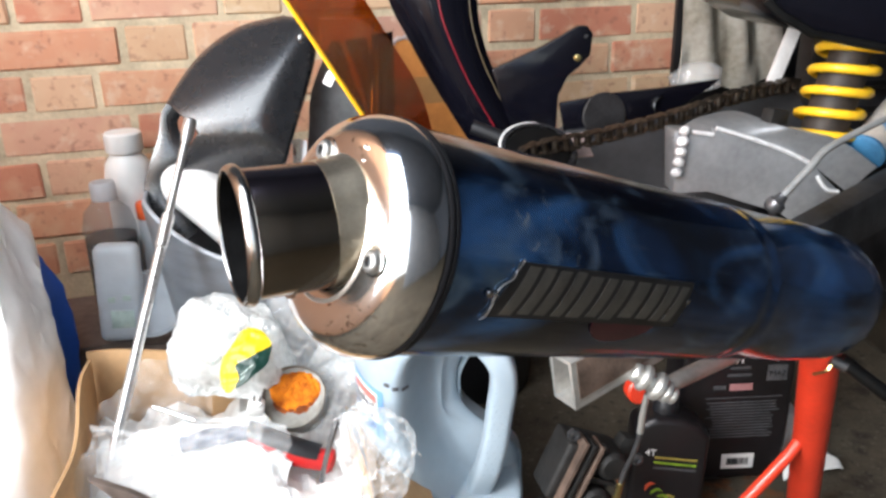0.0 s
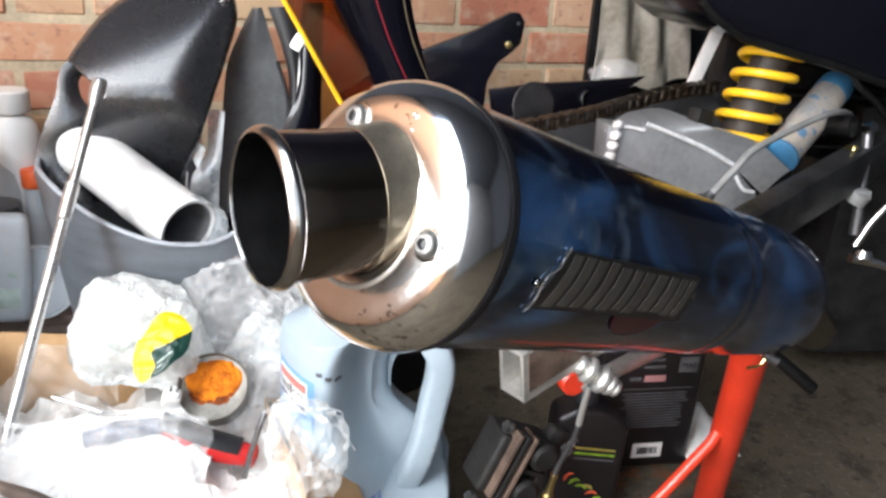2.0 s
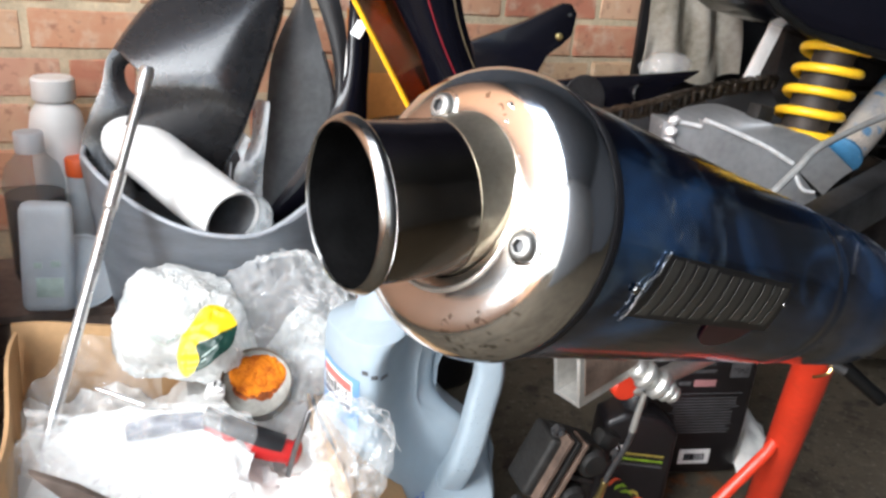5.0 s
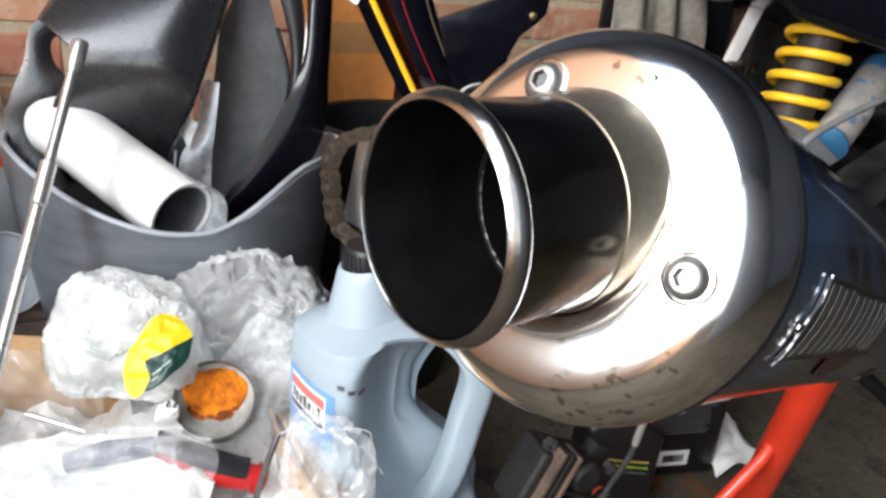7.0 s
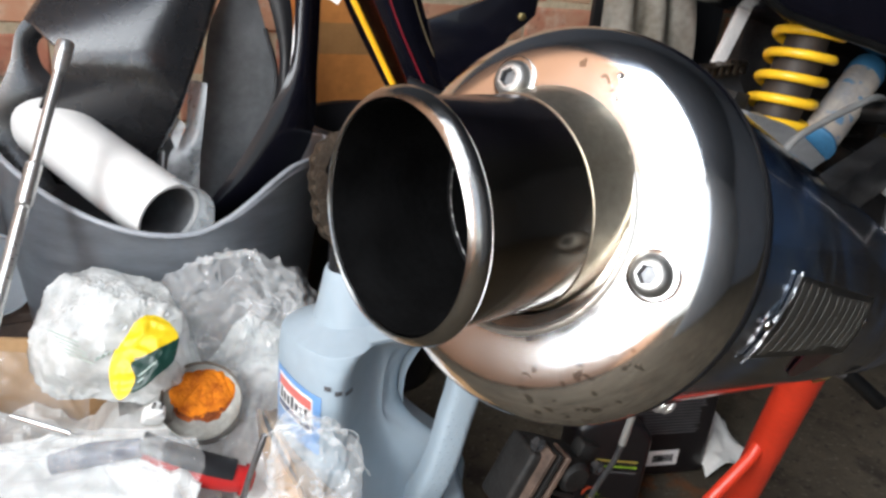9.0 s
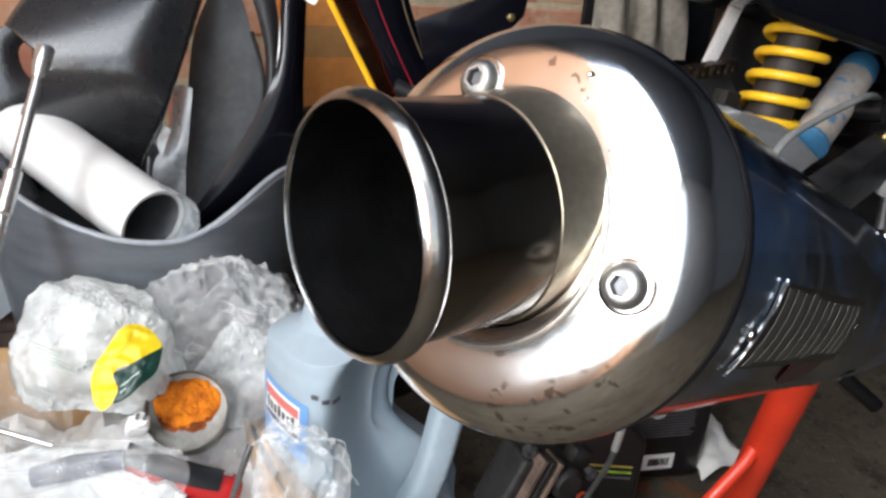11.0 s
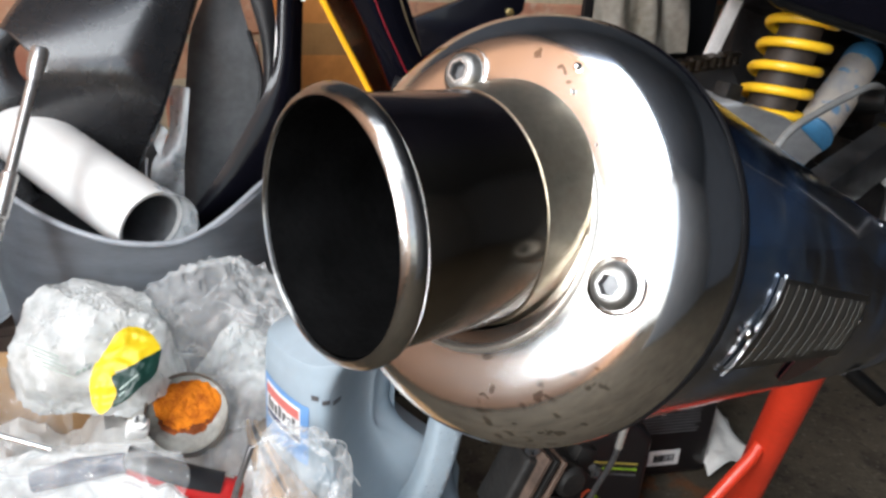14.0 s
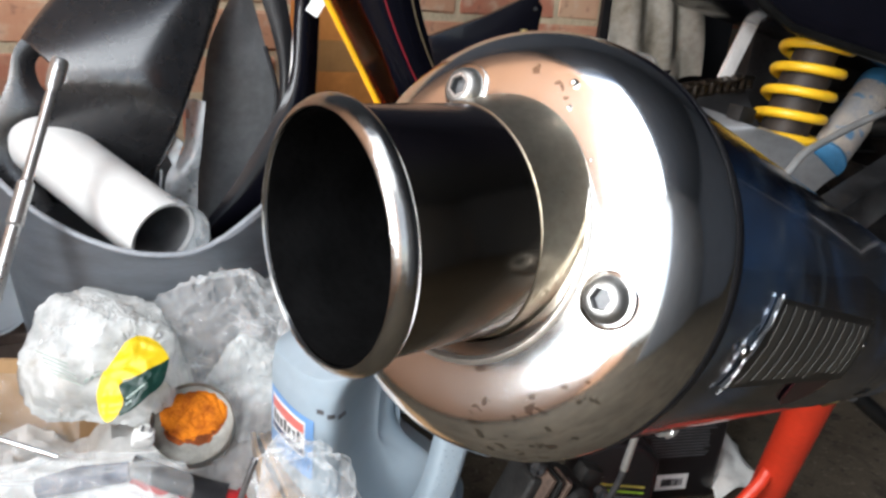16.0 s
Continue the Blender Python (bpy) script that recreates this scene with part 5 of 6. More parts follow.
part("top_mount", lathe([(0.0, LS - 0.005), (0.044, LS + 0.0), (0.046, LS + 0.012), (0.03, LS + 0.03), (0, LS + 0.03)], 40), "engine", shock)
part("bottom_eye", lathe([(0.016, -0.016), (0.018, -0.012), (0.018, 0.012), (0.016, 0.016), (0.008, 0.016), (0.008, -0.016), (0.016, -0.016)], 24), "dark_steel", shock, at=pose(0, 0, -0.045, 0, 90, 0))

strut = thing("frame_strut", (0, 0, 0), "flat raw aluminium frame strut", "strut")
A, B = Vector((0.550, 1.200, 0.675)), Vector((0.520, 1.200, 0.575))
part("strut_bar", box((0.009, 0.020, (A - B).length), 0.002, m=frame_of((A + B) / 2, A - B, (0, -1, 0))), "strut_alu", strut)

seat = thing("seat_unit", (0, 0, 0), "glossy dark navy motorcycle seat unit above the shock", "seat unit")
pl = pose(0, 1.33, 0, 90)
part("seat_panel", prism([(0.41, 0.85), (0.420, 0.718), (0.444, 0.694), (0.489, 0.669), (0.569, 0.652), (0.624, 0.641), (0.95, 0.56), (1.0, 0.95), (0.42, 0.95)], 0.30, 0.010, m=pl), "navy_gloss", seat)
part("lower_trim", tube([(0.427, 1.028, 0.710), (0.447, 1.028, 0.692), (0.494, 1.028, 0.666), (0.574, 1.028, 0.649), (0.630, 1.028, 0.638), (0.95, 1.028, 0.558)], 0.006, 8), "rubber", seat, "black lower trim")
eng = thing("engine_block", (0, 0, 0), "dark oily engine and frame behind the shock", "engine")
part("crankcase", box((0.5, 0.35, 0.50), 0.03, m=pose(1.12, 1.42, 0.30)), "engine", eng)
part("cylinder", box((0.45, 0.06, 0.34), 0.02, m=pose(0.86, 1.36, 0.50)), "engine", eng)
part("frame_rail", tube([(0.98, 0.98, 0.38), (0.93, 1.04, 0.52), (0.90, 1.10, 0.66)], 0.013, 12), "dark_steel", eng)
for k in range(4):
    part("cooling_fin", box((0.40, 0.10, 0.006), 0.002, m=pose(0.90, 1.32, 0.42 + 0.045 * k)), "engine", eng)
part("footrest_hanger", tube([(0.733, 1.050, 0.552), (0.731, 1.040, 0.525), (0.734, 1.030, 0.453), (0.735, 1.020, 0.389)], [0.009, 0.008, 0.007, 0.009], 12), "dark_steel", eng)
part("rod_end", lathe([(0, -0.012), (0.010, -0.010), (0.0145, 0), (0.010, 0.010), (0, 0.012)], 18), "chrome", eng, at=Matrix.Translation((0.742, 1.000, 0.362)))
part("link_rod", tube([(0.722, 1.000, 0.358), (0.763, 1.000, 0.351), (0.828, 1.000, 0.333)], 0.007, 10), "chrome", eng)
part("banjo_bolt", lathe([(0, -0.008), (0.008, -0.008), (0.008, 0.008), (0, 0.008)], 6), "lip_steel", eng, at=Matrix.Translation((0.720, 1.030, 0.550)) @ pose(0, 0, 0, 70, 20, 0))
part("clamp", box((0.03, 0.02, 0.018), 0.004, m=Matrix.Translation((0.723, 1.020, 0.452))), "hose", eng)
part("rubber_mount", box((0.06, 0.05, 0.05), 0.01, m=Matrix.Translation((0.693, 1.080, 0.458)) @ pose(0, 0, 0, 0, 25, 0)), "rubber", eng)
part("rubber_mount", lathe([(0, -0.02), (0.016, -0.02), (0.016, 0.02), (0, 0.02)], 16), "rubber", eng, at=Matrix.Translation((0.694, 1.060, 0.546)) @ pose(0, 0, 0, 80, 0, 30))

for at, r in (((0.707, 1.035, 0.517), 0.006), ((0.709, 1.030, 0.473), 0.007)):
    part("pinch_bolt", lathe([(0, -0.012), (r, -0.012), (r, 0.004), (r * 0.6, 0.006), (0, 0.006)], 6), "brass", eng, "yellow-passivated bolt", at=Matrix.Translation(at) @ pose(0, 0, 0, 75, 30, 0))
part("mount_collar", lathe([(0.012, -0.010), (0.017, -0.008), (0.017, 0.008), (0.012, 0.010), (0.008, 0.010), (0.008, -0.010), (0.012, -0.010)], 24), "hose", eng, "grey rubber collar", at=Matrix.Translation((0.722, 1.020, 0.449)) @ pose(0, 0, 0, 20, 15, 0))
part("chrome_stay", tube([(0.724, 1.000, 0.378), (0.739, 1.000, 0.413), (0.759, 1.000, 0.442)], [0.006, 0.0055, 0.0055], 12), "chrome", eng, "polished stay")
part("wire_loom", tube(smooth_path([(0.683, 1.060, 0.635), (0.703, 1.050, 0.605), (0.738, 1.050, 0.582), (0.780, 1.050, 0.541)], 5), 0.005, 8), "rubber", eng)
part("wire_loom", tube(smooth_path([(0.697, 1.080, 0.681), (0.710, 1.070, 0.707), (0.727, 1.070, 0.723)], 5), 0.006, 8), "dark_steel", eng)
part("bracket_plate", prism([(-0.03, -0.02), (0.03, -0.025), (0.035, 0.02), (0.0, 0.03), (-0.03, 0.015)], 0.004, 0.001, m=Matrix.Translation((0.757, 1.060, 0.485)) @ pose(0, 0, 0, 80, 0, 20)), "cast_grey", eng)

A, B = Vector((0.590, 1.035, 0.502)), Vector((0.727, 1.140, 0.588))
sock = thing("braided_sleeve", frame_of(B, A - B), "pale braided hose sleeve with blue taped ends", "hose sleeve")
LK = (A - B).length
def sleeve_fn(u, v):
    r = 0.0245 + 0.0012 * math.sin(2 * math.pi * u * 3) + 0.002 * math.sin(3 * v)
    return (r * math.cos(2 * math.pi * u), r * math.sin(2 * math.pi * u), LK * v)
part("braid", sheet(sleeve_fn, 40, 20, 0, True), "braid", sock)
part("blue_tape", lathe([(0.020, -0.012), (0.0258, -0.010), (0.0268, 0.0), (0.0268, 0.020), (0.0255, 0.022)], 32), "blue_tape", sock, "blue tape")
part("blue_tape", lathe([(0.0265, LK - 0.008), (0.0278, LK - 0.006), (0.0278, LK - 0.002), (0.025, LK), (0.0, LK + 0.002)], 32), "blue_tape", sock, "blue tape")
part("blue_patch", sheet(lambda u, v: (0.0272 * math.cos(2.2 + 1.3 * u), 0.0272 * math.sin(2.2 + 1.3 * u), LK * (0.42 + 0.16 * v + 0.05 * u)), 12, 4, 0.0006), "blue_tape", sock)

cable = thing("grey_control_cable", (0, 0, 0), "grey sheathed control cable with a steel end nut", "cable")
path = smooth_path([(0.423, 0.920, 0.468), (0.436, 0.920, 0.484), (0.465, 0.930, 0.511), (0.504, 0.950, 0.537), (0.643, 1.020, 0.570), (0.72, 1.08, 0.56)], 8)
part("cable_sheath", tube(path, 0.0048, 10), "hose", cable)
part("end_nut", lathe([(0, -0.012), (0.009, -0.010), (0.0125, -0.004), (0.0125, 0.004), (0.008, 0.008), (0.006, 0.016)], 20), "dark_steel", cable, at=frame_of(path[0], path[4] - path[0]))
part("end_stay", tube([path[0], path[0] + Vector((0.02, 0.05, -0.06))], 0.005, 8), "dark_steel", cable)

board = thing("black_backboard", pose(0, 0, 0), "tall black board leaning by the brick wall", "board")
part("board_sheet", box((0.34, 0.012, 0.98), 0.002, m=pose(0.650, 1.662, 0.49, 0, 0, 15)), "black_paint", board)
cloth = thing("hanging_cloth", (0, 0, 0), "grubby off-white canvas cloth hanging in folds", "cloth")
def cloth_fn(u, v):
    x = 0.482 + 0.225 * u
    fold = 0.012 * math.sin(u * 17 + 1.6 * math.sin(4 * v)) + 0.007 * noise.noise(Vector((u * 9, v * 5, 2)))
    return (x + 0.01 * math.sin(6 * v + 2 * u), 1.585 + 0.06 * u + fold - 0.02 * (1 - v), 0.515 + 0.46 * v + 0.012 * math.sin(8 * u) * (1 - v))
part("canvas", sheet(cloth_fn, 60, 24, 0.003), "cloth", cloth)

# loose navy panel and bits on the far arm
lp = thing("loose_navy_panel", (0, 0, 0), "dark navy body panel lying on the swingarm, with a bright ring glint", "body panel")
part("panel_plate", prism([(0.190, 0.554), (0.267, 0.567), (0.348, 0.574), (0.441, 0.585), (0.425, 0.573), (0.379, 0.543), (0.327, 0.522), (0.265, 0.506), (0.202, 0.493)], 0.012, 0.003, m=pose(0, 1.212, 0, 90)), "navy_gloss", lp)
part("pale_disc", lathe([(0, 0.0), (0.034, 0.0), (0.036, -0.002), (0.034, -0.004), (0, -0.004)], 32), "engine", lp, "dull round disc", at=Matrix.Translation((0.260, 1.190, 0.535)) @ pose(0, 0, 0, 82, 0, 10))
# Only the lit crescent of a small ring is shaped here.
part("ring_glint", tube([(0.015 * math.cos(radians(80 + 8 * k)), 0.015 * math.sin(radians(80 + 8 * k)), 0) for k in range(18)], [0.0005 + 0.0021 * math.sin(math.pi * (k + 0.5) / 18) for k in range(18)], 8), "lip_steel", lp, "bright crescent glint of a small ring", at=Matrix.Translation((0.351, 1.194, 0.546)) @ pose(0, 0, 0, 75, 0, 10))
hub = thing("chain_guide_ring", Matrix.Translation((0.142, 1.080, 0.507)) @ pose(0, 0, 0, 30, 0, 10), "black disc with a glossy dark rim and a painted highlight arc", "guide ring")
part("disc", lathe([(0, 0.006), (0.045, 0.006), (0.05, 0.0), (0, -0.012)], 48), "rubber", hub)
part("outer_rim", lathe([(0.050, -0.006), (0.056, -0.004), (0.058, 0.002), (0.054, 0.007), (0.048, 0.007)], 64), "mudguard_black", hub)
# Thin pale arc drawn where the dark rim would catch a highlight.
part("highlight_arc", tube([(0.0555 * math.cos(radians(75 + 6 * k)), 0.0555 * math.sin(radians(75 + 6 * k)), 0.0055) for k in range(24)], [0.0022 * math.sin(math.pi * (k + 0.6) / 24.2) + 0.0004 for k in range(24)], 8), "strut_alu", hub, "pale arc painted in as the rim's highlight")
part("pale_plate", box((0.07, 0.05, 0.004), 0.001, m=pose(0.05, 0.02, -0.012)), "pink_card", hub)

# brake caliper and hose
cal = thing("brake_caliper", pose(0.166, 0.800, 0.172, 0, 24, 12), "dirty grey cast brake caliper hanging on its hose", "brake caliper")
part("caliper_body", box((0.080, 0.046, 0.082), 0.014, seg=3), "cast_grey", cal)
part("caliper_bridge", box((0.020, 0.050, 0.080), 0.007, m=pose(-0.036, -0.006, 0.0), seg=3), "cast_grey", cal)
part("caliper_ear", box((0.03, 0.022, 0.036), 0.008, m=pose(0.045, -0.004, 0.040)), "cast_grey", cal)
part("caliper_ear", box((0.034, 0.024, 0.03), 0.008, m=pose(0.043, -0.004, -0.042)), "cast_grey", cal)
for k in (-1, 1):
    part("piston_boss", lathe([(0, 0), (0.017, 0), (0.019, -0.004), (0.019, -0.014), (0.014, -0.019), (0, -0.020)], 24), "cast_grey", cal, at=pose(0.018, -0.022, 0.026 * k, 90) @ pose(0, 0, 0, 180))
for k in range(3):
    part("pad_edge", box((0.005, 0.030, 0.088), 0.001, m=pose(-0.032 + 0.011 * k, -0.028, 0.006)), ("rust_metal", "cast_grey", "rust_metal")[k], cal)
    part("caliper_rib", box((0.050, 0.008, 0.007), 0.002, m=pose(0.012, -0.028, -0.034 + 0.034 * k)), "cast_grey", cal)
for x, z in ((-0.046, 0.05), (-0.046, -0.05), (0.050, 0.04), (0.048, -0.044), (-0.002, 0.040)):
    part("caliper_bolt", lathe([(0.008, 0), (0.008, -0.007), (0.005, -0.008), (0.005, -0.004), (0, -0.004)], 6), "dark_steel", cal, at=pose(x, -0.024, z, 90) @ pose(0, 0, 0, 180))
hose = thing("brake_hose", (0, 0, 0), "brake hose with a gold crimped fitting", "hose")
path = smooth_path([(0.215, 0.705, 0.328), (0.213, 0.708, 0.301), (0.211, 0.715, 0.258), (0.200, 0.725, 0.208), (0.196, 0.730, 0.175), (0.191, 0.740, 0.136), (0.16, 0.77, 0.10)], 8)
part("hose_line", tube(path, 0.0030, 10), "dark_steel", hose, "dark braided steel line")
part("hose_end", tube(path[:14], [0.0033 + 0.0006 * (k / 13) for k in range(14)], 12), "alu", hose, "silver swaged hose end")
part("gold_crimp", tube(path[26:33], [0.0048, 0.0040, 0.0040, 0.0040, 0.0040, 0.0040, 0.0050], 12), "brass", hose, "gold crimped fitting")
part("banjo_ball", lathe([(0, -0.007), (0.005, -0.005), (0.007, 0), (0.005, 0.005), (0, 0.007)], 16), "brass", hose, at=Matrix.Translation(path[34]))

# paddock stand
st = thing("paddock_stand", (0, 0, 0), "bright red tubular steel paddock stand", "paddock stand")
part("stand_leg", tube([(0.386, 0.690, 0.425), (0.399, 0.713, 0.372), (0.502, 0.886, 0.003)], 0.0203, 28), "red_paint", st)
part("stand_brace", tube([(0.440, 0.790, 0.222), (0.4185, 0.780, 0.195), (0.371, 0.775, 0.1335), (0.272, 0.765, 0.006)], 0.0075, 16), "red_paint", st)
part("stand_pin", tube([(0.398, 0.690, 0.372), (0.412, 0.684, 0.366)], 0.006, 12), "dark_steel", st)
part("stand_handle", tube([(0.408, 0.690, 0.372), (0.428, 0.681, 0.357), (0.452, 0.671, 0.339)], 0.0075, 16), "rubber", st, "black rubber handle")
part("cotter_pin", tube(smooth_path([(0.376, 0.680, 0.361), (0.389, 0.680, 0.364), (0.394, 0.680, 0.371)], 4), 0.0016, 6), "brass", st)

# ---- oil jug ----
jug = thing("oil_jug", (0, 0, 0), "blue-grey plastic oil jug with a moulded grip and blue label", "jug")
def ease(t):
    t = max(0.0, min(1.0, t))
    return t * t * (3 - 2 * t)
JUG_TOP = (-0.042, 0.846)
JUG_RISE = [(0.004, 0.93), (0.008, 0.97), (0.016, 1.0), (0.310, 1.0), (0.312, 0.992), (0.328, 0.965), (0.330, 0.955), (0.340, 0.64), (0.343, 0.57), (0.388, 0.455), (0.394, 0.43), (0.396, 0.40), (0.394, 0.37), (0.384, 0.36)]
def jug_plan(s, z, scale=1.0):
    """A point on the jug's outline at height z; s runs once round it."""
    xr = 0.094 - 0.079 * ease((z - 0.155) / 0.095) + 0.045 * ease((z - 0.272) / 0.070)
    pts = [(-0.050, 0.905), (-0.098, 0.893), (-0.113, 0.855), (-0.073, 0.781), (-0.010, 0.776), (xr - 0.022, 0.782), (xr, 0.802), (xr, 0.865), (xr - 0.030, 0.900)]
    n = len(pts)
    s = (s % 1.0) * n
    i, t = int(s) % n, s - int(s)
    p0, p1, p2, p3 = (Vector(pts[(i + k) % n]) for k in (-1, 0, 1, 2))
    p = 0.5 * (2 * p1 + (p2 - p0) * t + (2 * p0 - 5 * p1 + 4 * p2 - p3) * t * t + (3 * p1 - p0 - 3 * p2 + p3) * t ** 3)
    c = Vector(JUG_TOP)
    if scale < 0.7:
        d = (p - c)
        p = c + d.normalized() * (d.length + (0.067 - d.length) * ease((0.70 - scale) / 0.2))
    p = c + (p - c) * scale
    if p.y < 0.845 and scale > 0.9:
        left = -0.064 + 0.056 * max(0.0, min(1.0, (0.250 - z) / 0.125)) ** 1.5 + 0.03 * max(0.0, (z - 0.29) / 0.05) ** 2
        inside = min((p.x - left) / 0.058, (z - 0.120) / 0.020, (0.345 - z) / 0.05)
        p.y += 0.060 * ease(inside) * ease((0.845 - p.y) / 0.03)
    return p
levels = []
for (z0, s0), (z1, s1) in zip(JUG_RISE, JUG_RISE[1:]):
    n = max(1, round(abs(z1 - z0) / 0.005))
    levels += [(z0 + (z1 - z0) * k / n, s0 + (s1 - s0) * k / n) for k in range(n)]
levels.append(JUG_RISE[-1])
def jug_fn(u, v):
    z, sc = levels[round(v * (len(levels) - 1))]
    p = jug_plan(u, z, sc)
    return (p.x, p.y, z + 0.17 * (min(p.x, -0.01) + 0.11) * ease((z - 0.27) / 0.05))
jb = sheet(jug_fn, 144, len(levels) - 1, 0, True)
bmesh.ops.holes_fill(jb, edges=[e for e in jb.edges if e.is_boundary])
part("jug_body", jb, "jug", jug)
grip = smooth_path([(0.040, 0.822, 0.128), (0.050, 0.808, 0.165), (0.0585, 0.802, 0.205), (0.0645, 0.797, 0.255), (0.069, 0.791, 0.300), (0.063, 0.791, 0.328), (0.040, 0.803, 0.352), (0.010, 0.825, 0.356)], 6)
def grip_fn(u, v):
    i = round(v * (len(grip) - 1))
    d = (grip[min(i + 1, len(grip) - 1)] - grip[max(i - 1, 0)]).normalized()
    side = Vector((0, 1, 0)).cross(d).normalized()
    deep = d.cross(side)
    a = 2 * math.pi * u
    c, n = math.cos(a), math.sin(a)
    return grip[i] + side * (0.0162 * math.copysign(abs(c) ** 0.55, c)) + deep * (0.019 * math.copysign(abs(n) ** 0.55, n))
gb = sheet(grip_fn, 32, len(grip) - 1, 0, True)
bmesh.ops.holes_fill(gb, edges=[e for e in gb.edges if e.is_boundary])
part("jug_handle", gb, "jug", jug, "dimpled grip")
bm = bmesh.new()
for r in range(16):
    p = Vector((0.0515, 0.806, 0.168)).lerp(Vector((0.067, 0.792, 0.300)), r / 15)
    for c in range(3):
        lathe([(0.0014, 0), (0.0010, -0.0007), (0, -0.0010)], 6, bm=bm, m=pose(p.x - 0.008 + 0.0078 * c + 0.0035 * (r % 2), p.y - 0.0188, p.z) @ pose(0, 0, 0, -90))
tagged(part("grip_dimples", bm, "jug", jug), kind="stuff")
cap = part("jug_cap", lathe([(0, 0.0), (0.023, 0.0), (0.024, 0.004), (0.024, 0.036), (0.022, 0.040), (0, 0.040)], 48), "black_plastic", jug, "ribbed black screw cap", at=pose(*JUG_TOP, 0.386))
bm = bmesh.new()
for k in range(28):
    a = 2 * math.pi * k / 28
    box((0.002, 0.003, 0.030), 0, m=pose(0.0243 * math.cos(a), 0.0243 * math.sin(a), 0.020, 0, 0, math.degrees(a)), bm=bm)
part("cap_ribs", bm, "black_plastic", cap)
def on_jug(s0, s1, z0, z1, off, thick=0.0004, slant=0.0):
    """A thin patch that follows the jug's skin."""
    def fn(u, v):
        s = (s0 + (s1 - s0) * u) / 9
        z = z0 + (z1 - z0) * v + slant * u
        p, q = jug_plan(s, z), jug_plan(s + 0.002, z)
        t = (q - p).normalized()
        return (p.x - abs(t.y) * off, p.y - abs(t.x) * off, z)
    return sheet(fn, 14, 6, thick)
lab = part("blue_label", on_jug(2.02, 2.98, 0.226, 0.292, 0.0006), "blue_label", jug, "blue label with a red and white panel")
part("label_panel", on_jug(2.12, 2.84, 0.246, 0.286, 0.0011), "white_label", lab)
part("label_band", on_jug(2.14, 2.82, 0.273, 0.283, 0.0016), "red_label", lab)
for k in range(7):
    part("label_bar", on_jug(2.18 + 0.088 * k, 2.235 + 0.088 * k, 0.258, 0.268 if k % 3 else 0.271, 0.0016), "grey_print", lab)
part("label_band", on_jug(2.14, 2.82, 0.249, 0.255, 0.0016), "blue_dark", lab)
for k in range(3):
    part("mould_mark", on_jug(3.02 + 0.16 * k, 3.13 + 0.16 * k, 0.302 - 0.004 * k, 0.307 - 0.004 * k, 0.0005, 0.0003), "grey_print", jug)
low = part("lower_label", on_jug(2.6, 4.2, 0.040, 0.135, 0.0006), "blue_plastic", jug, "deep blue lower label")
part("label_panel", on_jug(2.8, 3.4, 0.085, 0.120, 0.0011), "gold_print", low)


# ---- writing ----
def writing(text, size, mat, parent, m):
    cu = bpy.data.curves.new("writing", "FONT")
    cu.body, cu.size, cu.extrude, cu.resolution_u = text, size, 0.0002, 3
    tmp = new("writing", cu)
    me = bpy.data.meshes.new_from_object(tmp.evaluated_get(bpy.context.evaluated_depsgraph_get()))
    bpy.data.objects.remove(tmp)
    me.materials.clear()
    me.materials.append(M[mat])
    ob = new("lettering", me)
    ob.parent, ob.matrix_basis = parent, m
    return ob


# ---- engine oil bottles on the floor ----
def oil_bottle(m, w, d, h, label):
    b = thing("oil_bottle", m, label, "bottle", "oil bottles on the floor")
    part("bottle_body", prism([(-w / 2, 0.002), (w / 2, 0.002), (w / 2, h * 0.86), (w * 0.30, h * 0.96), (w * 0.10, h), (-w * 0.25, h), (-w / 2, h * 0.90)], d, 0.010, m=pose(0, d / 2, 0, 90), seg=3), "bottle_black", b)
    part("screw_cap", lathe([(0.018, 0), (0.018, 0.022), (0.016, 0.025), (0, 0.025)], 28), "black_plastic", b, at=pose(-w * 0.08, 0, h - 0.002))
    return b
b1 = oil_bottle(pose(0.4315, 1.023, 0, 0, 0, 2), 0.172, 0.075, 0.27, "black engine oil bottle with printed back panel and barcode")
F1 = -0.0385
def bar(parent, x, z, w, h, mat, y=F1):
    return part("print_bar", box((w, 0.0008, h), 0, m=pose(x, y, z)), mat, parent)
part("barcode_label", box((0.050, 0.001, 0.026), 0.0004, m=pose(0.012, F1, 0.036)), "white_label", b1, "white barcode label")
rb = random.Random(5)
for k in range(16):
    bar(b1, -0.004 + 0.0021 * k, 0.036, rb.choice((0.0007, 0.0012, 0.0016)), 0.012, "black_ink", F1 - 0.0009)
for k in range(13):
    bar(b1, 0.010 + rb.uniform(-0.004, 0.004), 0.080 + 0.0050 * k, 0.100 + rb.uniform(-0.012, 0.006), 0.0017, "grey_print")
bar(b1, 0.010, 0.148, 0.115, 0.0012, "grey_print")
bar(b1, 0.004, 0.166, 0.034, 0.011, "pink_print")
bar(b1, -0.028, 0.166, 0.018, 0.006, "grey_print")
bar(b1, 0.000, 0.186, 0.036, 0.005, "grey_print")
bar(b1, 0.000, 0.198, 0.030, 0.004, "grey_print")
writing("4T", 0.017, "white_label", b1, pose(-0.012, F1 - 0.0004, 0.206, 90))
part("grade_box", box((0.030, 0.0008, 0.026), 0, m=pose(0.056, F1, 0.188)), "grey_print", b1)
writing("MA2", 0.013, "bottle_black", b1, pose(0.0435, F1 - 0.0009, 0.183, 90))
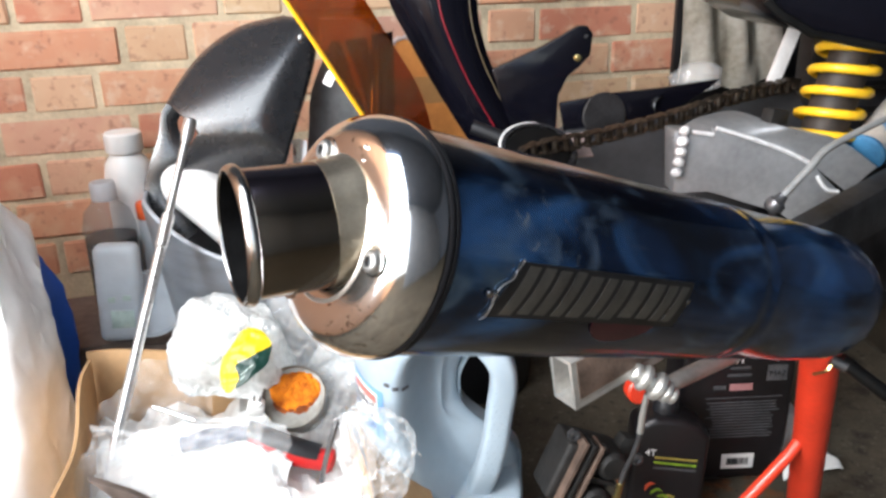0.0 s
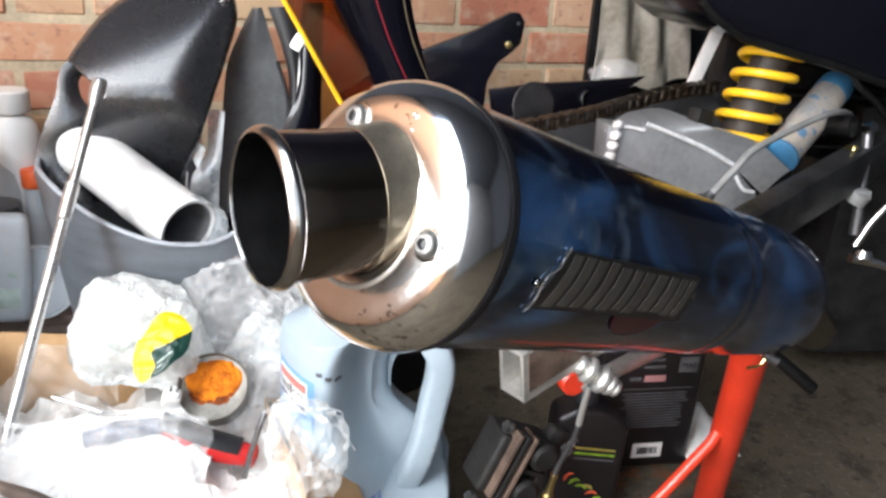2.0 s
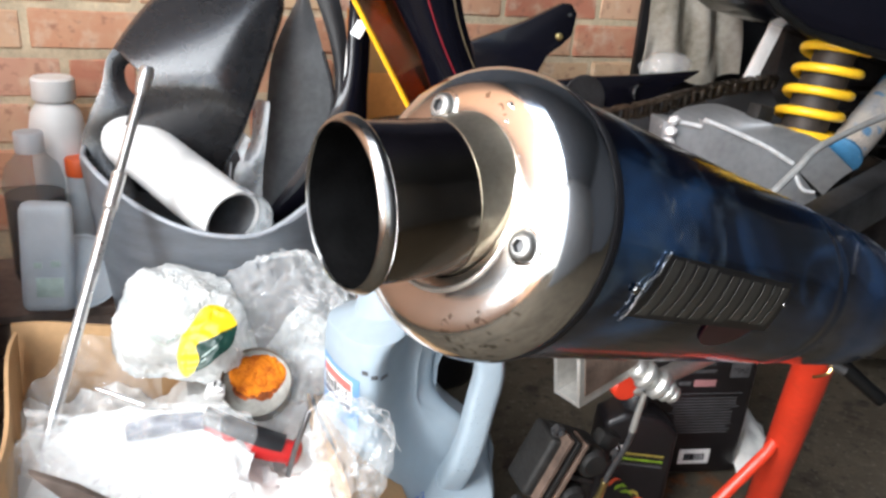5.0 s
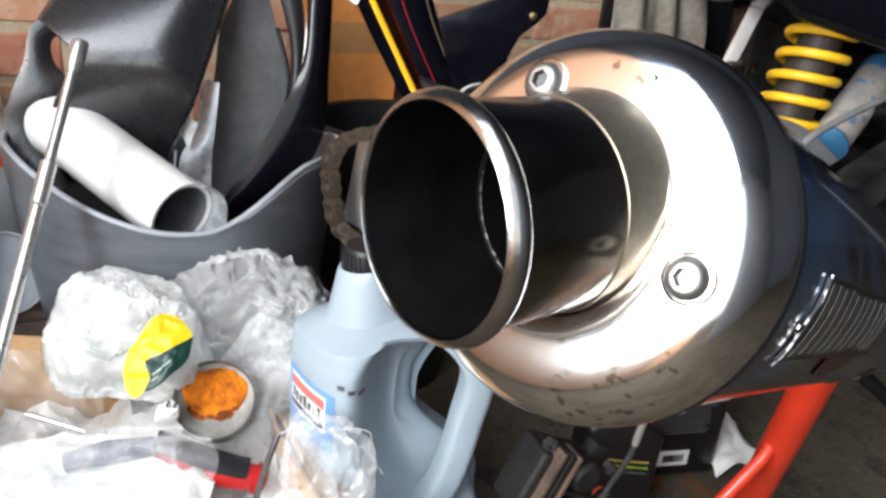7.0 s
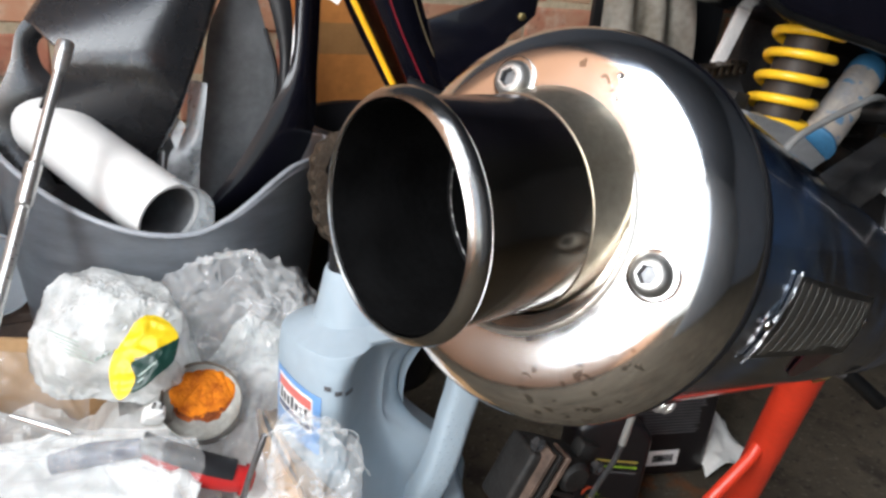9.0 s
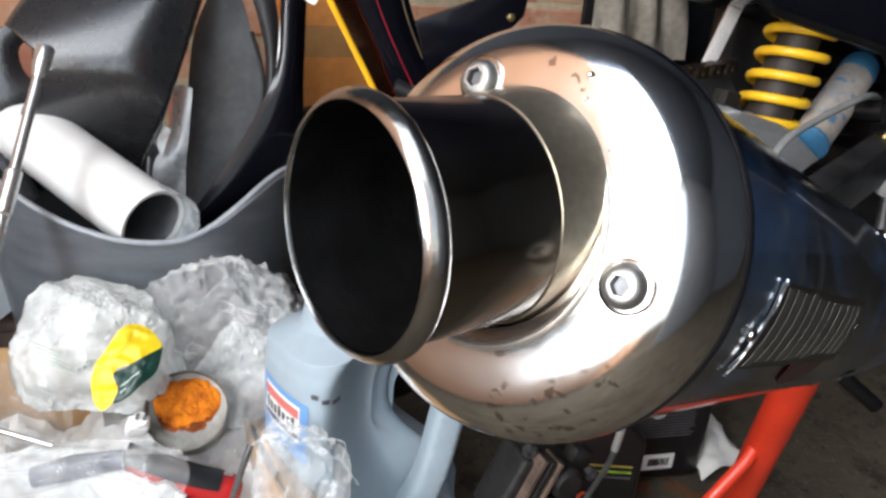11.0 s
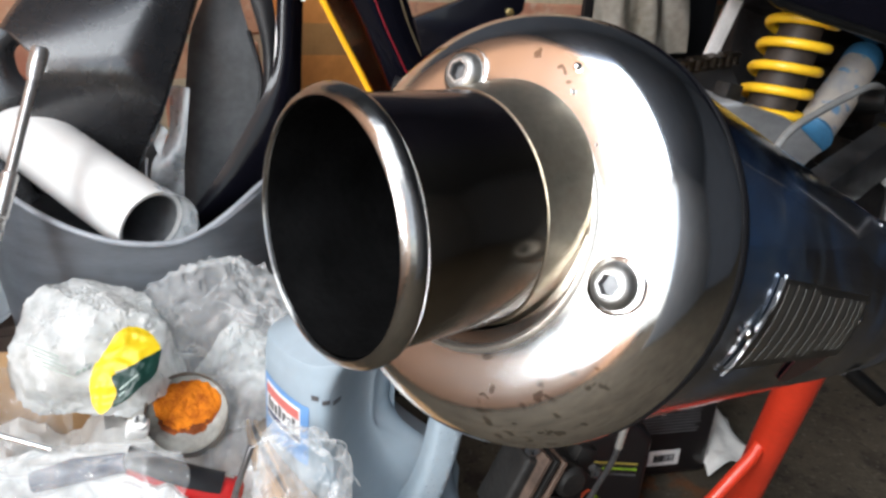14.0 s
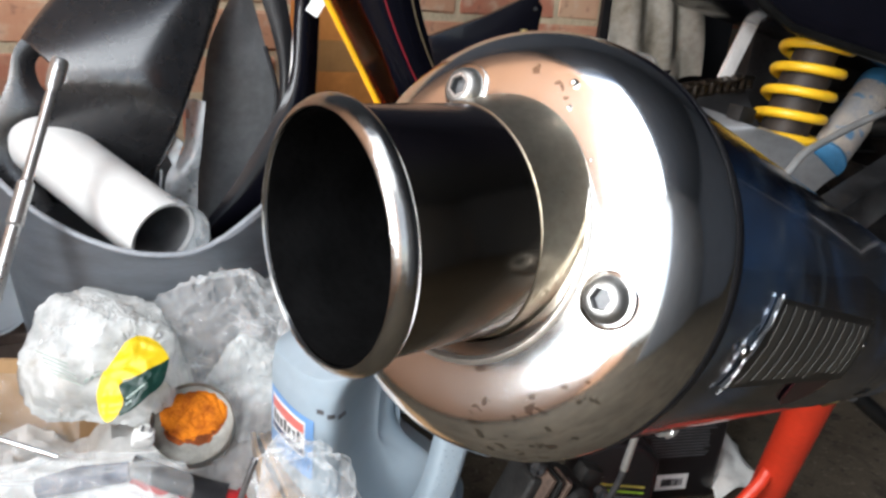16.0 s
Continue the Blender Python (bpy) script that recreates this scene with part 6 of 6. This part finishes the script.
b2 = oil_bottle(pose(0.305, 0.915, 0, -6, 4, -6), 0.105, 0.06, 0.165, "small black oil bottle with green and gold print")
F2 = -0.031
writing("4T", 0.014, "white_label", b2, pose(-0.035, F2 - 0.0004, 0.108, 90))
for k in range(3):
    bar(b2, 0.008, 0.106 - 0.008 * k, 0.058, 0.003, ("gold_print", "lime_print", "grey_print")[k], F2)
rf = random.Random(8)
for k in range(9):
    part("flame_print", prism([(-0.009, 0), (0.002, 0.004), (0.010, 0.002), (0.005, 0.008), (-0.004, 0.007)], 0.0008, m=pose(-0.022 + 0.009 * k % 0.05, F2, 0.060 - 0.007 * k + rf.uniform(-0.004, 0.004), 90, 0, 0) @ pose(0, 0, 0, 0, 0, rf.uniform(-40, 40))), ("orange_print", "lime_print", "lime_print", "gold_print")[k % 4], b2)

tis = thing("crumpled_tissue", Matrix.Translation((0.565, 1.040, 0.0)), "crumpled white paper tissue on the floor", "tissue")
def tissue_fn(u, v):
    x, y = (u - 0.5) * 0.10, (v - 0.5) * 0.14
    q = noise.noise(Vector((x * 28, y * 28, 3.1)))
    return (x + 0.012 * q, y + 0.02 * u, 0.003 + max(0, 0.060 * (1 - 1.6 * abs(u - 0.45) ** 1.2) * (0.35 + 0.65 * v)) + 0.012 * abs(q) + 0.004 * math.sin(90 * x + 40 * y))
part("tissue_sheet", sheet(tissue_fn, 28, 28, 0.0012), "tissue", tis)

# ---- carton and its contents ----
car = thing("cardboard_box", pose(-0.30, 0.78, 0, 0, 0, 12), "open brown cardboard box full of plastic bags and tools", "box")
def wall_panel(w, h, m, name="box_side", lean=0.0):
    def fn(u, v):
        return m @ Vector(((u - 0.5) * w, 0.004 * math.sin(7 * u + 2 * v) + lean * v * v, h * v + 0.006 * math.sin(9 * u + 1) * v))
    return part(name, sheet(fn, 24, 12, 0.004), "card", car)
wall_panel(0.345, 0.27, pose(0.0175, 0.18, 0), lean=0.015)
wall_panel(0.345, 0.19, pose(0.0175, -0.18, 0, 0, 0, 180))
wall_panel(0.36, 0.275, pose(-0.138, 0, 0, 0, 0, 94.5), lean=-0.004)
wall_panel(0.36, 0.215, pose(0.19, 0, 0, 0, 0, -90))
wall_panel(0.34, 0.09, pose(0.195, 0, 0.212, 0, 0, -90) @ pose(0, 0, 0, -125), "box_flap")
part("box_bottom", box((0.345, 0.36, 0.004), 0, m=pose(0.0175, 0, 0.004)), "card", car)
part("box_filling", sheet(lambda u, v: (0.0175 + (u - 0.5) * 0.335, (v - 0.5) * 0.345, 0.178 + 0.030 * noise.noise(Vector((u * 5, v * 5, 1))) + 0.02 * noise.noise(Vector((u * 17, v * 17, 4)))), 40, 40, 0.003), "wrap", car, "crumpled wrapping inside the box")


def crumple(name, label, center, size, mat, seed, amp=0.014, squash=0.6, n=64, m=30, category="plastic bag", freq=24, folds_n=70, facet=0.0, crisp=False, boxy=1.0):
    """A crumpled bag: a lumpy closed form of slack facets with long sharp creases; facet sets how far its small folds stand out."""
    ob = thing(name, Matrix.Translation(center), label, category)
    off = Vector((seed * 7.3, seed * 3.1, seed * 1.7))
    rc = random.Random(seed * 31)
    def unit():
        return Vector((rc.gauss(0, 1), rc.gauss(0, 1), rc.gauss(0, 1))).normalized()
    facets = [(unit(), rc.uniform(0.80, 1.05)) for _ in range(max(14, folds_n // 3))]
    dirs = [(unit(), unit()) for _ in range(3)]
    def crease(p, a, b, f, k):
        """Sharp ridges, long along one direction."""
        return 1 - 2.4 * abs(noise.noise(Vector((p.dot(a) * f, p.dot(b) * f * 0.38, k)) + off))
    def fn(u, v):
        a, b = 2 * math.pi * u, math.pi * (0.02 + 0.96 * v)
        d = Vector((math.sin(b) * math.cos(a), math.sin(b) * math.sin(a), math.cos(b)))
        if boxy != 1.0:
            d = Vector([math.copysign(abs(q) ** boxy, q) for q in d])
        r = 1.12
        for nrm, h in facets:
            c = d.dot(nrm)
            if c > 0.3:
                r = min(r, h / c)
        r *= 1 + 0.16 * noise.noise(d * 1.5 + off)
        p = Vector((d.x * size[0], d.y * size[1], max(d.z, -squash) * size[2])) * r
        f = sum(w * crease(p, x, y, freq * g, 3.0 * g) for (x, y), g, w in zip(dirs, (1.0, 2.1, 4.3), (0.55, 0.32, 0.16)))
        return p + d * (amp * f)
    bm = sheet(fn, n, m, 0, True)
    if facet:
        for v in bm.verts:
            v.co += unit() * rc.uniform(0, facet)
        bmesh.ops.triangulate(bm, faces=bm.faces[:], quad_method="SHORT_EDGE")
    part("bag_film", bm, mat, ob, smooth=not crisp)
    return ob
crumple("white_carrier_bag", "crumpled white plastic carrier bag with faint print in the box", (-0.277, 0.887, 0.292), (0.066, 0.050, 0.078), "white_bag", 1, 0.0045, n=96, m=54, freq=30, folds_n=30, facet=0.0020, boxy=0.72)
crumple("clear_plastic_bag", "crumpled clear plastic bag in the box", (-0.162, 0.935, 0.308), (0.074, 0.048, 0.068), "film_milky", 2, 0.0080, n=46, m=26, freq=24, folds_n=60, facet=0.0075, crisp=True)
crumple("clear_plastic_bag", "pale crumpled plastic film round the metal cup", (-0.140, 0.915, 0.243), (0.048, 0.030, 0.064), "white_bag", 8, 0.005, n=56, m=32, freq=30, facet=0.0030)
edge_bag = crumple("clear_plastic_bag", "clear plastic bag spilling over the box edge", (-0.080, 0.740, 0.239), (0.042, 0.05, 0.048), "film_milky", 4, 0.008, n=36, m=22, freq=24, facet=0.0075, crisp=True)
part("sealed_edge", tube(smooth_path([Vector(q) - Vector((-0.080, 0.740, 0.239)) for q in ((-0.127, 0.730, 0.289), (-0.112, 0.730, 0.298), (-0.096, 0.730, 0.298), (-0.102, 0.730, 0.287), (-0.069, 0.730, 0.293), (-0.045, 0.730, 0.287), (-0.045, 0.730, 0.267), (-0.030, 0.730, 0.239))], 6), 0.0008, 6), "film_milky", edge_bag, "pale sealed edge")

bag = [o for o in scene.collection.objects if o.name == "white_carrier_bag"][0]
for k in range(5):
    part("print_bar", box((0.030 - 0.005 * (k % 2), 0.0006, 0.0022), 0, m=pose(-0.034 + 0.003 * k, -0.058 - 0.0006 * k, 0.046 - 0.0055 * k, 40, 24, -8)), "faint_print", bag)
for k in range(4):
    part("print_bar", box((0.0022, 0.0006, 0.016 - 0.003 * (k % 2)), 0, m=pose(-0.006 + 0.0055 * k, -0.060, 0.022 + 0.003 * k, 40, 30, 0)), "faint_print", bag)


def loose_film(name, label, center, w, d, seed, mat, tilt, rise=0.03, category="plastic bag"):
    ob = thing(name, Matrix.Translation(center) @ pose(0, 0, 0, *tilt), label, category)
    off = Vector((seed * 2.7, seed * 5.9, 0))
    rc = random.Random(seed * 17)
    folds = []
    for k in range(60):
        a = rc.gauss(0.3, 0.9)
        folds.append((rc.uniform(-w / 2, w / 2), rc.uniform(-d / 2, d / 2), math.cos(a), math.sin(a), rc.uniform(0.004, 0.014), rc.uniform(0.04, 0.14), rc.uniform(0.001, 0.005) * rc.choice((1, 1, -0.5))))
    def fn(u, v):
        x, y = (u - 0.5) * w + 0.006 * math.sin(9 * v + seed), (v - 0.5) * d + 0.008 * math.sin(7 * u + 2 * seed)
        z = rise * noise.noise(Vector((x * 8, y * 8, 0)) + off)
        for cx, cy, ca, sa, fw, reach, h in folds:
            px, py = x - cx, y - cy
            t = abs(-sa * px + ca * py) / fw
            g = abs(ca * px + sa * py) / reach
            if t < 1 and g < 1:
                z += h * (1 - t) * (1 - g * g)
        return (x, y, z)
    part("bag_film", sheet(fn, 110, 60, 0), mat, ob)
    if name == "zip_bag":
        for off_v in (0.93, 0.96):
            part("zip_strip", tube([Vector(fn(i / 40, off_v)) + Vector((0, 0, 0.001)) for i in range(41)], 0.0006, 6), "film_milky", ob, "pale press-seal strip")
    return ob
loose_film("zip_bag", "large clear zip bag lying over the front of the box", (-0.294, 0.710, 0.241), 0.22, 0.11, 1, "film", (30, 4, 6), 0.014)
loose_film("zip_bag", "clear zip bag folded beneath another", (-0.320, 0.740, 0.219), 0.22, 0.12, 5, "film_milky", (22, -4, 12), 0.014)
loose_film("paper_sheet", "creased white paper in the front of the box", (-0.298, 0.760, 0.208), 0.22, 0.12, 9, "paper", (22, 0, 10), 0.015, "paper")

loose_film("clear_plastic_bag", "clear crackling film beside the white bag", (-0.362, 0.840, 0.250), 0.12, 0.10, 15, "film", (36, 15, -14), 0.02)
loose_film("clear_plastic_bag", "clear film draped round the metal cup", (-0.150, 0.830, 0.232), 0.12, 0.12, 18, "film", (44, 12, -20), 0.018)
loose_film("clear_plastic_bag", "torn clear film flap on the crumpled bag", (-0.108, 0.925, 0.322), 0.075, 0.07, 21, "film", (70, 30, 10), 0.02)

blue_tool = thing("blue_tool_handle", (0, 0, 0), "dark blue tool handle under the clear bags", "hand tool")
part("handle", tube([(-0.322, 0.790, 0.223), (-0.287, 0.790, 0.232), (-0.242, 0.790, 0.238)], [0.010, 0.012, 0.009], 14), "blue_dark", blue_tool)
PK = Matrix.Translation((-0.2365, 0.816, 0.322)) @ pose(0, 0, 0, 48, 0, 4) @ Matrix.Scale(0.86, 4)
pk = thing("yellow_packet", PK, "yellow and dark green crumpled sweet packet on the white bag", "packet")
def packet_piece(mat, outline, lift=0.0):
    """A piece of the packet's film over an outline, on one crinkled dome."""
    ring = smooth_path([(x, y, 0) for x, y in outline] + [(outline[0][0], outline[0][1], 0)], 5)[:-1]
    cx, cy = sum(p.x for p in ring) / len(ring), sum(p.y for p in ring) / len(ring)
    def fn(u, v):
        p = ring[round(u * len(ring)) % len(ring)]
        x, y = cx + (p.x - cx) * v, cy + (p.y - cy) * v
        ridge = 1 - abs(noise.noise(Vector((x * 38 + y * 20, y * 55, 2.0)))) * 2
        fine = 1 - abs(noise.noise(Vector((x * 120, y * 90 - x * 60, 5.0)))) * 2
        return (x, y, 0.014 - 7.0 * (x * x + 0.6 * y * y) + 0.0030 * ridge + 0.0008 * fine + lift)
    bm = sheet(fn, len(ring), 14, 0, True)
    bmesh.ops.remove_doubles(bm, verts=bm.verts, dist=1e-6)
    bmesh.ops.solidify(bm, geom=bm.faces[:], thickness=0.0008)
    return bm
part("yellow_film", packet_piece("yellow_pack", [(0.000, 0.045), (-0.012, 0.036), (-0.022, 0.018), (-0.030, 0.004), (-0.016, -0.004), (0.004, 0.000), (0.020, 0.010), (0.033, 0.017), (0.024, 0.034), (0.012, 0.043)]), "yellow_pack", pk)
part("yellow_film", packet_piece("yellow_pack", [(-0.031, 0.008), (-0.037, -0.012), (-0.035, -0.034), (-0.026, -0.046), (-0.014, -0.036), (-0.010, -0.018), (-0.014, -0.002)], 0.0005), "yellow_pack", pk)
part("green_film", packet_piece("green_print", [(0.034, 0.018), (0.018, 0.008), (0.000, -0.003), (-0.015, -0.010), (-0.010, -0.026), (-0.015, -0.040), (0.000, -0.034), (0.014, -0.022), (0.028, -0.008)], 0.0012), "green_print", pk, "dark green printed band")
for x, y, w, h in ((-0.002, -0.020, 0.014, 0.0016), (0.008, -0.012, 0.012, 0.0014), (-0.005, -0.028, 0.008, 0.0014)):
    part("print_bar", box((w, h, 0.0006), 0, m=pose(x, y, 0.0185 - 7.0 * (x * x + 0.6 * y * y), 0, 0, 38)), "faint_print", pk)

pot = thing("metal_cup", Matrix.Translation((-0.1880, 0.865, 0.225)) @ pose(0, 0, 0, 43, -3, 0) @ Matrix.Scale(1.02, 4), "small grey metal cup filled with orange rust-coloured matter", "cup")
part("cup_wall", lathe([(0, 0), (0.030, 0.0), (0.035, 0.005), (0.0375, 0.016), (0.0385, 0.045), (0.0395, 0.0505), (0.0393, 0.0520), (0.0385, 0.0523), (0.0376, 0.0508), (0.0368, 0.030), (0, 0.028)], 72), "pot", pot)
part("grey_filling", sheet(lambda u, v: (0.0374 * v * math.cos(6.2832 * u), 0.0374 * v * math.sin(6.2832 * u), 0.0415 + 0.0055 * v * v + 0.0012 * noise.noise(Vector((u * 9, v * 7, 1)))), 48, 14, 0, True), "pot", pot, "grey scaled inside")
def rust_edge(a, seed):
    q = Vector((2.2 * math.cos(a), 2.2 * math.sin(a), seed))
    return 1 + 0.10 * noise.noise(q) + 0.07 * noise.noise(q * 3.1)
def rust_piece(rx, ry, cy, z0, dome, seed, rough):
    def fn(u, v):
        a = 2 * math.pi * u
        k = v * rust_edge(a, seed)
        x, y = rx * k * math.cos(a), cy + ry * k * math.sin(a)
        far = (x * x + y * y) ** 0.5
        if far > 0.0368:
            x, y = x * 0.0368 / far, y * 0.0368 / far
        q = Vector((x * 110, y * 110, seed))
        crack = abs(noise.noise(q * 0.55))
        return (x, y, z0 + dome * (1 - v ** 3) + rough * noise.noise(q) + 0.7 * rough * noise.noise(q * 2.7) - rough * 1.6 * max(0.0, 0.12 - crack) / 0.12 - 0.004 * v ** 8)
    return sheet(fn, 80, 26, 0, True)
part("rust_crust", rust_piece(0.0350, 0.0300, 0.0060, 0.0452, 0.002, 3.3, 0.0012), "rust_dark", pot, "red-brown crust round the filling")
part("rusty_filling", rust_piece(0.0335, 0.0255, 0.0095, 0.0478, 0.0020, 0.5, 0.0010), "rust", pot, "crusty orange filling")

A, B = Vector((-0.241, 0.800, 0.229)), Vector((-0.147, 0.790, 0.199))
pl1 = thing("knife_handle", frame_of(A, B - A), "red and black rubber-gripped tool handle under the bags", "hand tool")
LP = (B - A).length
part("grip", sheet(lambda u, v: ((0.013 + 0.004 * math.sin(3 * v)) * math.cos(6.283 * u), 0.012 * math.sin(6.283 * u) + 0.010 * math.sin(2.5 * v), LP * v), 20, 16, 0, True), "red_grip", pl1, "red rubber grip")
part("black_inlay", sheet(lambda u, v: ((0.0168 + 0.004 * math.sin(3 * v)) * math.cos(-1.15 + 2.3 * u), 0.0156 * math.sin(-1.25 + 2.5 * u) + 0.010 * math.sin(2.5 * v), LP * (-0.04 + 0.93 * v)), 14, 16, 0.001), "black_plastic", pl1, "black rubber inlay")
part("grip_end", lathe([(0.016, -0.001), (0.015, 0.006), (0.009, 0.010), (0, 0.011)], 20), "red_grip", pl1, at=pose(0, 0.006, LP))
plug = thing("two_pin_plug", Matrix.Translation((-0.2290, 0.801, 0.272)) @ pose(0, 0, 0, 35, 12, 10), "small white two-pin plug lying between the bags", "plug")
part("plug_body", box((0.020, 0.014, 0.022), 0.004, m=pose(0, 0, -0.012), seg=3), "white_plastic", plug)
part("plug_collar", lathe([(0, 0.0), (0.0075, 0.0), (0.0070, 0.005), (0, 0.006)], 20), "white_plastic", plug)
for x in (-0.0035, 0.0035):
    part("pin", tube([(x, 0, 0.004), (x, 0, 0.016)], 0.0014, 10), "dark_steel", plug, "dark metal pin")
sd = thing("screwdriver", (0, 0, 0), "slim steel screwdriver lying among the bags", "screwdriver")
part("shaft", tube([(-0.355, 0.800, 0.272), (-0.348, 0.800, 0.269), (-0.303, 0.790, 0.257)], [0.0016, 0.003, 0.003], 10), "chrome", sd)
sp = thing("steel_spike", (0, 0, 0), "thin bent steel rod sticking up at the box edge", "metal rod")
part("rod", tube(smooth_path([(-0.127, 0.760, 0.269), (-0.133, 0.755, 0.253), (-0.142, 0.750, 0.225), (-0.149, 0.745, 0.197)], 5), 0.0032, 10), "dark_steel", sp)
dk = thing("dark_wooden_wedge", Matrix.Translation((-0.353, 0.660, 0.263)) @ pose(0, 0, 0, 20, -30, 0), "dark brown pointed scraper blade sticking out of the box", "scraper")
part("blade", prism([(-0.006, 0.024), (0.016, -0.016), (0.03, -0.06), (0.0, -0.06)], 0.008, 0.002, m=pose(0, 0, 0, 80)), "crate", dk)

A, B = Vector((-0.331, 1.019, 0.577)), Vector((-0.405, 0.758, 0.200))
rod = thing("extension_bar", frame_of(A, B - A), "long chrome socket extension bar standing in the box", "extension bar")
LR = (B - A).length
part("bar", lathe([(0, 0.004), (0.0052, 0.004), (0.0052, LR * 0.28), (0.0066, LR * 0.29), (0.0066, LR * 0.985), (0, LR)], 24), "bright_alloy", rod)
part("socket_head", lathe([(0.004, 0.004), (0.0078, 0.0), (0.0088, 0.003), (0.0088, 0.020), (0.0070, 0.030), (0.0054, 0.034), (0.004, 0.03)], 28), "bright_alloy", rod)
part("knurled_collar", lathe([(0.0066, LR * 0.285)] + [(0.0076 if k % 2 else 0.0083, LR * (0.29 + 0.0045 * k)) for k in range(21)] + [(0.0066, LR * 0.385)], 40), "bright_alloy", rod, "knurled collar")

# ---- bottles on a dark crate, sack and blue bag ----
cr = thing("dark_crate", pose(-0.60, 1.19, 0, 0, 0, 17), "dark brown board crate under the bottles", "crate")
for k in range(4):
    part("crate_board", box((0.34, 0.014, 0.046), 0.003, m=pose(0, -0.125, 0.030 + 0.051 * k)), "crate", cr)
    part("crate_board", box((0.34, 0.014, 0.046), 0.003, m=pose(0, 0.08, 0.030 + 0.051 * k)), "crate", cr)
part("crate_top", box((0.34, 0.22, 0.012), 0.002, m=pose(0, -0.022, 0.213)), "crate", cr)
TOPZ = 0.219
def round_bottle(name, x, y, profile, mat, label, capmat, cap_r, cap_h, neck_z):
    b = thing(name, (x, y, TOPZ), label, "bottle", "bottles on the crate")
    part("bottle_body", lathe(profile, 40), mat, b)
    part("screw_cap", lathe([(cap_r * 0.97, 0), (cap_r, 0.002), (cap_r, cap_h - 0.003), (cap_r * 0.9, cap_h), (0, cap_h)], 32), capmat, b, at=pose(0, 0, neck_z))
    return b
round_bottle("white_bottle", -0.540, 1.30, [(0, 0), (0.038, 0.0), (0.040, 0.006), (0.040, 0.215), (0.036, 0.236), (0.027, 0.250), (0.024, 0.254), (0.024, 0.262)], "white_plastic", "plain white plastic bottle with a white cap", "white_plastic", 0.031, 0.034, 0.256)
wb2 = round_bottle("dark_bottle", -0.552, 1.215, [(0, 0), (0.040, 0.0), (0.042, 0.006), (0.042, 0.150), (0.036, 0.175), (0.022, 0.190), (0.018, 0.200)], "clear_pet", "clear plastic bottle half full of dark brown liquid", "milky", 0.020, 0.030, 0.195)
part("liquid", lathe([(0, 0.003), (0.0385, 0.003), (0.0405, 0.008), (0.0405, 0.132), (0, 0.132)], 40), "dark_oil", wb2, "dark brown liquid")
rc = round_bottle("red_capped_tube", -0.502, 1.262, [(0, 0), (0.017, 0.0), (0.018, 0.004), (0.018, 0.145), (0.016, 0.150)], "milky", "slim milky tube with a red-orange cap", "red_cap", 0.0195, 0.028, 0.148)
tb = thing("flat_milky_bottle", Matrix.Translation((-0.500, 1.082, TOPZ + 0.004)) @ pose(0, 0, 0, -4, 3, 10), "flat translucent plastic bottle with a printed panel", "bottle", "bottles on the crate")
part("bottle_body", box((0.066, 0.034, 0.155), 0.015, m=pose(0, 0, 0.079), seg=4), "milky", tb)
part("print_panel", box((0.034, 0.0008, 0.028), 0.0003, m=pose(0.004, -0.0175, 0.040)), "faint_print", tb)
part("print_mark", box((0.010, 0.0008, 0.008), 0, m=pose(-0.010, -0.0175, 0.072)), "faint_print", tb)
part("print_mark", box((0.012, 0.0008, 0.008), 0, m=pose(0.012, -0.0175, 0.074)), "faint_print", tb)
dish = thing("clear_dish", Matrix.Translation((-0.463, 1.112, TOPZ + 0.052)) @ pose(0, 0, 0, 72, 0, 15), "round translucent lid standing behind the flat bottle", "lid")
part("lid_disc", lathe([(0, 0.0), (0.048, 0.0), (0.052, 0.004), (0.053, 0.012), (0.050, 0.012), (0.048, 0.005), (0, 0.003)], 48), "milky", dish)
crumple("white_sack", "large crumpled white plastic sack beside the cardboard box", (-0.705, 0.90, 0.29), (0.175, 0.12, 0.40), "sack", 6, 0.012, 0.80, 90, 60, "sack", 9, 40, facet=0.004)
crumple("blue_bag", "blue plastic bag squeezed behind the white sack", (-0.610, 1.03, 0.24), (0.05, 0.03, 0.16), "blue_plastic", 7, 0.005, 0.95, 40, 24)
crumple("grey_plastic_bag", "small grey crumpled plastic bag by the wall", (0.477, 1.420, 0.554), (0.05, 0.03, 0.028), "film_milky", 9, 0.004, 0.7, 40, 20)

# ---- bricks of the back wall ----
def brick_mesh(w, seed):
    rb2 = random.Random(seed)
    bm = box((w, 0.10, 0.064), 0.004, seg=1)
    for v in bm.verts:
        v.co += Vector((rb2.uniform(-0.0015, 0.0015), rb2.uniform(-0.0015, 0.0015), rb2.uniform(-0.0015, 0.0015)))
    me = bpy.data.meshes.new("brick")
    bm.to_mesh(me)
    bm.free()
    me.materials.append(M["brick"])
    return me
STRETCH = [brick_mesh(0.2145, k) for k in range(4)]
HEADER = [brick_mesh(0.102, k + 10) for k in range(4)]
rb = random.Random(11)
for row in range(3, 15):
    z = 0.0425 + 0.075 * row - 0.0375 + 0.0375
    x = -1.30 + (0.0 if row % 2 else 0.165)
    k = 0
    while x < 1.35:
        head = k % 2 == 1
        w = 0.1125 if head else 0.225
        o = new("brick", rb.choice(HEADER if head else STRETCH))
        o.parent = back_wall
        o.matrix_basis = WALL @ pose(x + w / 2 + rb.uniform(-0.002, 0.002), 0.049 + rb.uniform(-0.003, 0.002), z + rb.uniform(-0.0015, 0.0015), 0, rb.uniform(-0.5, 0.5), rb.uniform(-0.5, 0.5))
        x += w
        k += 1
